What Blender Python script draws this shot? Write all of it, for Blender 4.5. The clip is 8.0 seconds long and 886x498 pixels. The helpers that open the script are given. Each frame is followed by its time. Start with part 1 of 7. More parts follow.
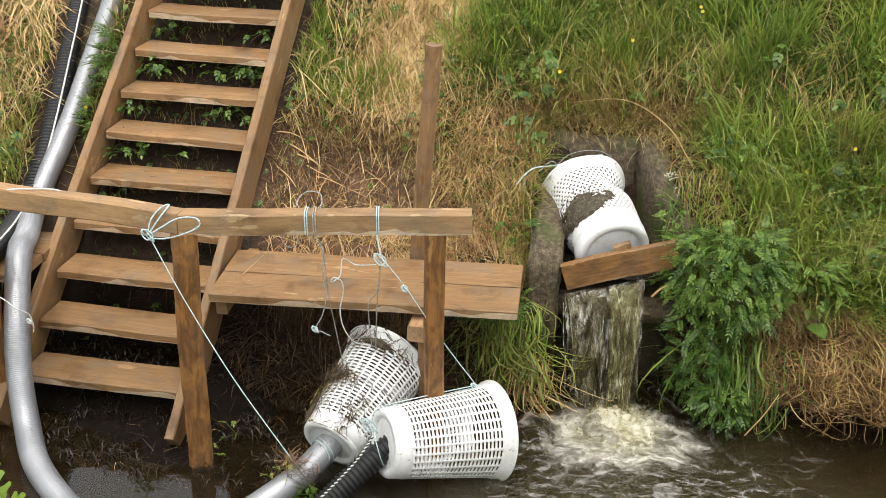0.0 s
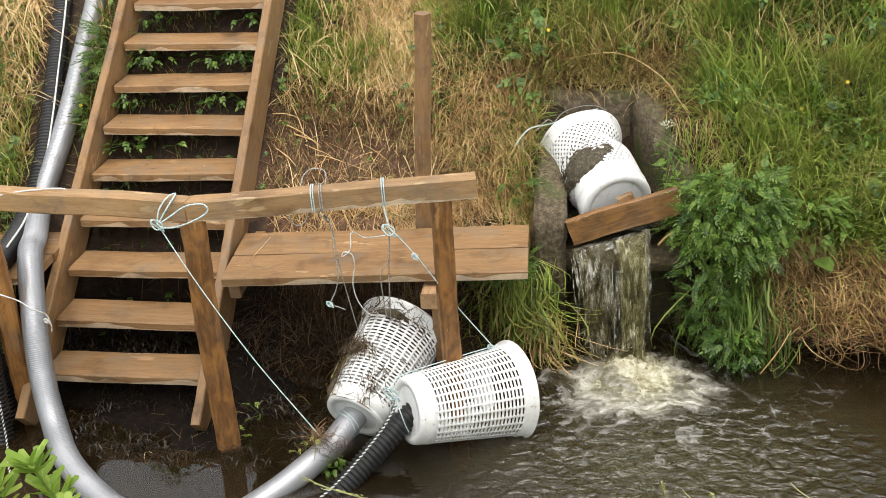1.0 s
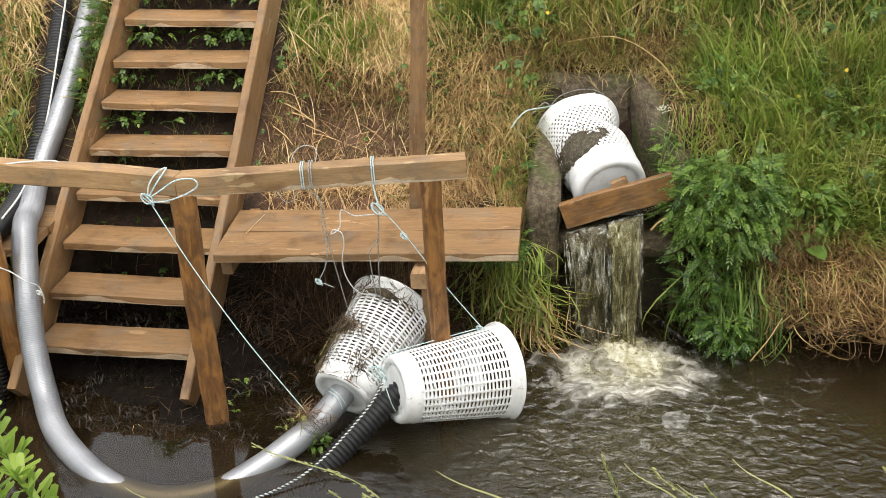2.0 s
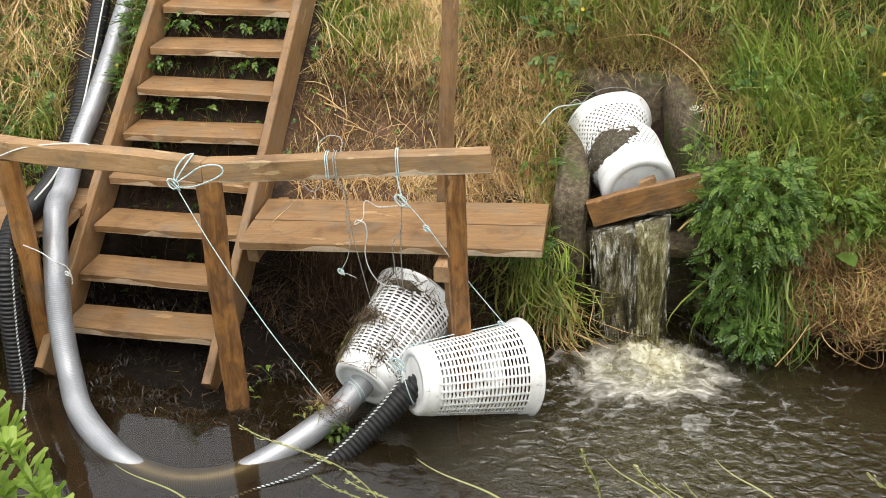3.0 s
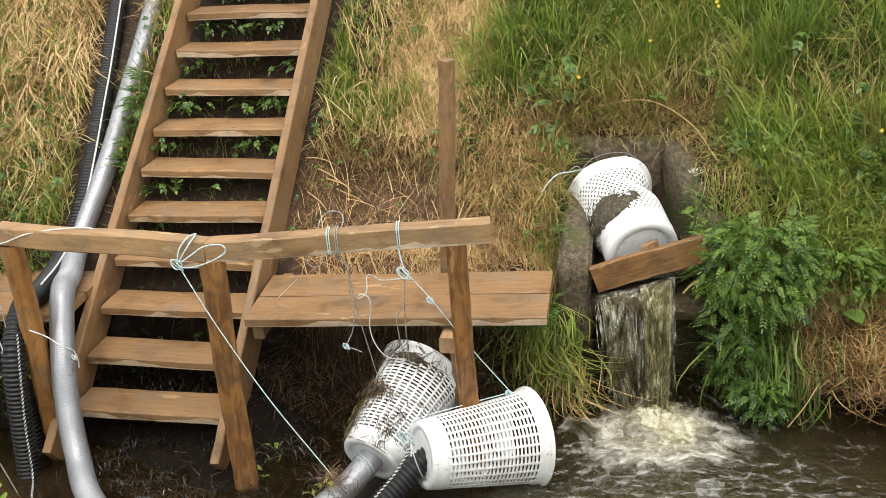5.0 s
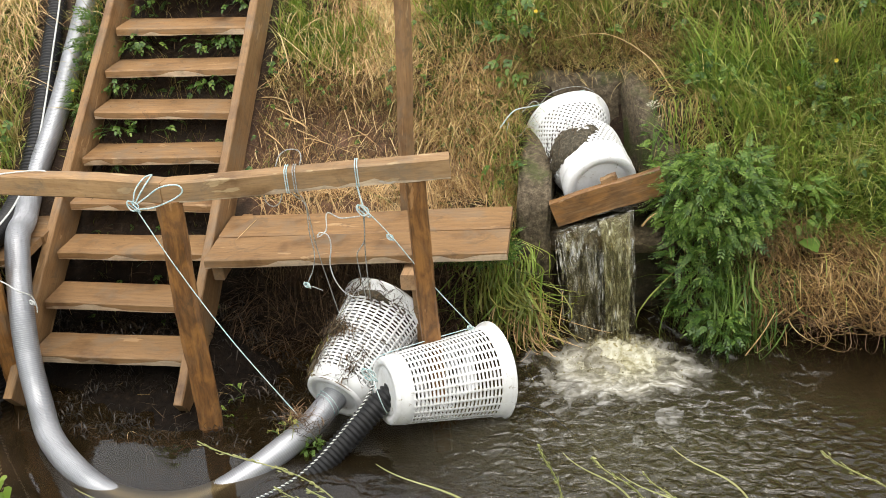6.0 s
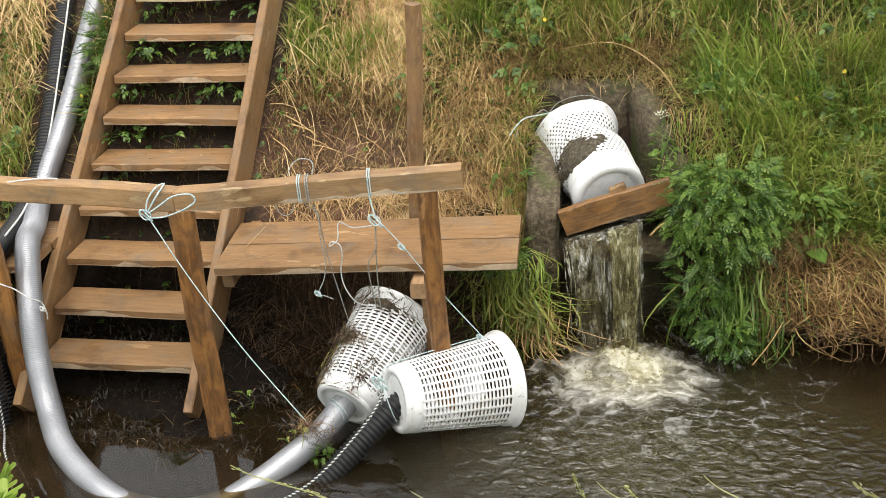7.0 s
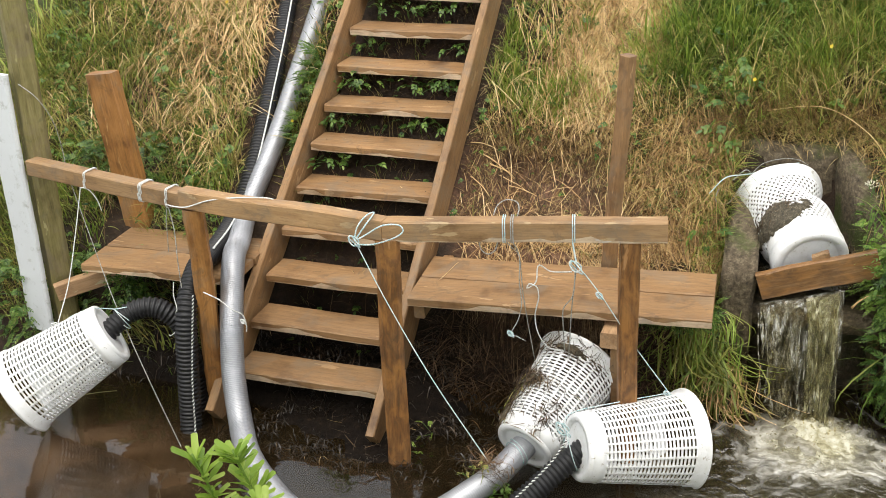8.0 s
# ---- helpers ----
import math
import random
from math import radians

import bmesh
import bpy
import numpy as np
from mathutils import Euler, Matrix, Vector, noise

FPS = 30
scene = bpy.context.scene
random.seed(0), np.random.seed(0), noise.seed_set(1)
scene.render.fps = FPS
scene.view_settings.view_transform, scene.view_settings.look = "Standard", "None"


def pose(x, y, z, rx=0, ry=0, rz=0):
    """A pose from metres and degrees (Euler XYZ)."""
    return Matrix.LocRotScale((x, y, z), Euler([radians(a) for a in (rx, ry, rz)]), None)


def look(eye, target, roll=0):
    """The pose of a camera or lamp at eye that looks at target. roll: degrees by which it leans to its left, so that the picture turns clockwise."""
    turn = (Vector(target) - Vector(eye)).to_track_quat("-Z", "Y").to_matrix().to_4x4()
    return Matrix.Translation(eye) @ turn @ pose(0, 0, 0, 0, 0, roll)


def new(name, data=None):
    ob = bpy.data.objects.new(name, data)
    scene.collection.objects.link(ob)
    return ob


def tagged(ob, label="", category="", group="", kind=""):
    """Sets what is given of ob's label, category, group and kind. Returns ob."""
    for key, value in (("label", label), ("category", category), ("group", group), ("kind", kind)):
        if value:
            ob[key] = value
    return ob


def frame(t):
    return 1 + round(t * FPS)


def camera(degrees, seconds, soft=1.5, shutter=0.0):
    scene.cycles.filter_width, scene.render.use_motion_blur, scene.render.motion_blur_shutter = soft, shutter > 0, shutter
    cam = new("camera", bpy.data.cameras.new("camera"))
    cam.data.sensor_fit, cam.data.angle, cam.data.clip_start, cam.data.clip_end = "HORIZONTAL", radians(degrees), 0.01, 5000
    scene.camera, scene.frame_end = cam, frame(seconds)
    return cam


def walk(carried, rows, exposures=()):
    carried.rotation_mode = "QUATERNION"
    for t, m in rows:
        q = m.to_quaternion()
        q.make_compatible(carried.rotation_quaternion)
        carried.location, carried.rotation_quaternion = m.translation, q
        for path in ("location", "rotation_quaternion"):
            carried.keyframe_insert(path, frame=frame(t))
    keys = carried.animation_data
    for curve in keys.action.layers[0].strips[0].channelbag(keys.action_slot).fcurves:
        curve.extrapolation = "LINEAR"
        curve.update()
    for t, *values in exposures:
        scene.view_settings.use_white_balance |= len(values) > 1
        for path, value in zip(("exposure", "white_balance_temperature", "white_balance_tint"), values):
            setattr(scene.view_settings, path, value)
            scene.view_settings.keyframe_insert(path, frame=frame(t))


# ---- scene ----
cam = camera(43.97, 8.0, soft=0.8)
ROWS = [
    (0.0, 2.919, -3.945, 3.243, 9.92, -24.58, -1.48),
    (0.2, 2.913, -3.953, 3.241, 9.44, -24.76, -1.84),
    (0.5, 2.904, -3.966, 3.237, 8.56, -26.11, -0.14),
    (0.7, 2.894, -3.985, 3.236, 8.02, -25.98, 1.22),
    (1.0, 2.880, -4.013, 3.235, 7.72, -26.02, 2.86),
    (1.2, 2.901, -4.001, 3.235, 7.18, -28.05, 3.12),
    (1.5, 2.933, -3.983, 3.236, 7.10, -27.88, 2.93),
    (1.7, 2.961, -3.995, 3.224, 7.56, -27.03, 2.17),
    (2.0, 3.002, -4.012, 3.206, 8.96, -26.69, 2.15),
    (2.2, 3.005, -4.002, 3.192, 10.07, -26.78, 1.58),
    (3.3, 3.124, -3.992, 3.189, 11.99, -26.83, 1.71),
    (3.5, 3.122, -3.980, 3.201, 11.70, -27.17, 1.78),
    (3.8, 3.121, -3.985, 3.208, 11.57, -25.47, 2.07),
    (4.0, 3.120, -3.988, 3.213, 11.72, -24.48, 1.83),
    (4.2, 3.136, -4.012, 3.212, 12.50, -23.48, 1.80),
    (5.3, 3.147, -3.979, 3.206, 11.28, -23.25, 3.87),
    (5.5, 3.139, -4.006, 3.219, 11.33, -22.99, 3.68),
    (5.8, 3.149, -3.999, 3.193, 10.58, -25.08, 3.73),
    (6.0, 3.155, -3.994, 3.175, 9.31, -26.40, 3.80),
    (6.3, 3.145, -3.984, 3.189, 7.24, -26.77, 3.81),
    (6.5, 3.139, -3.977, 3.198, 6.92, -26.27, 3.69),
    (6.7, 3.117, -3.985, 3.216, 6.29, -26.95, 3.51),
    (7.0, 3.085, -3.997, 3.242, 9.22, -26.56, 3.42),
    (7.2, 3.053, -4.022, 3.249, 13.20, -25.30, 2.47),
    (7.3, 3.038, -4.035, 3.252, 14.23, -24.95, 2.33),
    (7.5, 3.006, -4.060, 3.259, 15.52, -24.67, 1.89),
    (7.7, 2.944, -4.072, 3.269, 16.32, -24.84, 1.55),
    (7.8, 2.914, -4.078, 3.273, 16.98, -24.48, 1.65),
    (8.0, 2.852, -4.090, 3.283, 18.37, -24.01, 1.86),
]
walk(cam, [(t, pose(x, y, z, 90 + pitch, roll, yaw)) for t, x, y, z, yaw, pitch, roll in ROWS])

# ---- world and light: an overcast, wet day ----
world = bpy.data.worlds.new("overcast_sky")
scene.world = world
world.use_nodes = True
wn = world.node_tree
sky = wn.nodes.new("ShaderNodeTexSky")
sky.sky_type, sky.sun_disc = "NISHITA", False
sky.sun_elevation, sky.sun_rotation = radians(75), radians(200)
pale = wn.nodes.new("ShaderNodeHueSaturation")
pale.inputs["Saturation"].default_value = 0.10
wn.links.new(sky.outputs[0], pale.inputs["Color"])
wn.links.new(pale.outputs[0], wn.nodes["Background"].inputs["Color"])
wn.nodes["Background"].inputs["Strength"].default_value = 0.15
sun = new("sun", bpy.data.lights.new("sun", "SUN"))
sun.data.energy, sun.data.angle, sun.data.color = 1.2, radians(60), (1.0, 0.92, 0.81)
sun.matrix_world = look((2.2, -1.0, 8.0), (1.2, 1.0, 0.0))
scene.view_settings.exposure = 1.12


# ---- materials ----
def material(name):
    m = bpy.data.materials.new(name)
    m.use_nodes = True
    return m, m.node_tree, m.node_tree.nodes["Principled BSDF"]


def node(nt, kind, **values):
    n = nt.nodes.new(kind)
    for key, value in values.items():
        n.inputs[key.replace("_", " ")].default_value = value
    return n


def mapped(nt, scale=(1, 1, 1), source="Object"):
    tc = nt.nodes.new("ShaderNodeTexCoord")
    mp = nt.nodes.new("ShaderNodeMapping")
    mp.inputs["Scale"].default_value = scale
    nt.links.new(tc.outputs[source], mp.inputs["Vector"])
    return mp.outputs[0]


def noise_of(nt, vec, scale, detail=5.0, rough=0.6, distortion=0.0):
    n = node(nt, "ShaderNodeTexNoise", Scale=scale, Detail=detail, Roughness=rough, Distortion=distortion)
    if vec is not None:
        nt.links.new(vec, n.inputs["Vector"])
    return n.outputs["Fac"]


def ramp(nt, fac, stops):
    r = nt.nodes.new("ShaderNodeValToRGB")
    e = r.color_ramp.elements
    e[0].position, e[0].color = stops[0][0], (*stops[0][1], 1)
    e[1].position, e[1].color = stops[-1][0], (*stops[-1][1], 1)
    for p, c in stops[1:-1]:
        e.new(p).color = (*c, 1)
    nt.links.new(fac, r.inputs[0])
    return r.outputs[0]


def grey(v):
    return (v, v, v)


def mix(nt, a, b, fac, mode="MIX"):
    m = nt.nodes.new("ShaderNodeMix")
    m.data_type, m.blend_type = "RGBA", mode
    for sock, value in ((m.inputs[0], fac), (m.inputs[6], a), (m.inputs[7], b)):
        if isinstance(value, (int, float)):
            sock.default_value = value
        elif isinstance(value, tuple):
            sock.default_value = (*value, 1)
        else:
            nt.links.new(value, sock)
    return m.outputs[2]


def bump(nt, bsdf, height, strength=0.3, distance=0.01):
    b = node(nt, "ShaderNodeBump", Strength=strength, Distance=distance)
    nt.links.new(height, b.inputs["Height"])
    nt.links.new(b.outputs[0], bsdf.inputs["Normal"])


def wood_material(name, dark, mid, pale_c, wet=0.5, patchy_bark=0.0, worn=0.55):
    m, nt, b = material(name)
    info = nt.nodes.new("ShaderNodeObjectInfo")
    off = nt.nodes.new("ShaderNodeVectorMath")
    off.operation = "ADD"
    tc = nt.nodes.new("ShaderNodeTexCoord")
    mul = nt.nodes.new("ShaderNodeMath")
    mul.operation = "MULTIPLY"
    mul.inputs[1].default_value = 37.0
    nt.links.new(info.outputs["Random"], mul.inputs[0])
    nt.links.new(tc.outputs["Object"], off.inputs[0])
    nt.links.new(mul.outputs[0], off.inputs[1])
    mp = nt.nodes.new("ShaderNodeMapping")
    mp.inputs["Scale"].default_value = (1.3, 16, 16)
    nt.links.new(off.outputs[0], mp.inputs["Vector"])
    grain = noise_of(nt, mp.outputs[0], 2.2, 7, 0.65, 0.6)
    fine = noise_of(nt, mp.outputs[0], 9.0, 3, 0.6)
    stain = noise_of(nt, off.outputs[0], 3.5, 5, 0.62)
    col = ramp(nt, grain, [(0.25, dark), (0.5, mid), (0.75, pale_c)])
    col = mix(nt, col, ramp(nt, stain, [(0.30, (0.42, 0.36, 0.31)), (0.46, (0.92, 0.90, 0.88)), (0.6, (1, 1, 1)), (0.72, (1.18, 1.12, 1.05))]), 1.0, "MULTIPLY")
    col = mix(nt, col, ramp(nt, fine, [(0.3, grey(0.72)), (0.55, grey(1.0))]), 0.7, "MULTIPLY")
    col = mix(nt, col, ramp(nt, info.outputs["Random"], [(0.0, (0.84, 0.82, 0.8)), (1.0, (1.1, 1.06, 1.0))]), 1.0, "MULTIPLY")
    vor = node(nt, "ShaderNodeTexVoronoi", Scale=2.3)
    mk = nt.nodes.new("ShaderNodeMapping")
    mk.inputs["Scale"].default_value = (1.0, 1.9, 1.9)
    nt.links.new(off.outputs[0], mk.inputs["Vector"])
    nt.links.new(mk.outputs[0], vor.inputs["Vector"])
    col = mix(nt, (dark[0] * 0.45, dark[1] * 0.4, dark[2] * 0.35), col, ramp(nt, vor.outputs["Distance"], [(0.035, grey(0.25)), (0.075, grey(1.0))]))
    chips = nt.nodes.new("ShaderNodeMapping")
    chips.inputs["Scale"].default_value = (2.2, 9, 9)
    nt.links.new(off.outputs[0], chips.inputs["Vector"])
    chip = noise_of(nt, chips.outputs[0], 1.6, 4, 0.55, 0.4)
    col = mix(nt, col, tuple(min(0.6, c * 1.45 + 0.03) for c in pale_c), ramp(nt, chip, [(0.655, grey(0)), (0.675, grey(0.5))]))
    blot = noise_of(nt, off.outputs[0], 6.5, 5, 0.7, 0.8)
    col = mix(nt, col, (mid[0] * 0.52, mid[1] * 0.54, mid[2] * 0.62), ramp(nt, blot, [(0.585, grey(0)), (0.64, grey(0.6))]))
    # fine dirt in the grain, and trodden grey patches
    grime = nt.nodes.new("ShaderNodeMapping")
    grime.inputs["Scale"].default_value = (6, 40, 40)
    nt.links.new(off.outputs[0], grime.inputs["Vector"])
    col = mix(nt, col, ramp(nt, noise_of(nt, grime.outputs[0], 2.0, 6, 0.75), [(0.33, (0.58, 0.55, 0.52)), (0.47, (1, 1, 1))]), 0.6, "MULTIPLY")
    col = mix(nt, col, (0.20, 0.155, 0.105), ramp(nt, noise_of(nt, off.outputs[0], 4.2, 6, 0.7, 0.5), [(0.50, grey(0)), (0.66, grey(worn))]))
    if patchy_bark:
        skin = nt.nodes.new("ShaderNodeMapping")
        skin.inputs["Scale"].default_value = (1.0, 2.6, 2.6)
        nt.links.new(off.outputs[0], skin.inputs["Vector"])
        flake = noise_of(nt, skin.outputs[0], 7.0, 5, 0.62, 0.7)
        col = mix(nt, col, (0.40, 0.185, 0.048), ramp(nt, flake, [(0.46, grey(0)), (0.62, grey(patchy_bark))]))
        col = mix(nt, col, (0.06, 0.034, 0.016), ramp(nt, flake, [(0.33, grey(patchy_bark * 0.9)), (0.45, grey(0))]))
    nt.links.new(col, b.inputs["Base Color"])
    nt.links.new(ramp(nt, stain, [(0.3, grey(wet)), (0.7, grey(min(1, wet + 0.25)))]), b.inputs["Roughness"])
    bump(nt, b, grain, 0.35, 0.006)
    return m


WOOD = wood_material("weathered_plank", (0.245, 0.138, 0.058), (0.31, 0.182, 0.080), (0.365, 0.228, 0.108))
WOOD_POST = wood_material("brown_post", (0.10, 0.043, 0.013), (0.215, 0.100, 0.031), (0.33, 0.175, 0.064), 0.4, 0.55, 0.15)
WOOD_CUT = wood_material("fresh_cut_wood", (0.36, 0.22, 0.11), (0.48, 0.31, 0.17), (0.56, 0.40, 0.24), 0.6, 0.0, 0.3)
WOOD_ORANGE = wood_material("orange_brown_post", (0.18, 0.082, 0.022), (0.36, 0.172, 0.048), (0.46, 0.25, 0.088), 0.45, 0.35)
WOOD_RAIL = wood_material("pale_rail_timber", (0.29, 0.172, 0.078), (0.375, 0.235, 0.112), (0.44, 0.292, 0.155))
WOOD_RAW = wood_material("split_raw_wood", (0.52, 0.39, 0.26), (0.66, 0.52, 0.37), (0.74, 0.62, 0.46), 0.7)
WOOD_WET = wood_material("wet_weir_wood", (0.075, 0.040, 0.017), (0.185, 0.102, 0.044), (0.36, 0.235, 0.125), 0.25, 0.4, 0.2)


def plastic_white():
    m, nt, b = material("white_plastic")
    v = mapped(nt)
    n = noise_of(nt, v, 9, 6, 0.7)
    dirt = noise_of(nt, v, 34, 4, 0.7)
    col = ramp(nt, n, [(0.3, (0.70, 0.70, 0.67)), (0.55, (0.84, 0.85, 0.85))])
    col = mix(nt, (0.30, 0.25, 0.17), col, ramp(nt, dirt, [(0.29, grey(0.2)), (0.38, grey(1.0))]))
    nt.links.new(col, b.inputs["Base Color"])
    b.inputs["Roughness"].default_value = 0.38
    b.inputs["Subsurface Weight"].default_value = 0.0
    bump(nt, b, dirt, 0.08, 0.003)
    return m


def hose_material(name, c1, c2, rough, scale=20, coat=0.4, metal=0.0):
    m, nt, b = material(name)
    v = mapped(nt)
    n = noise_of(nt, v, scale, 5, 0.65)
    nt.links.new(ramp(nt, n, [(0.3, c1), (0.65, c2)]), b.inputs["Base Color"])
    nt.links.new(ramp(nt, n, [(0.3, grey(rough)), (0.7, grey(rough + 0.12))]), b.inputs["Roughness"])
    b.inputs["Coat Weight"].default_value, b.inputs["Coat Roughness"].default_value = coat, 0.12
    b.inputs["Metallic"].default_value = metal
    return m


PLASTIC = plastic_white()
HOSE_GREY = hose_material("grey_hose_plastic", (0.32, 0.33, 0.35), (0.42, 0.43, 0.455), 0.36, 6, 0.25, 0.62)
HOSE_RIB = hose_material("grey_rib_plastic", (0.37, 0.38, 0.40), (0.48, 0.49, 0.515), 0.36, 6, 0.25, 0.62)
HOSE_BLACK = hose_material("black_hose_plastic", (0.006, 0.006, 0.007), (0.014, 0.014, 0.015), 0.42, coat=0.0)


def rope_material(name, c1, c2, c3, scale=120):
    m, nt, b = material(name)
    v = mapped(nt)
    n = noise_of(nt, v, scale, 3, 0.6)
    nt.links.new(ramp(nt, n, [(0.35, c1), (0.5, c2), (0.62, c3)]), b.inputs["Base Color"])
    b.inputs["Roughness"].default_value = 0.8
    return m


ROPE_WHITE = rope_material("white_rope", (0.42, 0.42, 0.38), (0.68, 0.69, 0.66), (0.75, 0.77, 0.76))
ROPE_BLUE = rope_material("blue_flecked_rope", (0.20, 0.43, 0.47), (0.52, 0.63, 0.63), (0.68, 0.72, 0.70))
ROPE_DARK = rope_material("stained_rope", (0.16, 0.15, 0.12), (0.34, 0.34, 0.31), (0.46, 0.47, 0.45))
ROPE_BLACK = rope_material("black_rope", (0.012, 0.012, 0.013), (0.03, 0.03, 0.03), (0.06, 0.06, 0.06))


def soil_material():
    m, nt, b = material("wet_soil")
    v = mapped(nt)
    big = noise_of(nt, v, 1.7, 6, 0.62)
    small = noise_of(nt, v, 22, 6, 0.7)
    col = ramp(nt, small, [(0.3, (0.015, 0.0085, 0.005)), (0.55, (0.045, 0.026, 0.014)), (0.75, (0.10, 0.060, 0.033))])
    col = mix(nt, col, ramp(nt, big, [(0.35, (0.55, 0.62, 0.4)), (0.6, (1.1, 1.0, 0.9))]), 0.8, "MULTIPLY")
    # drier, paler earth where the bank has slipped beside the steps
    geo = nt.nodes.new("ShaderNodeNewGeometry")
    mp = nt.nodes.new("ShaderNodeMapping")
    mp.inputs["Scale"].default_value = (1 / 0.62, 1 / 0.5, 0)
    nt.links.new(geo.outputs["Position"], mp.inputs["Vector"])
    d = nt.nodes.new("ShaderNodeVectorMath")
    d.operation = "DISTANCE"
    d.inputs[1].default_value = (1.42 / 0.62, 1.78 / 0.5, 0)
    nt.links.new(mp.outputs[0], d.inputs[0])
    edge = nt.nodes.new("ShaderNodeMath")
    edge.operation = "MULTIPLY_ADD"
    edge.inputs[1].default_value = 0.9
    nt.links.new(big, edge.inputs[0])
    nt.links.new(d.outputs["Value"], edge.inputs[2])
    dry = ramp(nt, small, [(0.3, (0.075, 0.037, 0.021)), (0.55, (0.185, 0.098, 0.056)), (0.75, (0.32, 0.19, 0.115))])
    far = nt.nodes.new("ShaderNodeMapRange")
    far.inputs[1].default_value, far.inputs[2].default_value = 1.25, 1.5
    nt.links.new(edge.outputs[0], far.inputs[0])
    col = mix(nt, dry, col, far.outputs[0])
    # black wet silt washed up under the lowest steps; its spread also paints bank shade
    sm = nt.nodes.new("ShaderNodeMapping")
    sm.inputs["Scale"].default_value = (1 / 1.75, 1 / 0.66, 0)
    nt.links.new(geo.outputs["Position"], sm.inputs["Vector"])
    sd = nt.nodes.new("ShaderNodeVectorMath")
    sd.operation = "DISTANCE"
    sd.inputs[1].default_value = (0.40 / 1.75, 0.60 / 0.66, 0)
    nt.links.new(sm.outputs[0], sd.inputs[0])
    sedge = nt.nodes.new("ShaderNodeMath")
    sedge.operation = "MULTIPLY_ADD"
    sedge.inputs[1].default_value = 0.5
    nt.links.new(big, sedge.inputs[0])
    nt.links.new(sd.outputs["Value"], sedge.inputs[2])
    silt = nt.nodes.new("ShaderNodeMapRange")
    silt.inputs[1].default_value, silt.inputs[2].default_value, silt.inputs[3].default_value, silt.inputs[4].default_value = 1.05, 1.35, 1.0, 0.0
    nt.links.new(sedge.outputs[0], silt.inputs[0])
    muck_and_shade = ramp(nt, small, [(0.35, (0.005, 0.0035, 0.0025)), (0.6, (0.012, 0.008, 0.005)), (0.78, (0.045, 0.028, 0.017))])
    col = mix(nt, col, muck_and_shade, silt.outputs[0])
    # meadow turf away from the ditch
    off = nt.nodes.new("ShaderNodeVectorMath")
    off.operation = "SUBTRACT"
    off.inputs[1].default_value = (1.8, 1.2, 0.0)
    nt.links.new(geo.outputs["Position"], off.inputs[0])
    size = nt.nodes.new("ShaderNodeVectorMath")
    size.operation = "ABSOLUTE"
    nt.links.new(off.outputs[0], size.inputs[0])
    sep = nt.nodes.new("ShaderNodeSeparateXYZ")
    nt.links.new(size.outputs[0], sep.inputs[0])
    turf = ramp(nt, noise_of(nt, v, 6.0, 8, 0.75), [(0.3, (0.035, 0.05, 0.012)), (0.5, (0.085, 0.11, 0.026)), (0.7, (0.20, 0.17, 0.065))])
    for k, lo, hi in ((0, 4.0, 4.8), (1, 2.5, 2.95)):
        edge_of = nt.nodes.new("ShaderNodeMapRange")
        edge_of.inputs[1].default_value, edge_of.inputs[2].default_value = lo, hi
        nt.links.new(sep.outputs[k], edge_of.inputs[0])
        col = mix(nt, col, turf, edge_of.outputs[0])
    nt.links.new(col, b.inputs["Base Color"])
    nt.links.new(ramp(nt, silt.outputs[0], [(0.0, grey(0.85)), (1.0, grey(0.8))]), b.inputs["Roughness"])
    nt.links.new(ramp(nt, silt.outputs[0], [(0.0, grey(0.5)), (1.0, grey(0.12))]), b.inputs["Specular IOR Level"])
    bump(nt, b, small, 0.9, 0.03)
    return m


def concrete_material(name="mossy_concrete", wet=1.0):
    m, nt, b = material(name)
    v = mapped(nt)
    big = noise_of(nt, v, 3.2, 6, 0.65)
    small = noise_of(nt, v, 38, 6, 0.72)
    col = ramp(nt, small, [(0.3, (0.035, 0.026, 0.014)), (0.52, (0.135, 0.102, 0.06)), (0.75, (0.32, 0.26, 0.17))])
    col = mix(nt, col, (0.075, 0.105, 0.016), ramp(nt, big, [(0.50, grey(0)), (0.62, grey(0.85))]))
    col = mix(nt, col, (0.02, 0.015, 0.009), ramp(nt, noise_of(nt, v, 5.5, 5, 0.7, 0.6), [(0.53, grey(0)), (0.66, grey(0.65))]))
    # below 1 the whole colour is dimmed, which paints in the recess's shade
    if wet < 1.0:
        col = mix(nt, col, grey(wet), 1.0, "MULTIPLY")
    nt.links.new(col, b.inputs["Base Color"])
    b.inputs["Roughness"].default_value = 0.7 if wet == 1.0 else 0.35
    bump(nt, b, small, 0.9, 0.02)
    return m


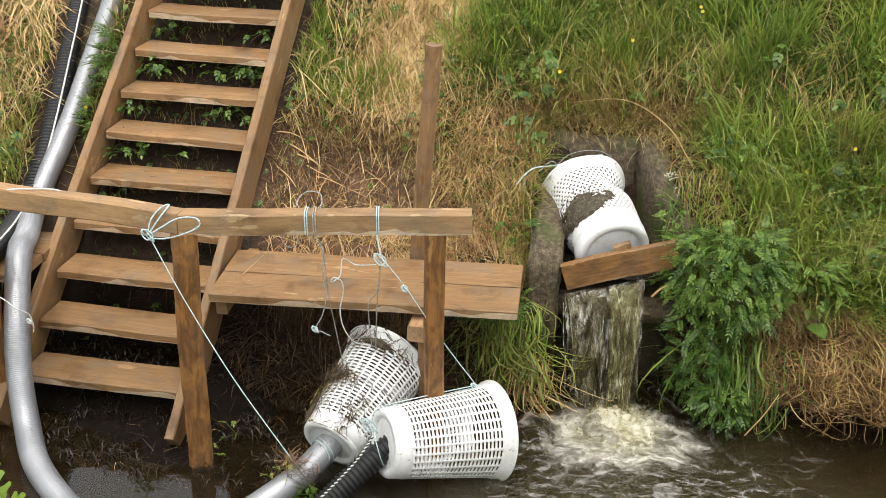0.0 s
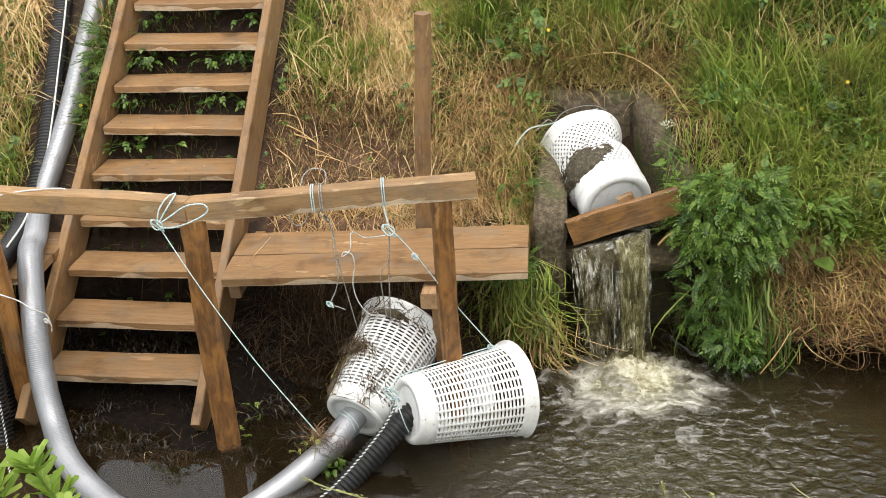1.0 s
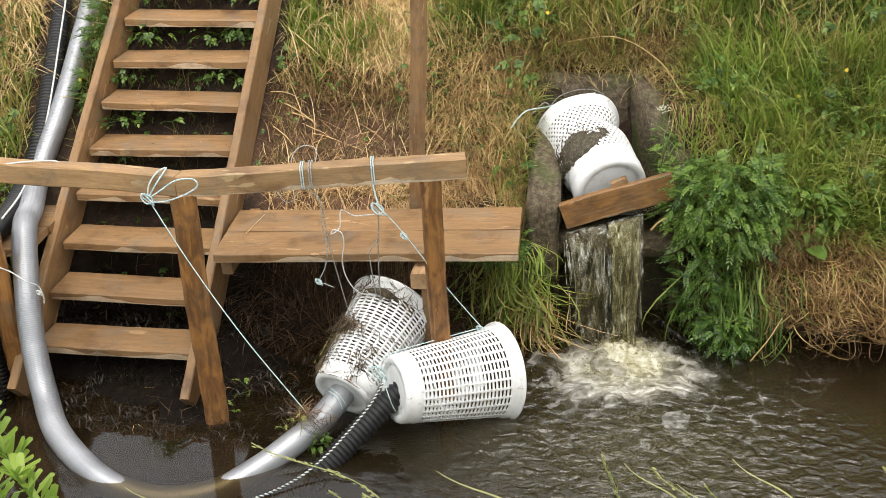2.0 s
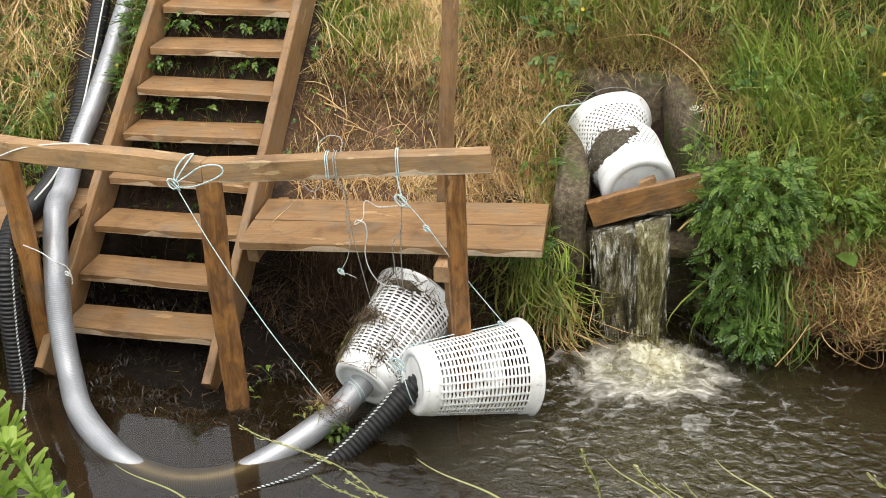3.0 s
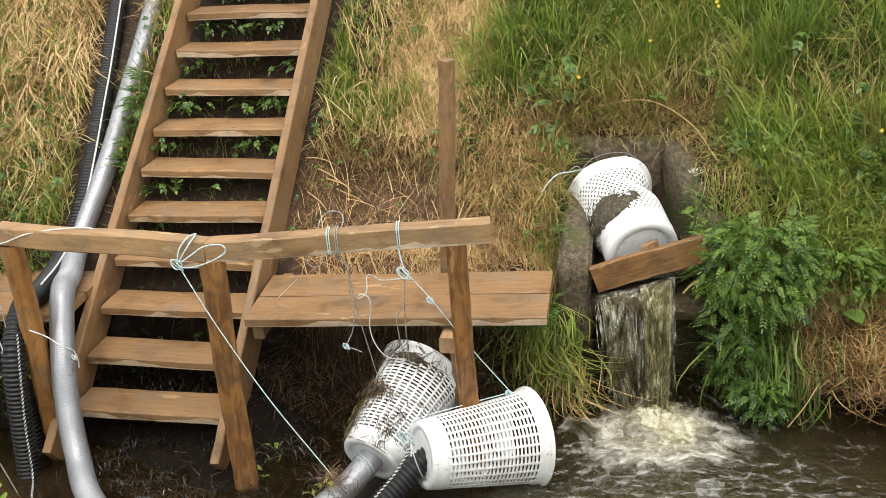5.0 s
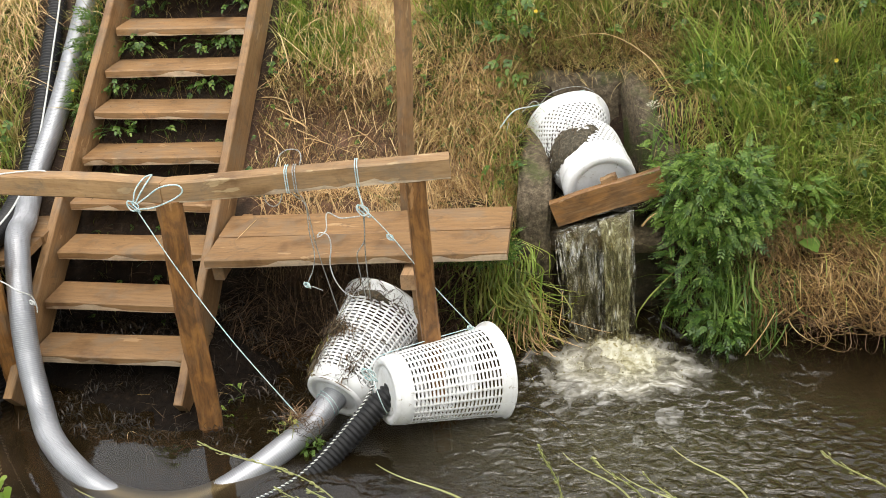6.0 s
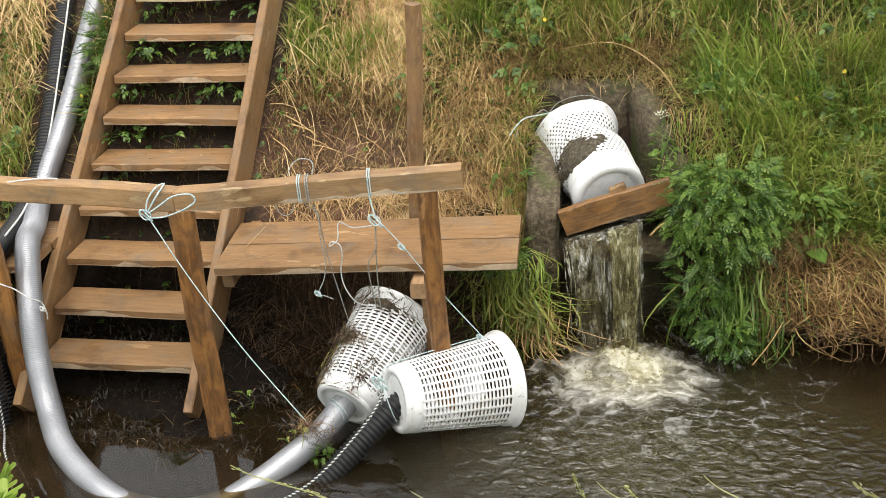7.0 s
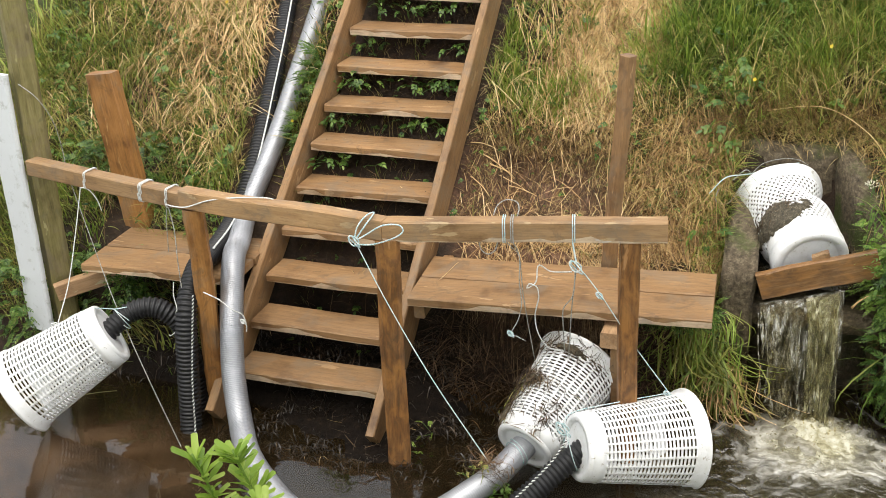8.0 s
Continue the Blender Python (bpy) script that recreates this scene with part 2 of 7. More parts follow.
def leaf_material(name, stops, trans=0.35, rough=0.5, patch=2.0):
    m, nt, b = material(name)
    geo = nt.nodes.new("ShaderNodeNewGeometry")
    v = mapped(nt)
    n = noise_of(nt, v, patch, 4, 0.6)
    add = nt.nodes.new("ShaderNodeMath")
    add.operation = "MULTIPLY_ADD"
    add.inputs[1].default_value = 0.65
    nt.links.new(geo.outputs["Random Per Island"], add.inputs[0])
    sub = nt.nodes.new("ShaderNodeMath")
    sub.operation = "MULTIPLY_ADD"
    sub.inputs[1].default_value, sub.inputs[2].default_value = 1.3, -0.47
    nt.links.new(n, sub.inputs[0])
    nt.links.new(sub.outputs[0], add.inputs[2])
    col = ramp(nt, add.outputs[0], stops)
    nt.links.new(col, b.inputs["Base Color"])
    b.inputs["Roughness"].default_value = rough
    tr = nt.nodes.new("ShaderNodeBsdfTranslucent")
    nt.links.new(col, tr.inputs["Color"])
    mx = nt.nodes.new("ShaderNodeMixShader")
    mx.inputs[0].default_value = trans
    nt.links.new(b.outputs[0], mx.inputs[1])
    nt.links.new(tr.outputs[0], mx.inputs[2])
    nt.links.new(mx.outputs[0], nt.nodes["Material Output"].inputs["Surface"])
    return m


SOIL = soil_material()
CONCRETE = concrete_material()
CONCRETE_SHADED = concrete_material("wet_shaded_concrete", 0.42)
GRASS = leaf_material("green_grass", [(0.02, (0.07, 0.125, 0.0174)), (0.22, (0.17, 0.265, 0.0391)), (0.48, (0.32, 0.43, 0.074)), (0.75, (0.50, 0.54, 0.1392)), (0.97, (0.68, 0.60, 0.2784))], 0.38)
GRASS_DARK = leaf_material("deep_green_grass", [(0.02, (0.035, 0.075, 0.0122)), (0.3, (0.085, 0.16, 0.0244)), (0.65, (0.18, 0.28, 0.0478)), (0.95, (0.36, 0.40, 0.1044))], 0.35)
GRASS_YELLOW = leaf_material("yellow_green_grass", [(0.02, (0.08, 0.105, 0.0157)), (0.3, (0.18, 0.21, 0.0348)), (0.65, (0.33, 0.32, 0.0696)), (0.95, (0.54, 0.46, 0.1653))], 0.4)
GRASS_DRY = leaf_material("dry_grass", [(0.02, (0.11, 0.06, 0.0209)), (0.22, (0.27, 0.165, 0.0539)), (0.5, (0.50, 0.345, 0.1261)), (0.9, (0.78, 0.61, 0.2871))], 0.22, 0.55)
STRAW = leaf_material("bleached_straw", [(0.02, (0.26, 0.135, 0.0522)), (0.25, (0.50, 0.30, 0.1261)), (0.55, (0.74, 0.51, 0.2436)), (0.95, (0.88, 0.69, 0.3828))], 0.15, 0.5)
STRAW_RED = leaf_material("ruddy_straw", [(0.02, (0.09, 0.042, 0.0139)), (0.3, (0.23, 0.125, 0.0435)), (0.6, (0.42, 0.26, 0.0957)), (0.95, (0.66, 0.46, 0.2001))], 0.15, 0.55, 4.0)
STRAW_BROWN = leaf_material("brown_straw", [(0.02, (0.05, 0.024, 0.0096)), (0.3, (0.14, 0.076, 0.0296)), (0.6, (0.29, 0.175, 0.0679)), (0.95, (0.52, 0.36, 0.161))], 0.12, 0.6, 6.0)
GRASS_MIX = leaf_material("yellowing_grass", [(0.02, (0.06, 0.085, 0.013)), (0.35, (0.16, 0.20, 0.0348)), (0.62, (0.34, 0.30, 0.0783)), (0.95, (0.58, 0.45, 0.174))], 0.3, 0.55)
LEAF = leaf_material("green_leaf", [(0.02, (0.024, 0.058, 0.0113)), (0.35, (0.065, 0.135, 0.0244)), (0.7, (0.14, 0.235, 0.0418)), (0.97, (0.27, 0.36, 0.0783))], 0.32, 0.38, 5.0)
LEAF_LIGHT = leaf_material("pale_green_leaf", [(0.05, (0.08, 0.16, 0.0218)), (0.5, (0.15, 0.26, 0.0391)), (0.95, (0.28, 0.38, 0.0783))], 0.35, 0.45, 6.0)
WEED_LIGHT = leaf_material("fresh_weed_leaf", [(0.05, (0.14, 0.25, 0.0261)), (0.5, (0.27, 0.40, 0.0566)), (0.95, (0.46, 0.57, 0.1305))], 0.4, 0.4, 6.0)
ROOT_BROWN = leaf_material("brown_roots", [(0.05, (0.06, 0.033, 0.0165)), (0.5, (0.18, 0.105, 0.0539)), (0.95, (0.40, 0.265, 0.1436))], 0.05, 0.8)
ROOTS_WET = leaf_material("wet_black_weed", [(0.05, (0.008, 0.006, 0.0035)), (0.6, (0.022, 0.015, 0.0078)), (0.9, (0.05, 0.033, 0.0174)), (0.99, (0.16, 0.12, 0.0696))], 0.05, 0.4, 7.0)
ROOTS = leaf_material("dead_roots", [(0.05, (0.022, 0.013, 0.007)), (0.5, (0.055, 0.034, 0.0165)), (0.95, (0.17, 0.11, 0.0522))], 0.05, 0.8)
PALE_SEED = leaf_material("pale_seed_grass", [(0.05, (0.30, 0.34, 0.1131)), (0.5, (0.46, 0.47, 0.1914)), (0.95, (0.62, 0.58, 0.2958))], 0.4, 0.5, 9.0)
FLOWER = leaf_material("yellow_petal", [(0.1, (0.62, 0.42, 0.0174)), (0.9, (0.75, 0.58, 0.0348))], 0.3)
PETAL_WHITE = leaf_material("white_petal", [(0.1, (0.6, 0.58, 0.4524)), (0.9, (0.8, 0.78, 0.6264))], 0.3)


def water_material():
    m, nt, b = material("murky_water")
    v = mapped(nt)
    geo = nt.nodes.new("ShaderNodeNewGeometry")
    dist = nt.nodes.new("ShaderNodeVectorMath")
    dist.operation = "DISTANCE"
    mp = nt.nodes.new("ShaderNodeMapping")
    mp.inputs["Scale"].default_value = (0.80, 1.15, 0.0)
    nt.links.new(geo.outputs["Position"], mp.inputs["Vector"])
    dist.inputs[1].default_value = (3.08 * 0.80, 0.95 * 1.15, 0.0)
    nt.links.new(mp.outputs[0], dist.inputs[0])
    near = ramp(nt, dist.outputs["Value"], [(0.0, grey(1.0)), (0.16, grey(0.95)), (0.28, grey(0.76)), (0.36, grey(0.62)), (0.46, grey(0.53)), (0.62, grey(0.46)), (0.85, grey(0.36)), (1.0, grey(0.0))])
    # froth: a torn lace of swirling cells that thins out away from the fall
    warp = node(nt, "ShaderNodeTexNoise", Scale=3.2, Detail=4.0, Roughness=0.6)
    nt.links.new(v, warp.inputs["Vector"])
    wv = nt.nodes.new("ShaderNodeVectorMath")
    wv.operation = "MULTIPLY_ADD"
    wv.inputs[1].default_value = (0.34, 0.34, 0.0)
    nt.links.new(warp.outputs["Color"], wv.inputs[0])
    nt.links.new(v, wv.inputs[2])
    f1 = noise_of(nt, wv.outputs[0], 5.0, 5, 0.58, 0.5)
    f2 = noise_of(nt, wv.outputs[0], 22, 4, 0.6, 0.2)
    cells = node(nt, "ShaderNodeTexVoronoi", Scale=6.0)
    cells.feature = "DISTANCE_TO_EDGE"
    nt.links.new(wv.outputs[0], cells.inputs["Vector"])
    lace = ramp(nt, cells.outputs["Distance"], [(0.0, grey(1.0)), (0.10, grey(0.55)), (0.28, grey(0.0))])
    lace = mix(nt, lace, ramp(nt, f1, [(0.36, grey(0.15)), (0.56, grey(1.0))]), 1.0, "MULTIPLY")
    s = mix(nt, mix(nt, f1, lace, 0.36), f2, 0.24)
    su = nt.nodes.new("ShaderNodeMath")
    su.operation = "MULTIPLY_ADD"
    su.inputs[1].default_value = 0.85
    nt.links.new(near, su.inputs[0])
    low = nt.nodes.new("ShaderNodeMath")
    low.operation, low.inputs[1].default_value = "SUBTRACT", 0.3
    nt.links.new(s, low.inputs[0])
    nt.links.new(low.outputs[0], su.inputs[2])
    froth = ramp(nt, su.outputs[0], [(0.62, grey(0.0)), (0.73, grey(0.24)), (0.85, grey(0.55)), (1.02, grey(0.9))])
    murk = ramp(nt, noise_of(nt, v, 2.2, 4, 0.6), [(0.3, (0.017, 0.012, 0.006)), (0.7, (0.040, 0.029, 0.014))])
    rough_at = nt.nodes.new("ShaderNodeVectorMath")
    rough_at.operation = "DISTANCE"
    rm = nt.nodes.new("ShaderNodeMapping")
    rm.inputs["Scale"].default_value = (0.6, 0.8, 0.0)
    nt.links.new(geo.outputs["Position"], rm.inputs["Vector"])
    rough_at.inputs[1].default_value = (3.25 * 0.6, 0.25 * 0.8, 0.0)
    nt.links.new(rm.outputs[0], rough_at.inputs[0])
    wide = nt.nodes.new("ShaderNodeMapRange")
    wide.inputs[1].default_value, wide.inputs[2].default_value, wide.inputs[3].default_value, wide.inputs[4].default_value = 0.15, 0.85, 1.0, 0.0
    nt.links.new(rough_at.outputs["Value"], wide.inputs[0])
    murk = mix(nt, murk, (0.070, 0.063, 0.033), wide.outputs[0])
    cloud_at = nt.nodes.new("ShaderNodeVectorMath")
    cloud_at.operation = "DISTANCE"
    cm = nt.nodes.new("ShaderNodeMapping")
    cm.inputs["Scale"].default_value = (0.75, 1.5, 0.0)
    nt.links.new(geo.outputs["Position"], cm.inputs["Vector"])
    cloud_at.inputs[1].default_value = (-0.75 * 0.75, -0.15 * 1.5, 0.0)
    nt.links.new(cm.outputs[0], cloud_at.inputs[0])
    cloud = nt.nodes.new("ShaderNodeMapRange")
    cloud.inputs[1].default_value, cloud.inputs[2].default_value, cloud.inputs[3].default_value, cloud.inputs[4].default_value = 0.3, 0.95, 0.85, 0.0
    nt.links.new(cloud_at.outputs["Value"], cloud.inputs[0])
    murk = mix(nt, murk, ramp(nt, noise_of(nt, v, 3.2, 4, 0.55, 0.4), [(0.36, (0.030, 0.018, 0.009)), (0.52, (0.085, 0.049, 0.024)), (0.68, (0.14, 0.086, 0.046))]), cloud.outputs[0])
    foamc = ramp(nt, f2, [(0.30, (0.20, 0.19, 0.15)), (0.5, (0.40, 0.39, 0.36)), (0.66, (0.60, 0.60, 0.59))])
    core = ramp(nt, dist.outputs["Value"], [(0.05, grey(0.6)), (0.45, grey(0.0))])
    foamc = mix(nt, foamc, ramp(nt, f2, [(0.34, (0.34, 0.30, 0.14)), (0.62, (0.66, 0.62, 0.45))]), core)
    nt.links.new(mix(nt, murk, foamc, froth), b.inputs["Base Color"])
    nt.links.new(ramp(nt, froth, [(0.0, grey(0.035)), (0.6, grey(0.55))]), b.inputs["Roughness"])
    b.inputs["IOR"].default_value = 1.6
    # part of the light passes into the tea-brown water
    clear = nt.nodes.new("ShaderNodeBsdfTransparent")
    clear.inputs["Color"].default_value = (0.84, 0.72, 0.49, 1)
    deep = nt.nodes.new("ShaderNodeBsdfGlossy")
    deep.inputs["Roughness"].default_value = 0.03
    sheen = node(nt, "ShaderNodeFresnel", IOR=1.68)
    film = nt.nodes.new("ShaderNodeMixShader")
    nt.links.new(sheen.outputs[0], film.inputs[0])
    nt.links.new(clear.outputs[0], film.inputs[1])
    nt.links.new(deep.outputs[0], film.inputs[2])
    inv = nt.nodes.new("ShaderNodeMath")
    inv.operation = "MULTIPLY_ADD"
    inv.inputs[1].default_value, inv.inputs[2].default_value = -0.40, 0.65
    nt.links.new(wide.outputs[0], inv.inputs[0])
    inv.use_clamp = True
    stir = nt.nodes.new("ShaderNodeMath")
    stir.operation = "MULTIPLY_ADD"
    stir.inputs[1].default_value = -0.5
    stir.use_clamp = True
    nt.links.new(cloud.outputs[0], stir.inputs[0])
    nt.links.new(inv.outputs[0], stir.inputs[2])
    inv = stir
    bare = nt.nodes.new("ShaderNodeMath")
    bare.operation, bare.inputs[0].default_value = "SUBTRACT", 1.0
    nt.links.new(froth, bare.inputs[1])
    seen = nt.nodes.new("ShaderNodeMath")
    seen.operation = "MULTIPLY"
    nt.links.new(inv.outputs[0], seen.inputs[0])
    nt.links.new(bare.outputs[0], seen.inputs[1])
    mx = nt.nodes.new("ShaderNodeMixShader")
    nt.links.new(seen.outputs[0], mx.inputs[0])
    nt.links.new(b.outputs[0], mx.inputs[1])
    nt.links.new(film.outputs[0], mx.inputs[2])
    nt.links.new(mx.outputs[0], nt.nodes["Material Output"].inputs["Surface"])
    # ripples: fine everywhere, coarse and strong near the fall
    r1 = noise_of(nt, v, 3.0, 2, 0.5)
    r2 = noise_of(nt, mapped(nt, (0.85, 1.15, 1.0)), 15, 1.8, 0.45, 0.6)
    hs = nt.nodes.new("ShaderNodeMath")
    hs.operation = "MULTIPLY"
    nt.links.new(r2, hs.inputs[0])
    nt.links.new(ramp(nt, rough_at.outputs["Value"], [(0.0, grey(1.0)), (0.35, grey(0.72)), (0.5, grey(0.42)), (0.66, grey(0.14)), (0.82, grey(0.04)), (0.98, grey(0.006))]), hs.inputs[1])
    tot = nt.nodes.new("ShaderNodeMath")
    tot.operation = "MULTIPLY_ADD"
    tot.inputs[1].default_value = 0.04
    nt.links.new(r1, tot.inputs[0])
    nt.links.new(hs.outputs[0], tot.inputs[2])
    # rings from scattered raindrops
    drops = node(nt, "ShaderNodeTexVoronoi", Scale=1.9)
    drops.voronoi_dimensions = "2D"
    nt.links.new(v, drops.inputs["Vector"])
    ring = ramp(nt, drops.outputs["Distance"], [(0.0, grey(0.2)), (0.03, grey(0.9)), (0.055, grey(0.1)), (0.08, grey(0.7)), (0.105, grey(0.15)), (0.13, grey(0.45)), (0.16, grey(0.25))])
    wet = nt.nodes.new("ShaderNodeMath")
    wet.operation, wet.inputs[1].default_value = "MULTIPLY_ADD", 0.004
    nt.links.new(ring, wet.inputs[0])
    nt.links.new(tot.outputs[0], wet.inputs[2])
    tot = wet
    bump(nt, b, tot.outputs[0], 1.0, 0.08)
    bump(nt, deep, tot.outputs[0], 1.0, 0.08)
    nt.links.new(deep.inputs["Normal"].links[0].from_socket, sheen.inputs["Normal"])
    return m


WATER = water_material()


def fall_material(name, clear_lo, clear_hi, thin, thick, white):
    """Falling water: clear olive film, broken by bright torn glints painted as pale colour."""
    m, nt, b = material(name)
    s1 = noise_of(nt, mapped(nt, (1.0, 1.0, 0.24)), 22, 5, 0.66, 1.2)
    s2 = noise_of(nt, mapped(nt, (1.0, 1.0, 0.40)), 8.5, 5, 0.62, 1.6)
    s = mix(nt, s1, s2, 0.55)
    col = ramp(nt, s, [(0.36, thin), (0.50, thick), (0.61, white)])
    nt.links.new(col, b.inputs["Base Color"])
    nt.links.new(ramp(nt, s, [(0.45, grey(0.06)), (0.65, grey(0.35))]), b.inputs["Roughness"])
    b.inputs["IOR"].default_value = 1.33
    nt.links.new(ramp(nt, s, [(0.44, grey(0.85)), (0.56, grey(0.45)), (0.66, grey(0.1))]), b.inputs["Transmission Weight"])
    clear = nt.nodes.new("ShaderNodeBsdfTransparent")
    clear.inputs["Color"].default_value = (0.86, 0.82, 0.66, 1)
    mx = nt.nodes.new("ShaderNodeMixShader")
    nt.links.new(ramp(nt, s, [(0.43, grey(clear_lo)), (0.62, grey(clear_hi))]), mx.inputs[0])
    nt.links.new(clear.outputs[0], mx.inputs[1])
    nt.links.new(b.outputs[0], mx.inputs[2])
    nt.links.new(mx.outputs[0], nt.nodes["Material Output"].inputs["Surface"])
    bump(nt, b, s, 1.0, 0.04)
    return m


FALL = fall_material("falling_water", 0.08, 0.80, (0.38, 0.355, 0.24), (0.54, 0.52, 0.41), (0.76, 0.76, 0.72))
FALL_THICK = fall_material("olive_falling_water", 0.6, 0.94, (0.36, 0.325, 0.14), (0.48, 0.45, 0.22), (0.68, 0.65, 0.47))



def paint_white():
    m, nt, b = material("worn_white_paint")
    v = mapped(nt, (1, 1, 0.4))
    n = noise_of(nt, v, 14, 6, 0.7)
    nt.links.new(ramp(nt, n, [(0.3, (0.44, 0.45, 0.42)), (0.45, (0.66, 0.68, 0.69))]), b.inputs["Base Color"])
    b.inputs["Roughness"].default_value = 0.5
    return m


PAINT = paint_white()


# ---- building helpers ----
def link(name, mesh, mat, parent=None, label="", m=None):
    ob = new(name, mesh)
    if mat is not None and not mesh.materials:
        mesh.materials.append(mat)
    if parent is not None:
        ob.parent = parent
        ob.matrix_parent_inverse = parent.matrix_world.inverted()
    if m is not None:
        ob.matrix_world = m
    if label:
        ob["label"] = label
    return ob


def part(name, bm, mat, parent, label="", m=None):
    me = bpy.data.meshes.new(name)
    bm.normal_update()
    bm.to_mesh(me)
    bm.free()
    return link(name, me, mat, parent, label, m)


def thing(name, at, label, category, group="", kind=""):
    ob = new(name)
    ob.empty_display_size = 0.1
    ob.matrix_world = Matrix.Translation(at)
    bpy.context.view_layer.update()
    return tagged(ob, label, category, group, kind)


def mesh_np(name, verts, quads=None, tris=None, smooth=True):
    """A mesh from arrays of places and corner indices."""
    me = bpy.data.meshes.new(name)
    verts = np.asarray(verts, dtype=np.float32)
    loops, starts, n = [], [], 0
    for f in (quads, tris):
        if f is not None and len(f):
            f = np.asarray(f, dtype=np.int32)
            k = f.shape[1]
            loops.append(f.ravel())
            starts.append(n + np.arange(len(f), dtype=np.int32) * k)
            n += f.size
    loops, starts = np.concatenate(loops), np.concatenate(starts)
    me.vertices.add(len(verts))
    me.vertices.foreach_set("co", verts.ravel())
    me.loops.add(len(loops))
    me.loops.foreach_set("vertex_index", loops)
    me.polygons.add(len(starts))
    me.polygons.foreach_set("loop_start", starts)
    me.polygons.foreach_set("use_smooth", np.full(len(starts), smooth))
    me.update(calc_edges=True)
    me.validate()
    return me


def frame_along(p0, p1, up=(0, 0, 1)):
    """A pose at p0 with x towards p1 and z near up."""
    x = (Vector(p1) - Vector(p0)).normalized()
    y = Vector(up).cross(x).normalized()
    z = x.cross(y)
    return Matrix(((x[0], y[0], z[0], p0[0]), (x[1], y[1], z[1], p0[1]), (x[2], y[2], z[2], p0[2]), (0, 0, 0, 1)))


def board_bm(length, width, depth, seed, wobble=0.004, cuts=9, bevel=0.006):
    """A sawn board from x = 0 to length, middle of its section on the axis, with uneven, worn edges."""
    rnd = random.Random(seed)
    bm = bmesh.new()
    ring = []
    b = bevel
    section = [(-width / 2 + b, -depth / 2), (width / 2 - b, -depth / 2), (width / 2, -depth / 2 + b), (width / 2, depth / 2 - b), (width / 2 - b, depth / 2), (-width / 2 + b, depth / 2), (-width / 2, depth / 2 - b), (-width / 2, -depth / 2 + b)]
    ph = [rnd.uniform(0, 6) for _ in range(6)]
    for i in range(cuts + 1):
        s = i / cuts
        x = s * length
        dy = wobble * (math.sin(3 * s + ph[0]) + 0.5 * math.sin(9 * s + ph[1]))
        dz = wobble * (math.sin(2.5 * s + ph[2]) + 0.5 * math.sin(8 * s + ph[3]))
        row = []
        for y, z in section:
            nick = rnd.uniform(-1, 1) * wobble * 0.35
            row.append(bm.verts.new((x, y + dy + nick, z + dz + nick * 0.6)))
        ring.append(row)
    for i in range(cuts):
        for j in range(8):
            bm.faces.new((ring[i][j], ring[i][(j + 1) % 8], ring[i + 1][(j + 1) % 8], ring[i + 1][j]))
    bm.faces.new(list(reversed(ring[0])))
    bm.faces.new(ring[-1])
    return bm


def board(name, p0, p1, width, depth, mat, parent, up=(0, 0, 1), label="", seed=0, wobble=0.004, bevel=0.006):
    """A board from p0 to p1: width across, depth along up."""
    length = (Vector(p1) - Vector(p0)).length
    bm = board_bm(length, width, depth, seed, wobble, max(4, int(length / 0.055)), bevel)
    return part(name, bm, mat, parent, label, frame_along(p0, p1, up))


def smooth_path(points, step):
    """Even steps along a smooth line through the points."""
    p = np.array(points, dtype=float)
    p = np.vstack([2 * p[0] - p[1], p, 2 * p[-1] - p[-2]])
    out = []
    for i in range(1, len(p) - 2):
        t = np.linspace(0, 1, 40, endpoint=False)[:, None]
        a, b, c, d = p[i - 1], p[i], p[i + 1], p[i + 2]
        out.append(0.5 * (2 * b + (c - a) * t + (2 * a - 5 * b + 4 * c - d) * t ** 2 + (3 * b - a - 3 * c + d) * t ** 3))
    out = np.vstack(out + [p[-2:-1]])
    s = np.r_[0, np.cumsum(np.linalg.norm(np.diff(out, axis=0), axis=1))]
    n = max(3, int(s[-1] / step))
    u = np.linspace(0, s[-1], n + 1)
    return np.column_stack([np.interp(u, s, out[:, k]) for k in range(3)])


def tube(name, line, radii, sides=12, cap=True):
    n = len(line)
    tan = np.gradient(line, axis=0)
    tan /= np.linalg.norm(tan, axis=1)[:, None]
    u = np.cross(tan[0], (0.31, 0.22, 0.92))
    u /= np.linalg.norm(u)
    us = []
    for t in tan:
        u = u - t * (u @ t)
        u = u / np.linalg.norm(u)
        us.append(u)
    us = np.array(us)
    vs = np.cross(tan, us)
    a = np.linspace(0, 2 * np.pi, sides, endpoint=False)
    radii = np.broadcast_to(np.asarray(radii, dtype=float), (n,))
    pts = line[:, None, :] + radii[:, None, None] * (np.cos(a)[None, :, None] * us[:, None, :] + np.sin(a)[None, :, None] * vs[:, None, :])
    i, j = np.meshgrid(np.arange(n - 1), np.arange(sides), indexing="ij")
    k = (j + 1) % sides
    quads = np.stack([i * sides + j, i * sides + k, (i + 1) * sides + k, (i + 1) * sides + j], -1).reshape(-1, 4)
    verts = pts.reshape(-1, 3)
    tris = None
    if cap:
        c = len(verts)
        verts = np.vstack([verts, line[:1], line[-1:]])
        r = np.arange(sides)
        tris = np.vstack([np.column_stack([np.full(sides, c), (r + 1) % sides, r]), np.column_stack([np.full(sides, c + 1), (n - 1) * sides + r, (n - 1) * sides + (r + 1) % sides])])
    return mesh_np(name, verts, quads, tris)


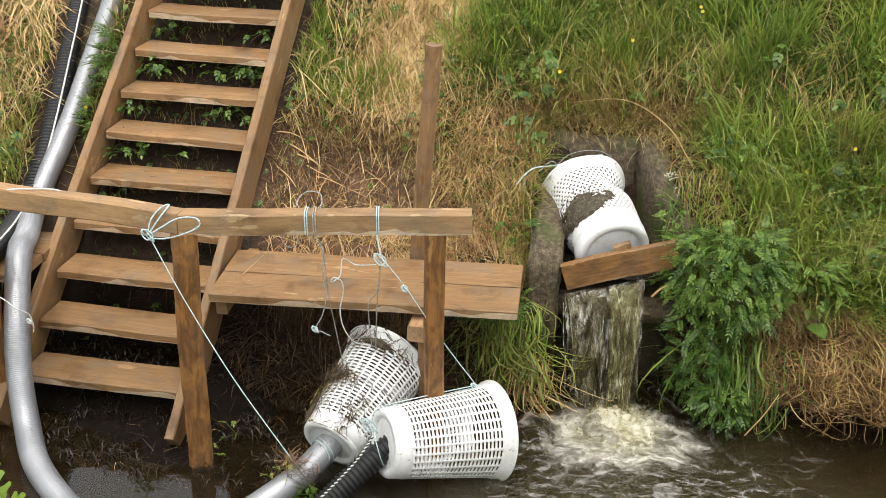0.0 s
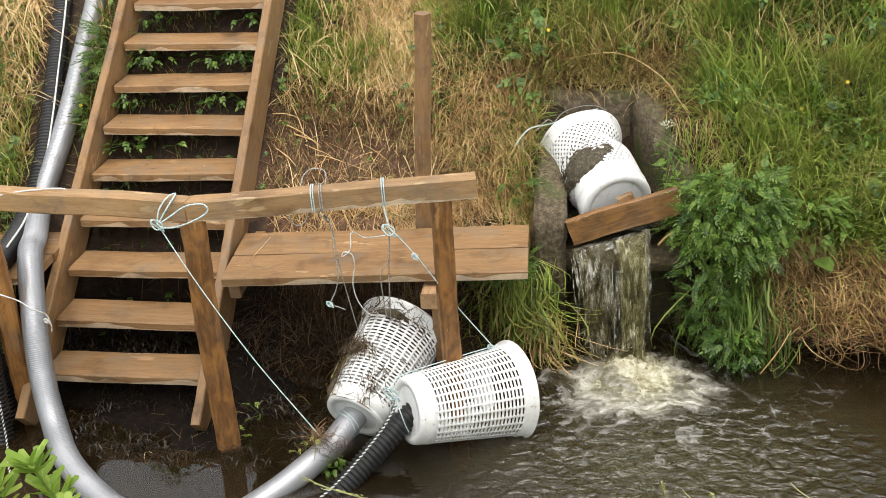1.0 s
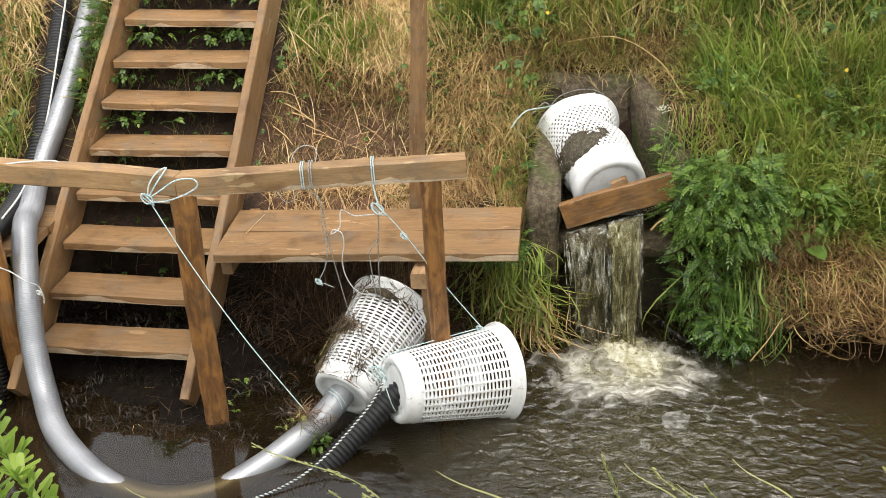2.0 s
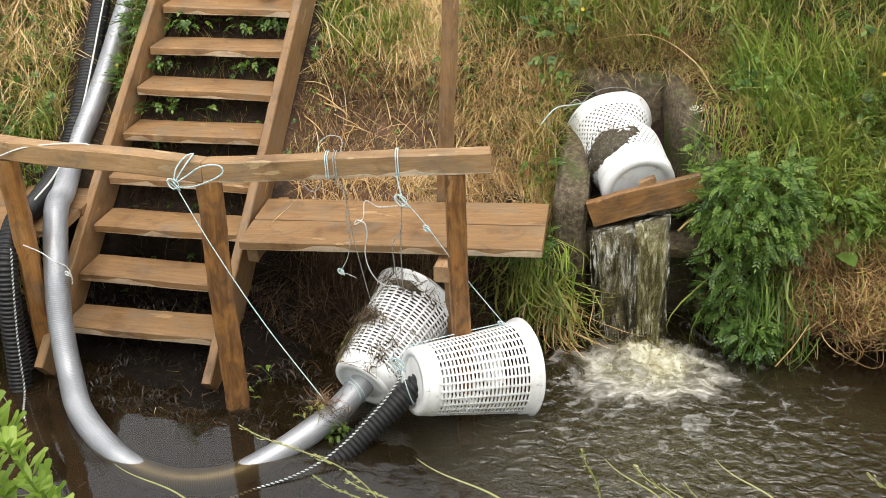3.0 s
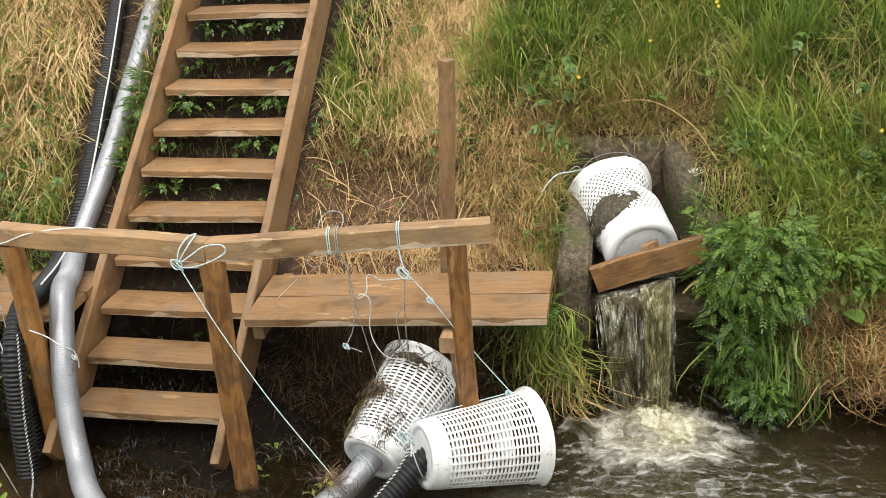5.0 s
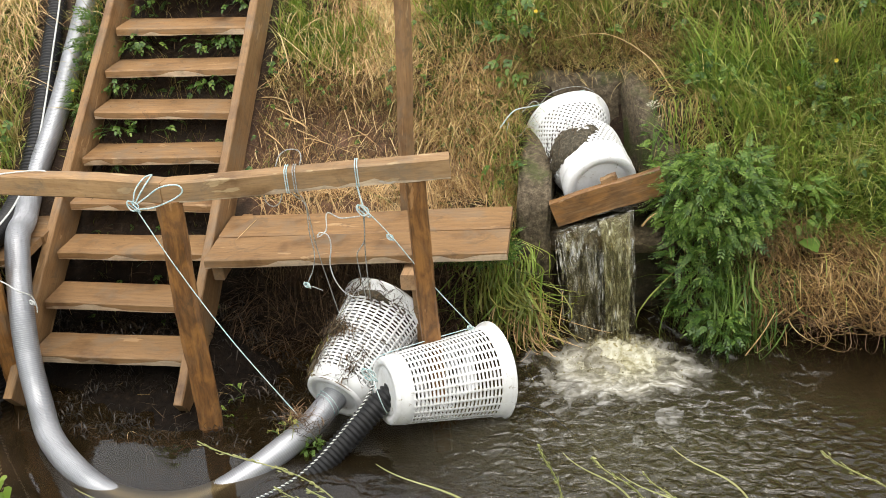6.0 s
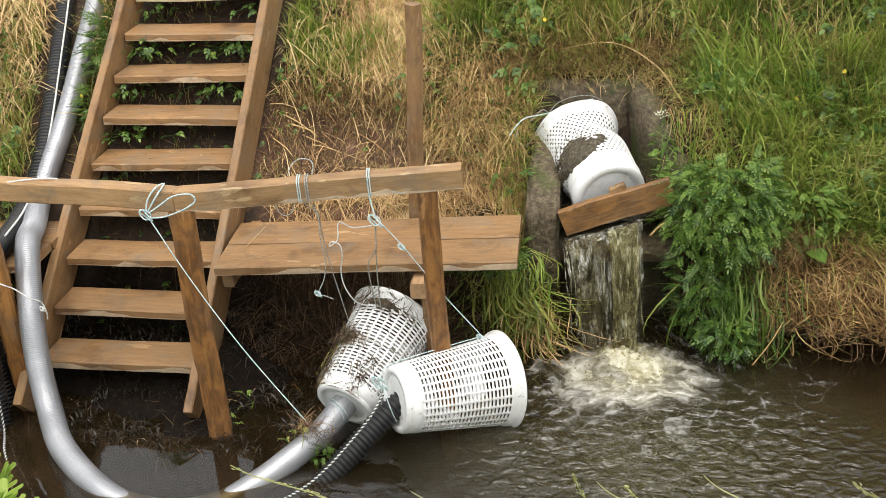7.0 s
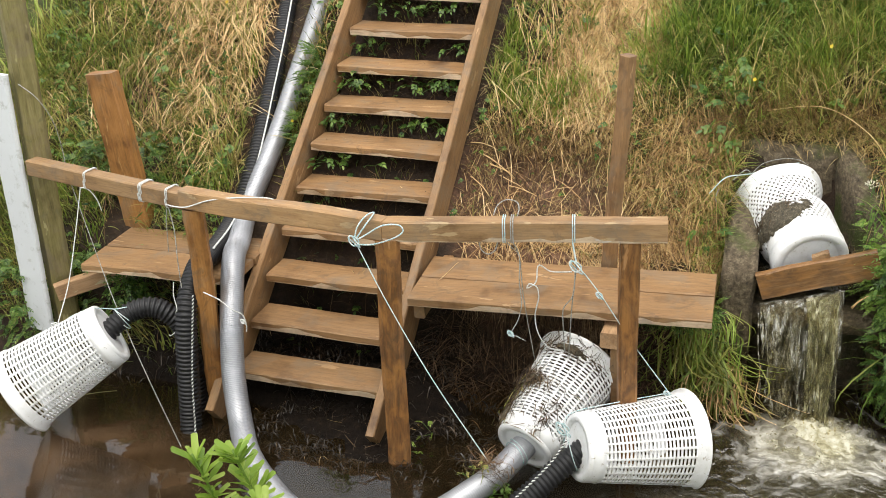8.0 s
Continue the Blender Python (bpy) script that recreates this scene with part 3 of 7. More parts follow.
def ribbed(line, r, ripple, sides=18, name="hose"):
    n = len(line)
    radii = r * (1 + ripple * np.where(np.arange(n) % 3 == 0, -1.0, 0.5))
    return tube(name, line, radii, sides)


def lathe(profile, sides=48):
    """A turned mesh from (radius, z) pairs."""
    p = np.array(profile, dtype=float)
    a = np.linspace(0, 2 * np.pi, sides, endpoint=False)
    n = len(p)
    verts = np.stack([p[:, 0][:, None] * np.cos(a), p[:, 0][:, None] * np.sin(a), np.repeat(p[:, 1][:, None], sides, 1)], -1).reshape(-1, 3)
    i, j = np.meshgrid(np.arange(n - 1), np.arange(sides), indexing="ij")
    k = (j + 1) % sides
    return verts, np.stack([i * sides + j, i * sides + k, (i + 1) * sides + k, (i + 1) * sides + j], -1).reshape(-1, 4)


def lump(x, y, z, scale=1.0):
    return noise.noise(Vector((x * scale, y * scale, z * scale)))


# ---- ground: both banks and the stream bed, one sheet ----
def curve_at(y, ys, zs):
    return np.interp(y, ys, zs)


def ground_height(x, y):
    x, y = np.asarray(x, float), np.asarray(y, float)
    stairs = curve_at(y, [-1.3, -0.6, 0.55, 0.92, 1.18, 1.42, 3.4, 3.8, 60], [0.0, -0.42, -0.36, 0.0, 0.36, 0.70, 2.16, 2.2, 2.3])
    middle = curve_at(y, [-1.3, -0.6, 0.72, 1.16, 1.34, 1.44, 3.35, 4.2, 60], [0.0, -0.42, -0.36, 0.0, 0.36, 0.70, 1.96, 2.1, 2.3])
    right = curve_at(y, [-1.3, -0.6, 1.1, 1.42, 1.5, 1.78, 2.1, 3.4, 4.2, 60], [0.0, -0.45, -0.4, 0.0, 0.42, 0.9, 1.12, 1.98, 2.1, 2.3])
    left = curve_at(y, [-1.3, -0.6, 0.4, 0.66, 0.9, 1.3, 3.3, 4.2, 60], [0.0, -0.42, -0.3, 0.0, 0.22, 0.72, 2.0, 2.1, 2.3])
    wm = np.clip((x - 0.95) / 0.3, 0, 1)
    wr = np.clip((x - 2.35) / 0.5, 0, 1)
    wl = np.clip((-0.05 - x) / 0.3, 0, 1)
    z = (stairs * (1 - wm) + middle * wm) * (1 - wr) * (1 - wl) + right * wr + left * wl
    near = curve_at(y, [-60, -5.2, -3.5, -2.4, -1.25], [1.75, 1.66, 1.52, 0.82, -0.02])
    z = np.where(y < -1.28, near, z)
    # hollow of bare soil beside the steps
    z = z - 0.10 * np.exp(-((x - 1.35) / 0.42) ** 2 - ((y - 1.85) / 0.3) ** 2)
    # silt and dead weed heaped under the lowest steps
    z = z + 0.365 * np.exp(-((x - 0.80) / 1.0) ** 6 - ((y - 0.44) / 0.50) ** 6)
    # channel of the outlet
    z = z + 0.24 * np.exp(-((x - 3.42) / 0.3) ** 2 - ((y - 1.72) / 0.28) ** 2)
    inside = np.clip((x - 2.66) / 0.03, 0, 1) * np.clip((3.06 + (2.3 - y) * 0.45 - x) / 0.03, 0, 1) * np.clip((2.16 - y) / 0.03, 0, 1) * np.clip((y - 1.0) / 0.05, 0, 1)
    z = np.where(inside > 0, z * (1 - inside) + np.minimum(z, np.where(y > 1.62, 0.5, -0.2)) * inside, z)
    return z


def graded(lo, hi, fine_lo, fine_hi, fine, growth=1.35):
    mid = list(np.arange(fine_lo, fine_hi + 1e-6, fine))
    up, step = [], fine
    while (up[-1] if up else fine_hi) < hi:
        step *= growth
        up.append((up[-1] if up else fine_hi) + step)
    down, step = [], fine
    while (down[-1] if down else fine_lo) > lo:
        step *= growth
        down.append((down[-1] if down else fine_lo) - step)
    return np.array(down[::-1] + mid + up)


def build_ground():
    xs = graded(-400, 400, -2.6, 6.4, 0.05)
    ys = graded(-400, 400, -4.6, 4.4, 0.05)
    gx, gy = np.meshgrid(xs, ys, indexing="ij")
    z = ground_height(gx, gy)
    rough = np.array([[lump(x, y, 0.3, 2.3) * 0.05 + lump(x, y, 5.1, 8.0) * 0.022 if -4 < x < 8 and -6 < y < 6 else 0.0 for y in ys] for x in xs])
    z = z + rough * np.clip((np.abs(gy - 0.0) - 0.3) / 1.0, 0.15, 1)
    z = z + rough * 1.0 * np.exp(-((gx - 0.75) / 0.9) ** 4 - ((gy - 0.6) / 0.5) ** 4)
    nx, ny = len(xs), len(ys)
    i, j = np.meshgrid(np.arange(nx - 1), np.arange(ny - 1), indexing="ij")
    quads = np.stack([i * ny + j, (i + 1) * ny + j, (i + 1) * ny + j + 1, i * ny + j + 1], -1).reshape(-1, 4)
    me = mesh_np("ground", np.stack([gx, gy, z], -1).reshape(-1, 3), quads)
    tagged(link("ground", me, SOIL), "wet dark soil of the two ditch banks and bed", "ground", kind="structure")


build_ground()


def ground_z(x, y):
    return float(ground_height(x, y))


# ---- water of the ditch ----
FOOT = (3.0, 1.17)


def build_water():
    xs = graded(-60, 60, 1.4, 4.6, 0.022, 1.25)
    ys = np.r_[np.arange(-1.7, -0.4, 0.1), np.arange(-0.4, 1.8, 0.022)]
    gx, gy = np.meshgrid(xs, ys, indexing="ij")
    d = np.hypot((gx - FOOT[0]) * 0.85, gy - FOOT[1] + 0.1)
    amp = 0.035 * np.exp(-(d / 0.33) ** 2) + 0.009 * np.exp(-(d / 1.1) ** 2)
    n = np.array([[lump(x, y, 1.7, 6.0) + 0.4 * lump(x, y, 9.2, 14.0) if 1.2 < x < 4.8 and y > -0.6 else 0.0 for y in ys] for x in xs])
    z = amp * n * 1.3 + 0.05 * np.exp(-(d / 0.22) ** 2)
    nx, ny = len(xs), len(ys)
    i, j = np.meshgrid(np.arange(nx - 1), np.arange(ny - 1), indexing="ij")
    quads = np.stack([i * ny + j, (i + 1) * ny + j, (i + 1) * ny + j + 1, i * ny + j + 1], -1).reshape(-1, 4)
    me = mesh_np("water", np.stack([gx, gy, z], -1).reshape(-1, 3), quads)
    tagged(link("water", me, WATER), "murky brown ditch water, foaming below the outlet", "water", kind="structure")


build_water()


# ---- staircase ----
RISE, RUN, STEP_Y, STEP_Z, STAIR_W = 0.185, 0.238, 0.512, 0.241, 0.861


def split_edge(me, seed):
    """Raw pale wood where the front lower edge has split away, in uneven lengths."""
    me.materials.append(WOOD_RAW)
    rows = len(me.vertices) // 8
    torn = [max(0.0, 1.5 * lump(i * 0.27, seed * 3.7, 0.2) + 0.5 * lump(i * 1.1, seed, 4.0) - 0.02) for i in range(rows)]
    for i in range(rows):
        me.vertices[i * 8 + 7].co.z += min(0.028, 0.05 * torn[i])
        me.vertices[i * 8].co.y -= 0.004
    for i in range(rows - 1):
        me.polygons[i * 8 + 7].material_index = 1


def staircase():
    top = thing("wooden_staircase", (0.43, 0.5, 0.0), "open-riser stair of weathered brown planks up the bank", "staircase")
    slope = Vector((0, 1.69, 1.37)).normalized()
    up = Vector((0, -slope[2], slope[1]))
    for x in (-0.026, STAIR_W + 0.026):
        a = Vector((x, 0.36, 0.15)) - up * 0.12
        b = a + slope * 3.85
        a = a - slope * 0.075 - Vector((0.035 if x < 0 else 0.0, 0, 0))
        board("stringer", a, b, 0.05, 0.235, WOOD, top, up, seed=int(x * 90), wobble=0.003)
    for k in range(12):
        y, z = STEP_Y + k * RUN, STEP_Z + k * RISE
        dz = 0.004 * math.sin(k * 2.7)
        tread = board("tread", (0.0, y + 0.117, z - 0.0235 + dz), (STAIR_W, y + 0.117, z - 0.0235 - dz), 0.235, 0.047, WOOD, top, seed=40 + k, wobble=0.003, bevel=0.007)
        split_edge(tread.data, 60 + k)
    return top


staircase()


# ---- platforms ----
def platform_right():
    top = thing("wooden_platform", (1.75, 1.05, 0.7), "two-plank weathered wooden platform beside the stair", "platform")
    fl, fr = Vector((0.955, 0.752, 0.692)), Vector((2.522, 0.832, 0.735))
    across = Vector((-0.03, 0.54, 0.004))
    up = (fr - fl).cross(across).normalized()
    for a, b, seed in ((0.0, 0.485, 3), (0.507, 0.99, 4)):
        mid = (a + b) / 2
        p, q = fl + across * mid - up * 0.024, fr + across * mid - up * 0.024
        deck = board("deck_board", p, q, across.length * (b - a), 0.048, WOOD, top, up, seed=seed, wobble=0.0025)
        split_edge(deck.data, seed + 5)
    board("joist", (2.036, 0.735, 0.602), (2.03, 1.45, 0.60), 0.10, 0.085, WOOD_CUT, top, seed=5)
    board("prop", (2.085, 0.79, -0.25), (2.068, 0.775, 0.557), 0.055, 0.055, WOOD, top, (0, 1, 0), seed=8)
    board("joist", (0.985, 0.83, 0.585), (0.985, 1.4, 0.62), 0.06, 0.10, WOOD, top, seed=6)
    return top


def platform_left():
    top = thing("wooden_platform", (-0.6, 0.95, 0.7), "worn plank landing on the other side of the stair", "platform")
    front = board("deck_board", (-1.02, 0.80, 0.685), (-0.06, 0.84, 0.685), 0.27, 0.045, WOOD, top, seed=13)
    split_edge(front.data, 91)
    board("deck_board", (-1.03, 1.085, 0.686), (-0.06, 1.12, 0.686), 0.28, 0.045, WOOD, top, seed=14)
    board("joist", (-1.22, 0.66, 0.50), (-0.75, 1.12, 0.60), 0.06, 0.10, WOOD_CUT, top, seed=15)
    return top


platform_right()
platform_left()


# ---- railing over the water ----
def railing():
    top = thing("wooden_railing", (1.0, 0.4, 0.0), "rough brown timber rail on posts standing in the water", "railing")
    rail = board("rail", (1.02, 0.33, 1.275), (2.315, 0.555, 1.31), 0.085, 0.1, WOOD_RAIL, top, seed=21, wobble=0.004)
    split_edge(rail.data, 77)
    board("rail", (1.03, 0.325, 1.275), (-0.14, 0.475, 1.265), 0.085, 0.1, WOOD_RAIL, top, seed=22, wobble=0.008)
    board("rail", (-0.13, 0.47, 1.262), (-1.24, 0.70, 1.268), 0.085, 0.09, WOOD_RAIL, top, seed=23, wobble=0.004)
    board("post", (1.062, 0.285, -0.35), (1.028, 0.325, 1.228), 0.115, 0.11, WOOD_POST, top, (-0.36, 0.93, 0), seed=24, wobble=0.007, bevel=0.02)
    board("post", (2.168, 0.60, -0.3), (2.155, 0.53, 1.252), 0.09, 0.09, WOOD_POST, top, (-0.3, 0.95, 0), seed=25, wobble=0.004, bevel=0.012)
    board("post", (-0.085, 0.485, -0.3), (-0.10, 0.475, 1.216), 0.10, 0.10, WOOD_ORANGE, top, (-0.36, 0.93, 0), seed=26, wobble=0.007, bevel=0.016)
    return top


railing()


def lone_post(foot, head, size, mat, label, seed, face=(0, 1, 0)):
    top = thing("wooden_post", foot, label, "post")
    board("post_shaft", foot, head, size[0], size[1], mat, top, face, seed=seed, wobble=0.004, bevel=0.01)
    return top


lone_post((1.895, 1.405, 0.50), (1.968, 1.405, 1.885), (0.07, 0.07), WOOD, "tall squared brown post behind the platform", 31, (-0.82, 0.57, 0))
lone_post((-1.01, 1.32, 0.45), (-1.145, 1.33, 1.65), (0.185, 0.10), WOOD_ORANGE, "broad orange-brown post behind the small landing", 32)


def white_post():
    top = thing("white_post", (-1.27, 0.78, 0.1), "thick squared post with a white-painted board nailed on", "post")
    olive = wood_material("olive_timber", (0.15, 0.13, 0.045), (0.26, 0.23, 0.085), (0.35, 0.315, 0.14), 0.6)
    board("post_shaft", (-1.275, 0.79, -0.1), (-1.255, 0.79, 2.9), 0.13, 0.13, olive, top, (0.55, 0.83, 0), seed=33, wobble=0.006, bevel=0.024)
    board("painted_board", (-1.385, 0.69, 0.22), (-1.376, 0.69, 1.80), 0.20, 0.035, PAINT, top, (0.2, 0.98, 0), "chalky white painted board", seed=34, wobble=0.005, bevel=0.01)
    return top


white_post()


# ---- laundry baskets used as strainers ----
def basket_meshes(r0, r1, length, bend=None):
    """The meshes of a basket: lattice wall, base and rim, axis up z from the base."""
    rows, cols = 23, 29
    z0, z1 = 0.14 * length, 0.885 * length
    pitch = (z1 - z0) / rows
    zs = [z0 + (i // 2) * pitch + (0.30 if i % 2 == 0 else 0.79) * pitch for i in range(2 * rows)]
    zs = np.array([0.03 * length, z0 - 0.02] + zs + [z1 + 0.01, length * 0.985])
    th = []
    for c in range(cols):
        base = 2 * math.pi * c / cols
        th += [base, base + 2 * math.pi / cols * 0.73]
    th = np.array(th)
    rad = r0 + (r1 - r0) * zs / length
    verts = np.stack([rad[:, None] * np.cos(th), rad[:, None] * np.sin(th), np.repeat(zs[:, None], len(th), 1)], -1).reshape(-1, 3)
    n = len(th)
    quads = []
    for i in range(len(zs) - 1):
        for j in range(n):
            if 2 <= i < len(zs) - 3 and (i - 2) % 2 == 0 and j % 2 == 0:
                continue
            k = (j + 1) % n
            quads.append((i * n + j, i * n + k, (i + 1) * n + k, (i + 1) * n + j))
    wall = (verts, np.array(quads))
    base = lathe([(0.0005, 0.012), (r0 * 0.1, 0.012), (r0 * 0.4, 0.012), (r0 * 0.70, 0.012), (r0 * 0.76, 0.014), (r0 * 0.79, 0.0), (r0 * 0.97, 0.0), (r0 * 1.005, 0.012), (r0 * 1.012, 0.05), (r0 + (r1 - r0) * 0.13 + 0.003, 0.13 * length)])
    rl = r1 * 0.99
    rim = lathe([(rl - 0.008, 0.885 * length), (rl + 0.002, 0.89 * length), (r1 + 0.004, 0.96 * length), (r1 + 0.017, 0.965 * length), (r1 + 0.020, 0.99 * length), (r1 + 0.012, length), (r1 - 0.002, length), (r1 - 0.006, 0.97 * length), (rl - 0.010, 0.89 * length)])
    out = []
    for v, q in (wall, base, rim):
        out.append((bend(v) if bend else v, q))
    return out


def diamond_wall(r0, r1, length):
    """A basket wall pierced by staggered diamond holes."""
    rows, cols = 18, 44
    z0, z1 = 0.24 * length, 0.86 * length
    da, dz = 2 * math.pi / cols, (z1 - z0) / rows
    verts, tris = [], []

    def at(a, z):
        r = r0 + (r1 - r0) * z / length
        verts.append((r * math.cos(a), r * math.sin(a), z))
        return len(verts) - 1

    for i in range(rows):
        for j in range(cols):
            a, z = (j + 0.5 * (i % 2)) * da, z0 + (i + 0.5) * dz
            ring = [at(a + u * da / 2, z + w * dz / 2) for u, w in ((-1, -1), (0, -1), (1, -1), (1, 0), (1, 1), (0, 1), (-1, 1), (-1, 0))]
            hole = [at(a + u * da / 2, z + w * dz / 2) for u, w in ((0, -0.80), (0.58, 0), (0, 0.80), (-0.58, 0))]
            for c in range(4):
                corner, after, before = ring[2 * c], ring[(2 * c + 1) % 8], ring[(2 * c + 7) % 8]
                h1, h0 = hole[c], hole[(c + 3) % 4]
                tris += [(corner, after, h1), (corner, h1, h0), (corner, h0, before)]
    quads = []
    for za, zb in ((0.03 * length, z0), (z1, 0.985 * length)):
        for j in range(cols * 2):
            a, b = j * da / 2, (j + 1) * da / 2
            quads.append((at(a, za), at(b, za), at(b, zb), at(a, zb)))
    flat = np.round(np.array(verts), 5)
    unique, where = np.unique(flat, axis=0, return_inverse=True)
    where = where.reshape(-1)
    return unique, where[np.array(quads)], where[np.array(tris)]


def basket(p_base, p_rim, r0, r1, spin, label, bend=None, diamonds=False):
    length = (Vector(p_rim) - Vector(p_base)).length
    q = (Vector(p_rim) - Vector(p_base)).to_track_quat("Z", "Y")
    m = Matrix.Translation(p_base) @ q.to_matrix().to_4x4() @ pose(0, 0, 0, 0, 0, spin)
    top = thing("laundry_basket", p_base, label, "basket", "white laundry baskets")
    for name, (v, qd), thick in zip(("wall", "base", "rim"), basket_meshes(r0, r1, length, bend), (0.0035, 0.004, 0.0)):
        tris = None
        if diamonds and name == "wall":
            v, qd, tris = diamond_wall(r0, r1, length)
            v = bend(v)
        ob = link(name, mesh_np(name, v, qd, tris), PLASTIC, top, "", m)
        if thick:
            sol = ob.modifiers.new("thickness", "SOLIDIFY")
            sol.thickness, sol.offset = thick, -1
    return top, m


B2 = basket((1.971, 0.285, 0.245), (2.46, 0.618, 0.169), 0.165, 0.231, 10, "white slotted plastic laundry basket lying above the water on a rope")
B4 = basket((1.685, 0.375, 0.136), (1.869, 0.893, 0.35), 0.155, 0.228, 40, "white laundry basket with dead weed, on the grey hose")
B3 = basket((-0.572, 0.273, 0.53), (-0.992, -0.04, 0.266), 0.172, 0.232, 0, "clean white laundry basket hung from the rail on a cord")


def dented(v):
    """Pushed in deep on one side below the rim, creased on the other above the base, its rim pressed flat."""
    v = v.copy()
    a, r = np.arctan2(v[:, 1], v[:, 0]), np.hypot(v[:, 0], v[:, 1])
    z = v[:, 2]
    side = np.clip(np.cos(a - DENT_AT), 0, 1)
    back = np.clip(np.cos(a - DENT_AT - 2.7), 0, 1)
    dent = np.exp(-((z - 0.415) / 0.055) ** 2) * side ** 1.2
    crease = np.exp(-((z - 0.13) / 0.05) ** 2) * back ** 2
    press = np.clip((z - 0.45) / 0.12, 0, 1) * np.cos(2 * (a - DENT_AT)) * 0.04
    buckle = 0.012 * np.sin(5 * a + 9 * z) * np.clip((z - 0.1) / 0.2, 0, 1)
    r = r * (1 - 0.27 * dent - 0.12 * crease + press + buckle)
    return np.column_stack([r * np.cos(a), r * np.sin(a), z])


B1_BASE, B1_RIM = Vector((2.965, 1.49, 0.795)), Vector((2.748, 2.02, 0.945))
side_way = (B1_RIM - B1_BASE).to_track_quat("Z", "Y").to_matrix().inverted() @ Vector((0.9, 0.35, 0.25))
DENT_AT = math.atan2(side_way[1], side_way[0]) - radians(20)
B1 = basket(B1_BASE, B1_RIM, 0.20, 0.23, 20, "dented white laundry basket with mud, in the outlet", dented, True)


# ---- hoses ----
def hose(name, points, r, mat, label, pitch=0.024):
    """A corrugated drain hose: a dark inner wall and square-shouldered ribs round it."""
    top = thing(name, points[-1], label, "hose")
    wall = link("hose_wall", tube("hose_wall", smooth_path(points, 0.02), r * 0.9, 20), mat, top)
    line = smooth_path(points, pitch / 6)
    radii = r * np.array([0.88, 0.88, 1.0, 1.04, 1.04, 1.0])[np.arange(len(line)) % 6]
    link("ribs", tube("ribs", line, radii, 22), mat, wall, "black corrugated ribs")
    return top


def spiral_hose(name, points, r, mat, rib_mat, label, pitch=0.0105):
    """A smooth hose with a raised spiral rib wound along it."""
    top = thing(name, points[-1], label, "hose")
    wall = link("hose_wall", tube("hose_wall", smooth_path(points, 0.008), r, 24), mat, top)
    line = smooth_path(points, pitch / 18)
    tan = np.gradient(line, axis=0)
    tan /= np.linalg.norm(tan, axis=1)[:, None]
    u = np.cross(tan, (0.31, 0.22, 0.92))
    u /= np.linalg.norm(u, axis=1)[:, None]
    v = np.cross(tan, u)
    a = np.arange(len(line)) * 2 * np.pi / 18
    coil = line + (r + 0.0002) * (np.cos(a)[:, None] * u + np.sin(a)[:, None] * v)
    link("spiral_rib", tube("spiral_rib", coil, 0.0017, 4, False), rib_mat, wall, "raised grey spiral rib")
    return top


spiral_hose("grey_hose", [(-0.505, 3.958, 2.484), (-0.447, 3.385, 2.118), (-0.396, 2.88, 1.796), (-0.362, 2.543, 1.581), (-0.335, 2.225, 1.377), (-0.312, 1.946, 1.195), (-0.306, 1.764, 1.074), (-0.307, 1.569, 0.948), (-0.305, 1.39, 0.83), (-0.191, 1.061, 0.776), (-0.06, 0.75, 0.80), (0.035, 0.50, 0.57), (0.085, 0.37, 0.33), (0.17, 0.24, 0.14), (0.33, 0.03, 0.05), (0.60, -0.17, -0.022), (0.80, -0.23, -0.068), (1.0, -0.235, -0.082), (1.2, -0.17, -0.07), (1.37, -0.05, -0.018), (1.50, 0.07, 0.04), (1.61, 0.21, 0.09), (1.70, 0.41, 0.15)],
     0.063, HOSE_GREY, HOSE_RIB, "ribbed silver-grey suction hose looping through the water")
hose("black_hose", [(-0.921, 4.029, 2.528), (-0.775, 3.418, 2.135), (-0.646, 2.88, 1.789), (-0.56, 2.521, 1.558), (-0.486, 2.183, 1.342), (-0.417, 1.864, 1.138), (-0.372, 1.618, 0.981), (-0.356, 1.418, 0.852), (-0.32, 1.133, 0.768), (-0.255, 0.817, 0.768), (-0.21, 0.62, 0.80), (-0.175, 0.43, 0.70), (-0.165, 0.36, 0.55), (-0.165, 0.32, 0.3), (-0.16, 0.28, 0.05), (-0.13, 0.2, -0.12)],
     0.058, HOSE_BLACK, "ribbed black drain hose coming down the bank")
hose("black_hose", [(-0.60, 0.26, 0.52), (-0.52, 0.36, 0.60), (-0.42, 0.42, 0.625), (-0.33, 0.45, 0.59), (-0.26, 0.47, 0.49), (-0.23, 0.47, 0.3), (-0.22, 0.46, 0.05), (-0.22, 0.45, -0.15)],
     0.055, HOSE_BLACK, "short black drain hose bent into the hanging basket")
hose("black_hose", [(2.03, 0.33, 0.24), (1.95, 0.27, 0.19), (1.86, 0.18, 0.12), (1.76, 0.08, 0.04), (1.66, -0.02, -0.04), (1.5, -0.15, -0.14)],
     0.058, HOSE_BLACK, "black drain hose rising from the water into the basket")


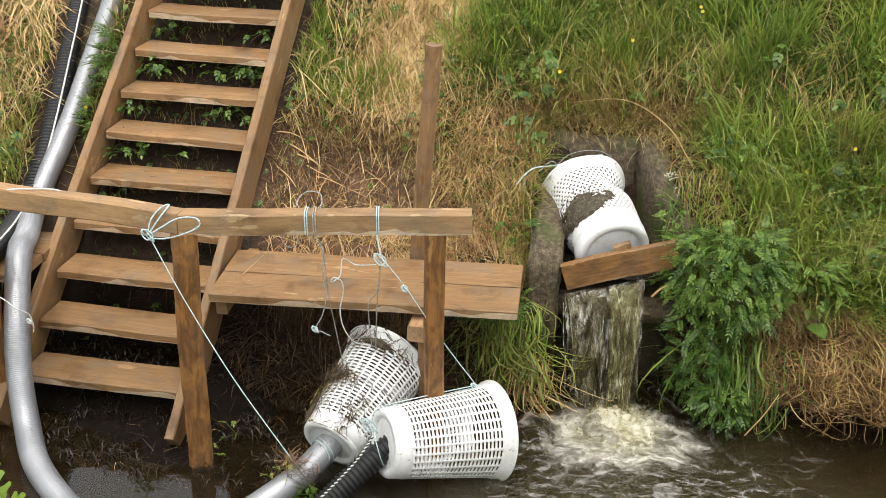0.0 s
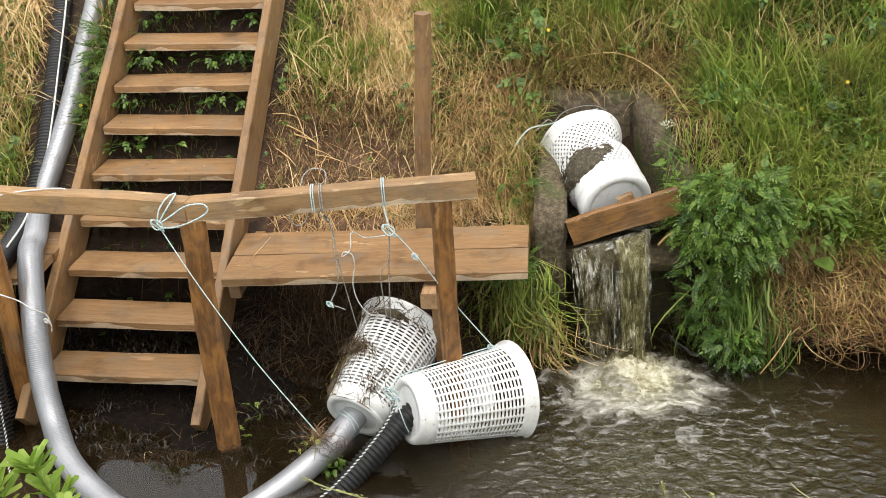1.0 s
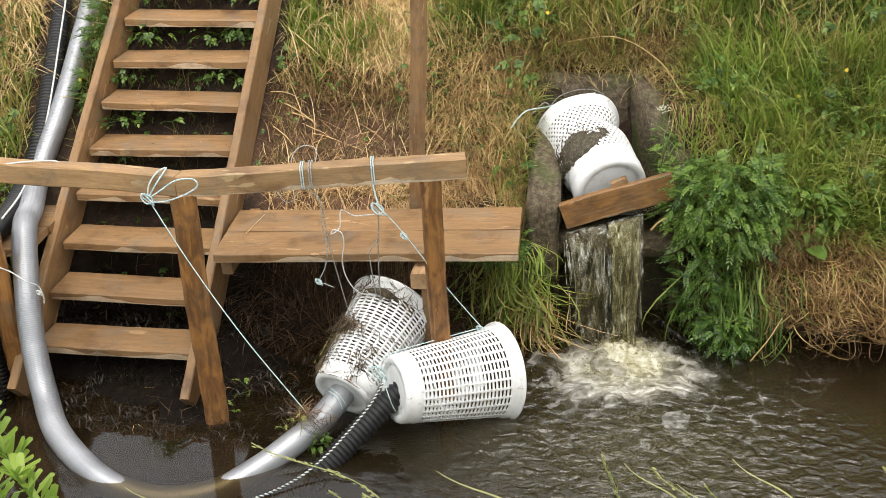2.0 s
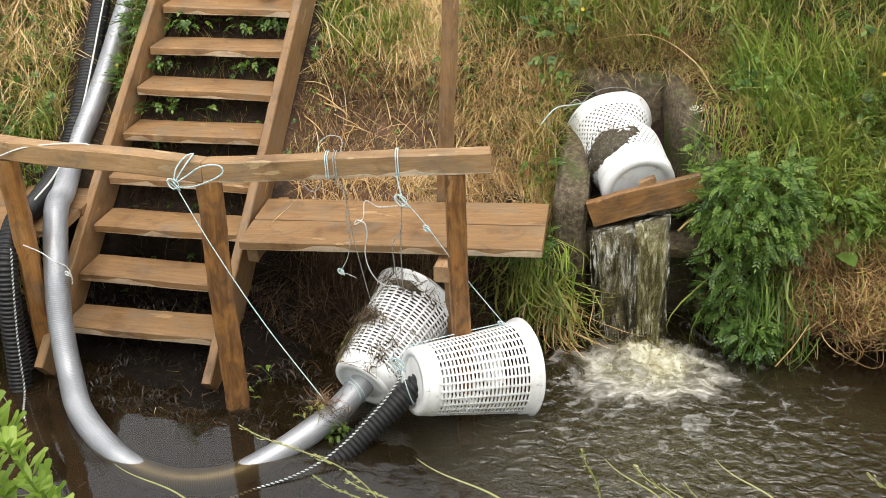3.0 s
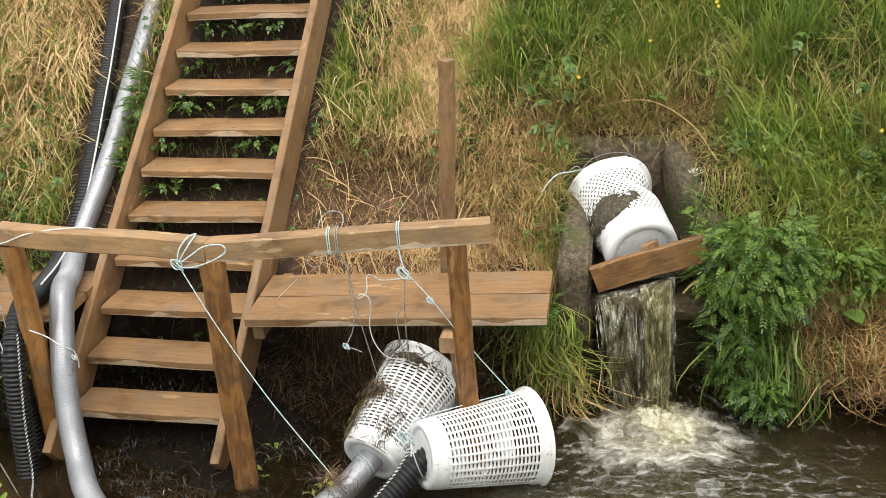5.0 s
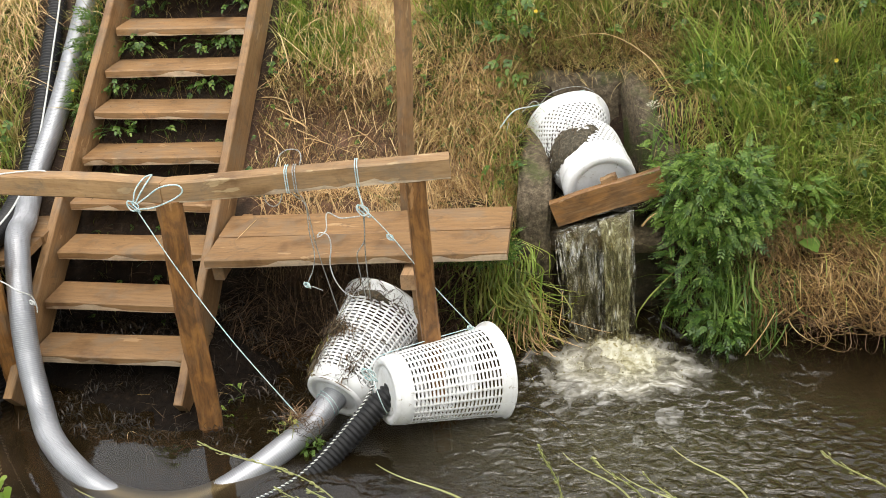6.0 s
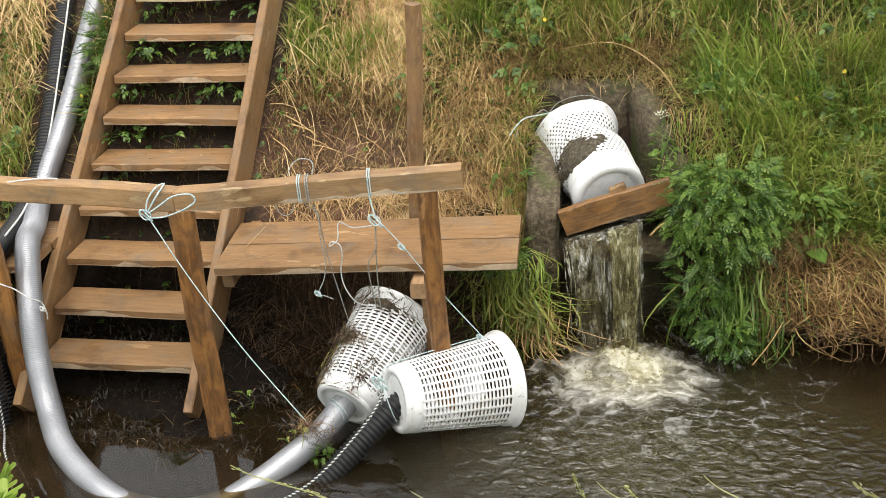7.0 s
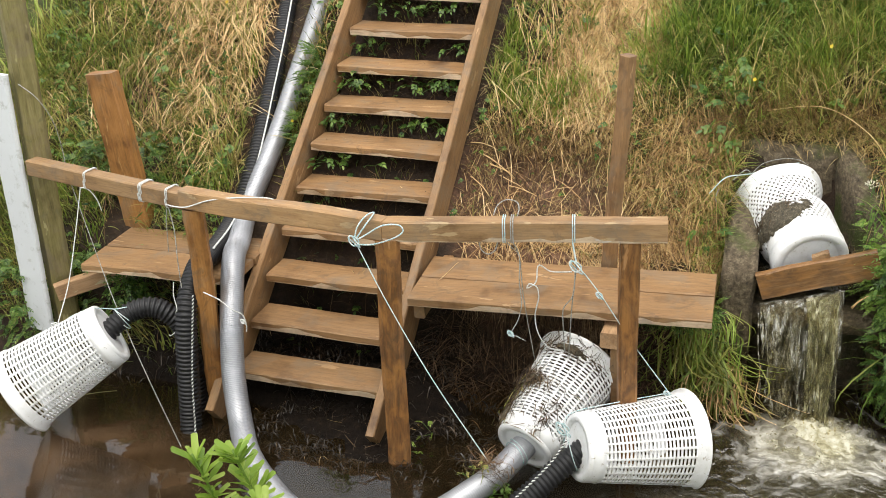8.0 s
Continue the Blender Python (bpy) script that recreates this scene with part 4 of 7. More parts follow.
# ---- concrete outlet with its weir board ----
def block(name, lo, hi, mat, parent, seed, rough=0.012, cut=0.06):
    """A weathered cast block."""
    bm = bmesh.new()
    bmesh.ops.create_cube(bm, size=1.0)
    size = Vector(hi) - Vector(lo)
    for v in bm.verts:
        v.co = Vector(lo) + Vector(((v.co[0] + 0.5) * size[0], (v.co[1] + 0.5) * size[1], (v.co[2] + 0.5) * size[2]))
    bmesh.ops.bevel(bm, geom=bm.edges[:], offset=0.015, segments=2, affect="EDGES")
    bmesh.ops.subdivide_edges(bm, edges=[e for e in bm.edges if e.calc_length() > cut * 2], cuts=5, use_grid_fill=True)
    for v in bm.verts:
        v.co += Vector((lump(*v.co, 9 + seed), lump(v.co[1], v.co[2], v.co[0] + 3, 9), lump(v.co[2], v.co[0], v.co[1] + 7, 9))) * rough
    for f in bm.faces:
        f.smooth = True
    return part(name, bm, mat, parent)


def outlet():
    top = thing("concrete_outlet", (2.9, 1.7, 0.0), "mossy old concrete outlet channel in the bank", "culvert")
    left = block("side_wall", (2.515, 1.36, 0.26), (2.69, 2.15, 0.82), CONCRETE, top, 1, 0.02)
    for v in left.data.vertices:
        if v.co.z > 0.55:
            v.co.z += 0.27 * (v.co.y - 1.36) / 0.8 - 0.02
    wall = block("side_wall", (0.10, -0.14, -0.1), (0.92, 0.0, 0.88), CONCRETE, top, 2, 0.02)
    for v in wall.data.vertices:
        if v.co.z > 0.4:
            v.co.z += 0.48 * v.co.x
    wall.matrix_world = pose(3.36, 1.5, 0, 0, 0, 114.5) @ pose(0, 0, 0)
    block("back_wall", (2.5, 2.15, 0.3), (3.06, 2.29, 1.22), CONCRETE, top, 3, 0.02)
    block("channel_floor", (2.66, 1.40, 0.44), (3.36, 2.2, 0.56), CONCRETE, top, 4, 0.015)
    block("apron", (2.66, 1.60, -0.3), (3.30, 1.70, 0.46), CONCRETE_SHADED, top, 5, 0.02)
    return top


outlet()
weir = thing("weir_board", (2.97, 1.37, 0.7), "wet brown board wedged across the outlet", "board")
board("weir_plank", (2.715, 1.352, 0.692), (3.29, 1.362, 0.895), 0.045, 0.15, WOOD_WET, weir, seed=51, wobble=0.004)
board("wedge", (2.965, 1.38, 0.872), (3.045, 1.38, 0.901), 0.045, 0.045, WOOD_RAIL, weir, seed=52)


def channel_water():
    m, nt, b = material("dark_channel_water")
    n = noise_of(nt, mapped(nt, (1, 0.6, 1)), 13, 2, 0.5, 0.6)
    nt.links.new(ramp(nt, n, [(0.35, (0.010, 0.008, 0.005)), (0.7, (0.03, 0.025, 0.013))]), b.inputs["Base Color"])
    b.inputs["Roughness"].default_value = 0.06
    bump(nt, b, n, 0.9, 0.05)
    xs, ys = np.linspace(2.68, 3.32, 30), np.linspace(1.39, 2.16, 36)
    gx, gy = np.meshgrid(xs, ys, indexing="ij")
    z = 0.70 + np.array([[0.010 * lump(p, q, 2.0, 7.0) for q in ys] for p in xs])
    i, j = np.meshgrid(np.arange(29), np.arange(35), indexing="ij")
    quads = np.stack([i * 36 + j, (i + 1) * 36 + j, (i + 1) * 36 + j + 1, i * 36 + j + 1], -1).reshape(-1, 4)
    tagged(link("channel_water", mesh_np("channel_water", np.stack([gx, gy, z], -1).reshape(-1, 3), quads), m), "dark water held behind the weir board", "water", kind="structure")


channel_water()


def fall_line(u, t, out=0.0):
    """A place in the falling water: u across it, t from the board's foot down to the pool."""
    top_z = 0.60 + 0.13 * u
    x = 2.725 + 0.41 * u + 0.05 * t - 0.06 * (u - 0.5) * t
    return np.stack([x, 1.335 - 0.19 * t ** 0.8 - out, top_z * (1 - t ** 1.6) + 0.005 + 0 * u], -1)


def fall_sheet(name, u0, u1, out, mat, top, seed, deep, taper=0.0):
    """One curtain of the fall, torn and thrown about more towards its foot."""
    us, ts = np.linspace(0, 1, 80), np.linspace(0, 1, 70)
    gu, gt = np.meshgrid(us, ts, indexing="ij")
    torn = np.array([[lump(a * 7, seed, b * 3.0) + 0.6 * lump(a * 17, seed + 5, b * 6.0) + 0.35 * lump(a * 34, seed + 9, b * 13.0) for b in ts] for a in us])
    mid = (u0 + u1) / 2
    wide = (u1 - u0) * (1 - taper * gt)
    edge = np.array([0.05 * lump(b * 6, seed, 2.0) for b in ts])[None, :]
    v = fall_line(mid + wide * (gu - 0.5) + edge * gt, gt, out + torn * deep * (0.25 + gt))
    nx, nt_ = gu.shape
    i, j = np.meshgrid(np.arange(nx - 1), np.arange(nt_ - 1), indexing="ij")
    quads = np.stack([i * nt_ + j, (i + 1) * nt_ + j, (i + 1) * nt_ + j + 1, i * nt_ + j + 1], -1).reshape(-1, 4)
    return link(name, mesh_np(name, v.reshape(-1, 3), quads), mat, top)


def waterfall():
    top = thing("waterfall", (2.95, 1.25, 0.0), "torn olive-brown sheet of falling water with bright glints", "waterfall")
    fall_sheet("sheet", 0.0, 1.0, 0.0, FALL, top, 3.1, 0.035)
    fall_sheet("sheet", 0.03, 0.46, 0.03, FALL, top, 8.3, 0.05, 0.2)
    fall_sheet("column", 0.56, 0.95, 0.03, FALL_THICK, top, 5.7, 0.045, 0.12)
    rnd = np.random.default_rng(3)
    for k in range(16):
        u0 = rnd.uniform(-0.03, 1.03) if k > 5 else rnd.uniform(-0.05, 0.08)
        t0 = rnd.uniform(0, 0.55)
        t = np.linspace(t0, min(1.0, t0 + rnd.uniform(0.2, 0.55)), 30)
        u = u0 + 0.012 * np.sin(t * rnd.uniform(4, 12) + rnd.uniform(0, 6)) + rnd.normal(0, 0.03) * t
        line = fall_line(u, t, rnd.uniform(0.02, 0.07) * (0.4 + t))
        w = (rnd.uniform(0.002, 0.008) * (0.55 + 0.45 * np.sin(t * rnd.uniform(20, 60) + rnd.uniform(0, 6))) + 0.001) * np.sin(np.pi * np.linspace(0.06, 0.97, 30)) ** 0.5
        link("strand", tube("strand", line, w, 7), FALL, top)
    return top


waterfall()


def splash():
    """Drops and froth lumps thrown up where the water lands."""
    rnd = np.random.default_rng(11)
    v, q = lathe([(0.001, -1.0), (0.7, -0.7), (1.0, 0.0), (0.7, 0.7), (0.001, 1.0)], 7)
    n = 650
    a, r = rnd.uniform(0, 2 * np.pi, n), np.abs(rnd.normal(0, 0.17, n))
    at = np.column_stack([3.0 + np.cos(a) * r * 1.35, 1.1 + np.sin(a) * r * 0.9, np.abs(rnd.normal(0.03, 0.055, n)) * np.exp(-r * 2) + 0.01])
    size = rnd.uniform(0.002, 0.0065, n)
    pts = v[None] * size[:, None, None] * rnd.uniform(0.6, 1.4, (n, 1, 3)) + at[:, None, :]
    quads = (np.arange(n) * len(v))[:, None, None] + q[None]
    tagged(link("splash", mesh_np("splash", pts.reshape(-1, 3), quads.reshape(-1, 4)), FALL), "drops thrown up at the foot of the fall", "splash", kind="stuff")


splash()


def foam_material():
    """Thick creamy froth, torn open towards its edge."""
    m, nt, b = material("cream_foam")
    v = mapped(nt)
    n = noise_of(nt, v, 10, 5, 0.55, 0.5)
    fine = noise_of(nt, v, 40, 4, 0.6, 0.2)
    col = ramp(nt, mix(nt, n, fine, 0.4), [(0.36, (0.14, 0.12, 0.055)), (0.47, (0.37, 0.34, 0.20)), (0.60, (0.63, 0.61, 0.48))])
    nt.links.new(col, b.inputs["Base Color"])
    b.inputs["Roughness"].default_value = 0.45
    geo = nt.nodes.new("ShaderNodeNewGeometry")
    mp = nt.nodes.new("ShaderNodeMapping")
    mp.inputs["Scale"].default_value = (1 / 0.46, 1 / 0.34, 0)
    nt.links.new(geo.outputs["Position"], mp.inputs["Vector"])
    d = nt.nodes.new("ShaderNodeVectorMath")
    d.operation = "DISTANCE"
    d.inputs[1].default_value = (3.08 / 0.46, 0.97 / 0.34, 0)
    nt.links.new(mp.outputs[0], d.inputs[0])
    cover = nt.nodes.new("ShaderNodeMath")
    cover.operation = "MULTIPLY_ADD"
    cover.inputs[1].default_value = 2.0
    nt.links.new(mix(nt, n, fine, 0.35), cover.inputs[0])
    away = nt.nodes.new("ShaderNodeMath")
    away.operation, away.inputs[1].default_value = "MULTIPLY", -1.55
    nt.links.new(d.outputs["Value"], away.inputs[0])
    nt.links.new(away.outputs[0], cover.inputs[2])
    clear = nt.nodes.new("ShaderNodeBsdfTransparent")
    mx = nt.nodes.new("ShaderNodeMixShader")
    nt.links.new(ramp(nt, cover.outputs[0], [(0.06, grey(0.0)), (0.30, grey(0.36)), (0.66, grey(0.88))]), mx.inputs[0])
    nt.links.new(clear.outputs[0], mx.inputs[1])
    nt.links.new(b.outputs[0], mx.inputs[2])
    nt.links.new(mx.outputs[0], nt.nodes["Material Output"].inputs["Surface"])
    bump(nt, b, fine, 0.5, 0.02)
    return m


def foam():
    """The boil at the foot of the fall: puffed lumps of froth, highest where the water lands."""
    us, vs = np.linspace(-1, 1, 150), np.linspace(-1, 1, 120)
    gu, gv = np.meshgrid(us, vs, indexing="ij")
    x, y = 3.08 + 0.50 * gu, 0.95 + 0.34 * gv

    def puff(a, b, k, seed):
        return 1 - abs(lump(a, b, seed, k)) * 2.2

    d = np.hypot(gu, gv)
    lumps = np.array([[0.55 * puff(a + 0.05 * lump(b, a, 3.0, 7.0), b, 6.5, 2.4) + 0.3 * puff(a, b, 14.0, 6.1) + 0.15 * puff(a, b, 30.0, 8.8) for a, b in zip(r, q)] for r, q in zip(x, y)])
    ridge = np.exp(-(((x - 3.02) / 0.24) ** 2 + ((y - 1.10) / 0.11) ** 2))
    z = 0.012 + (0.030 + 0.055 * ridge) * lumps * np.clip(1.1 - d, 0, 1) + 0.03 * ridge
    n, k = gu.shape
    i, j = np.meshgrid(np.arange(n - 1), np.arange(k - 1), indexing="ij")
    quads = np.stack([i * k + j, (i + 1) * k + j, (i + 1) * k + j + 1, i * k + j + 1], -1).reshape(-1, 4)
    quads = quads[(d[:-1, :-1] < 1.0).ravel()]
    tagged(link("foam", mesh_np("foam", np.stack([x, y, z], -1).reshape(-1, 3), quads), foam_material()), "boiling cream-white foam at the foot of the fall", "foam", kind="stuff")


foam()


# ---- plants ----
RNG = np.random.default_rng(7)


def blades(name, root, length, width, az, lean, droop, mat, label, segs=4, category="grass", twist=0.5, kind="stuff"):
    """Many grass blades in one mesh: each leans by lean from upright and droops by droop more towards its tip."""
    n = len(root)
    s = np.linspace(0, 1, segs + 1)
    ang = lean[:, None] + droop[:, None] * s[None, :] ** 1.3
    step = length[:, None] / segs
    hx = np.concatenate([np.zeros((n, 1)), np.cumsum(np.sin(ang[:, :-1]) * step, 1)], 1)
    hz = np.concatenate([np.zeros((n, 1)), np.cumsum(np.cos(ang[:, :-1]) * step, 1)], 1)
    d = np.stack([np.cos(az), np.sin(az)], 1)
    c = np.empty((n, segs + 1, 3))
    c[..., :2] = root[:, None, :2] + hx[..., None] * d[:, None, :]
    c[..., 2] = root[:, None, 2] + hz
    sway = RNG.normal(0, 0.05, (n, 1)) * s[None, :] ** 2 * length[:, None]
    c[..., 0] += sway * -d[:, None, 1]
    c[..., 1] += sway * d[:, None, 0]
    return strips(name, c, width, az, mat, label, category, twist, kind)


def strips(name, c, width, az, mat, label, category="grass", twist=0.5, kind="stuff"):
    """Tapered strips along the given lines of points, in one mesh."""
    n, segs = c.shape[0], c.shape[1] - 1
    ta = az + np.pi / 2 + RNG.uniform(-twist, twist, n)
    side = np.stack([np.cos(ta), np.sin(ta), RNG.uniform(-0.3, 0.3, n)], 1)
    w = width[:, None] * np.array(([0.75, 1.0, 0.85, 0.55, 0.3, 0.2] if segs < 7 else [0.8, 1.0, 1.0, 0.9, 0.8, 0.6, 0.4])[:segs])[None, :]
    a = c[:, :segs] - side[:, None, :] * w[..., None] / 2
    b = c[:, :segs] + side[:, None, :] * w[..., None] / 2
    per = 2 * segs + 1
    v = np.empty((n, per, 3))
    v[:, 0:2 * segs:2], v[:, 1:2 * segs:2], v[:, -1] = a, b, c[:, -1]
    o = (np.arange(n) * per)[:, None]
    quads = np.concatenate([o + np.array([[2 * k, 2 * k + 1, 2 * k + 3, 2 * k + 2]]) for k in range(segs - 1)], 0)
    tris = o + np.array([[2 * segs - 2, 2 * segs - 1, 2 * segs]])
    return tagged(link(name, mesh_np(name, v.reshape(-1, 3), quads, tris), mat), label, category, kind=kind)


def scatter(n, x0, x1, y0, y1, keep=None):
    x, y = RNG.uniform(x0, x1, n), RNG.uniform(y0, y1, n)
    if keep is not None:
        k = RNG.uniform(0, 1, n) < keep(x, y)
        x, y = x[k], y[k]
    return np.column_stack([x, y, ground_height(x, y) - 0.01])


def near(x, y, cx, cy, rx, ry):
    return np.exp(-((x - cx) / rx) ** 2 - ((y - cy) / ry) ** 2)


def off_stairs(x, y):
    on = ((x > -0.10) & (x < 0.95)) | ((x > 2.5) & (x < 3.30 + (2.3 - y) * 0.42) & (y < 2.27)) | ((x > 0.9) & (x < 2.56) & (y < 1.40))
    on |= (np.abs(x - 1.93) < 0.09) & (y < 1.75)
    grey_x, black_x = -0.19 - 0.168 * (y - 1.15), -0.36 - 0.228 * (y - 1.4)
    on |= (x < grey_x + 0.09) & (x > black_x - 0.09) & (y > 0.9)
    on |= (np.abs(x + 1.12) < 0.13) & (y < 1.7)
    return np.where(on, 0.0, 1.0)


def patchy(x, y, scale, seed):
    return np.clip(np.array([0.5 + 0.75 * lump(a, b, seed, scale) for a, b in zip(x, y)]), 0, 1)


def tufts(name, n, per, x0, x1, y0, y1, keep, size, width, mat, label, spread=0.05, down=-np.pi / 2, focus=0.9, lean=(0.15, 0.6), droop=(0.4, 1.6), segs=5, anywhere=False):
    """Tufts of blades: each tuft has its own lean and its blades fan out from it."""
    c = scatter(n, x0, x1, y0, y1, keep)
    m = len(c)
    taz = RNG.normal(down, focus, m)
    tl = RNG.uniform(*lean, m)
    ts = RNG.uniform(*size, m)
    k = np.repeat(np.arange(m), per)
    q = len(k)
    xy = c[k, :2] + RNG.normal(0, spread, (q, 2))
    root = np.column_stack([xy, ground_height(xy[:, 0], xy[:, 1]) - 0.01])
    ok = off_stairs(xy[:, 0], xy[:, 1]) > 0 if not anywhere else np.ones(q, bool)
    root, k = root[ok], k[ok]
    q = len(k)
    return blades(name, root, ts[k] * RNG.uniform(0.55, 1.1, q), RNG.uniform(*width, q), taz[k] + RNG.normal(0, 0.65, q), np.abs(tl[k] + RNG.normal(0, 0.18, q)), RNG.uniform(*droop, q), mat, label, segs)


def straws(name, n, x0, x1, y0, y1, keep, size, width, lift, mat, label, az=None, loft=0.05, curl=0.25):
    """Stalks that lie on the ground, each from one place on it to another."""
    r = scatter(n, x0, x1, y0, y1, keep)
    m = len(r)
    a = RNG.uniform(-np.pi, np.pi, m) if az is None else RNG.normal(az[0], az[1], m)
    ln = RNG.uniform(*size, m)
    s = np.linspace(0, 1, 5)
    bend = RNG.normal(0, curl, m)
    dirs = a[:, None] + bend[:, None] * s[None, :]
    x = r[:, :1] + np.cumsum(np.cos(dirs) * ln[:, None] / 4, 1) - ln[:, None] * np.cos(a)[:, None] / 2
    y = r[:, 1:2] + np.cumsum(np.sin(dirs) * ln[:, None] / 4, 1) - ln[:, None] * np.sin(a)[:, None] / 2
    z0 = ground_height(x[:, 0], y[:, 0]) + RNG.uniform(0, lift, m)
    z1 = ground_height(x[:, -1], y[:, -1]) + RNG.uniform(0, lift, m)
    z = z0[:, None] * (1 - s) + z1[:, None] * s + RNG.uniform(0, loft, m)[:, None] * np.sin(np.pi * s)[None, :]
    z = np.maximum(z, ground_height(x, y) + 0.004)
    return strips(name, np.stack([x, y, z], -1), RNG.uniform(*width, m), a, mat, label)


def green_zone(x, y):
    g = np.clip((x - 2.3) / 0.5, 0, 1) * np.clip((y - 1.9) / 0.4, 0, 1)
    g = np.maximum(g, np.clip((x - 1.75) / 0.3, 0, 1) * np.clip((y - 2.45) / 0.3, 0, 1))
    g = np.maximum(g, np.clip((x - 3.3) / 0.2, 0, 1) * np.clip((y - 1.5) / 0.2, 0, 1))
    return g * off_stairs(x, y)


def dry_zone(x, y):
    d = near(x, y, 2.15, 1.75, 0.42, 0.45) + near(x, y, 1.72, 2.65, 0.22, 0.45) + 0.5 * near(x, y, 1.65, 2.4, 0.25, 0.2) + 0.55 * near(x, y, 2.7, 2.35, 0.5, 0.25) + 0.8 * near(x, y, 1.6, 3.4, 0.3, 0.6)
    return np.clip(d, 0, 1) * off_stairs(x, y) * grown(x, y)


def grown(x, y):
    """Nothing grows on the bare soil beside the steps."""
    return 1 - 0.97 * np.exp(-(((x - 1.40) / 0.46) ** 2 + ((y - 1.72) / 0.36) ** 2) ** 3)


def clumpy(x, y, fine, seed):
    """Uneven growth: clumps with gaps between them."""
    return np.clip(1.9 * patchy(x, y, fine, seed) - 0.45, 0.04, 1) * (0.45 + 0.55 * patchy(x, y, 1.6, seed + 3))


tufts("long_grass", 11500, 11, 1.7, 6.0, 1.5, 4.3, lambda x, y: green_zone(x, y) * clumpy(x, y, 4.5, 3.0), (0.14, 0.46), (0.005, 0.013), GRASS, "long lush green grass leaning down the bank", focus=1.3, lean=(0.3, 1.1), droop=(0.4, 1.6), spread=0.035)
tufts("tall_grass", 720, 13, 3.4, 6.0, 1.6, 3.8, lambda x, y: clumpy(x, y, 2.6, 6.0), (0.4, 0.75), (0.006, 0.013), GRASS, "tall bright green grass clumps on the bank", down=-2.3, focus=0.9, lean=(0.2, 0.7), droop=(0.6, 1.7), spread=0.04)
tufts("tall_grass", 200, 13, 3.4, 6.0, 1.6, 3.8, lambda x, y: clumpy(x, y, 2.6, 6.0), (0.4, 0.75), (0.006, 0.013), GRASS_DARK, "tall deep green grass clumps on the bank", down=-2.3, focus=0.9, lean=(0.2, 0.7), droop=(0.6, 1.7), spread=0.04)
tufts("long_grass", 2600, 11, 2.0, 4.4, 2.5, 4.3, lambda x, y: green_zone(x, y) * clumpy(x, y, 3.5, 63.0), (0.16, 0.42), (0.005, 0.012), GRASS_DARK, "deep green grass high on the bank", focus=1.4, lean=(0.3, 1.1), spread=0.04)
tufts("bright_grass", 520, 11, 3.0, 6.0, 2.7, 4.3, lambda x, y: clumpy(x, y, 3.0, 47.0), (0.2, 0.5), (0.005, 0.011), WEED_LIGHT, "bright fresh grass high on the bank", focus=1.2, lean=(0.3, 1.0), spread=0.04)
tufts("yellow_grass", 2900, 10, 1.9, 6.0, 1.7, 4.2, lambda x, y: green_zone(x, y) * patchy(x, y, 1.7, 31.0) ** 1.5, (0.2, 0.5), (0.003, 0.008), GRASS_MIX, "yellowing grass in the green sward", focus=1.4)
tufts("dead_tuft", 420, 12, 2.05, 4.6, 2.2, 3.2, lambda x, y: off_stairs(x, y) * np.clip(near(x, y, 2.7, 2.42, 0.75, 0.22) + 0.8 * near(x, y, 3.95, 2.45, 0.35, 0.3) + 0.5 * near(x, y, 2.3, 2.8, 0.25, 0.3), 0, 1), (0.12, 0.4), (0.003, 0.006), STRAW_BROWN, "band of dead brown stalks above the outlet", focus=1.0, lean=(0.5, 1.3), droop=(0.5, 1.5))
straws("dead_stalks", 1500, 2.05, 4.6, 2.1, 3.2, lambda x, y: off_stairs(x, y) * np.clip(near(x, y, 2.7, 2.42, 0.75, 0.22) + 0.8 * near(x, y, 3.95, 2.45, 0.35, 0.3), 0, 1), (0.1, 0.4), (0.0025, 0.005), 0.25, GRASS_DRY, "pale dead stalks above the outlet", loft=0.08)
tufts("dead_tuft", 520, 12, 2.2, 6.0, 1.8, 4.2, lambda x, y: green_zone(x, y) * np.clip(2.4 * patchy(x, y, 1.5, 41.0) - 0.9, 0, 1), (0.15, 0.42), (0.003, 0.006), STRAW_BROWN, "dead brown tufts in the green sward", focus=1.2, lean=(0.5, 1.3))
straws("dead_stalks", 3400, 1.0, 6.0, 1.5, 4.2, lambda x, y: np.clip(0.3 * green_zone(x, y) + 0.3 * dry_zone(x, y), 0, 1) * off_stairs(x, y) * grown(x, y), (0.1, 0.35), (0.0025, 0.005), 0.2, GRASS_DRY, "dead stalks lying through the green grass", loft=0.1)
straws("straw_thatch", 5200, 0.98, 2.75, 1.42, 4.0, dry_zone, (0.05, 0.2), (0.0022, 0.0045), 0.08, GRASS_DRY, "thatch of pale dead grass on the bank", az=(-1.5, 0.9), loft=0.06, curl=0.8)
straws("straw_thatch", 5200, 0.98, 2.75, 1.42, 4.0, dry_zone, (0.05, 0.2), (0.0022, 0.0045), 0.08, STRAW_BROWN, "thatch of brown dead grass on the bank", az=(-1.5, 0.9), loft=0.06, curl=0.8)
straws("straw_heap", 11500, 1.1, 2.05, 2.2, 3.6, lambda x, y: np.clip(1.5 * near(x, y, 1.58, 2.68, 0.24, 0.38) + 1.2 * near(x, y, 1.66, 2.42, 0.13, 0.13) + near(x, y, 1.75, 3.2, 0.25, 0.4), 0, 1) * off_stairs(x, y), (0.06, 0.24), (0.003, 0.008), 0.05, STRAW, "flattened heap of bleached orange straw", loft=0.03, curl=0.6)
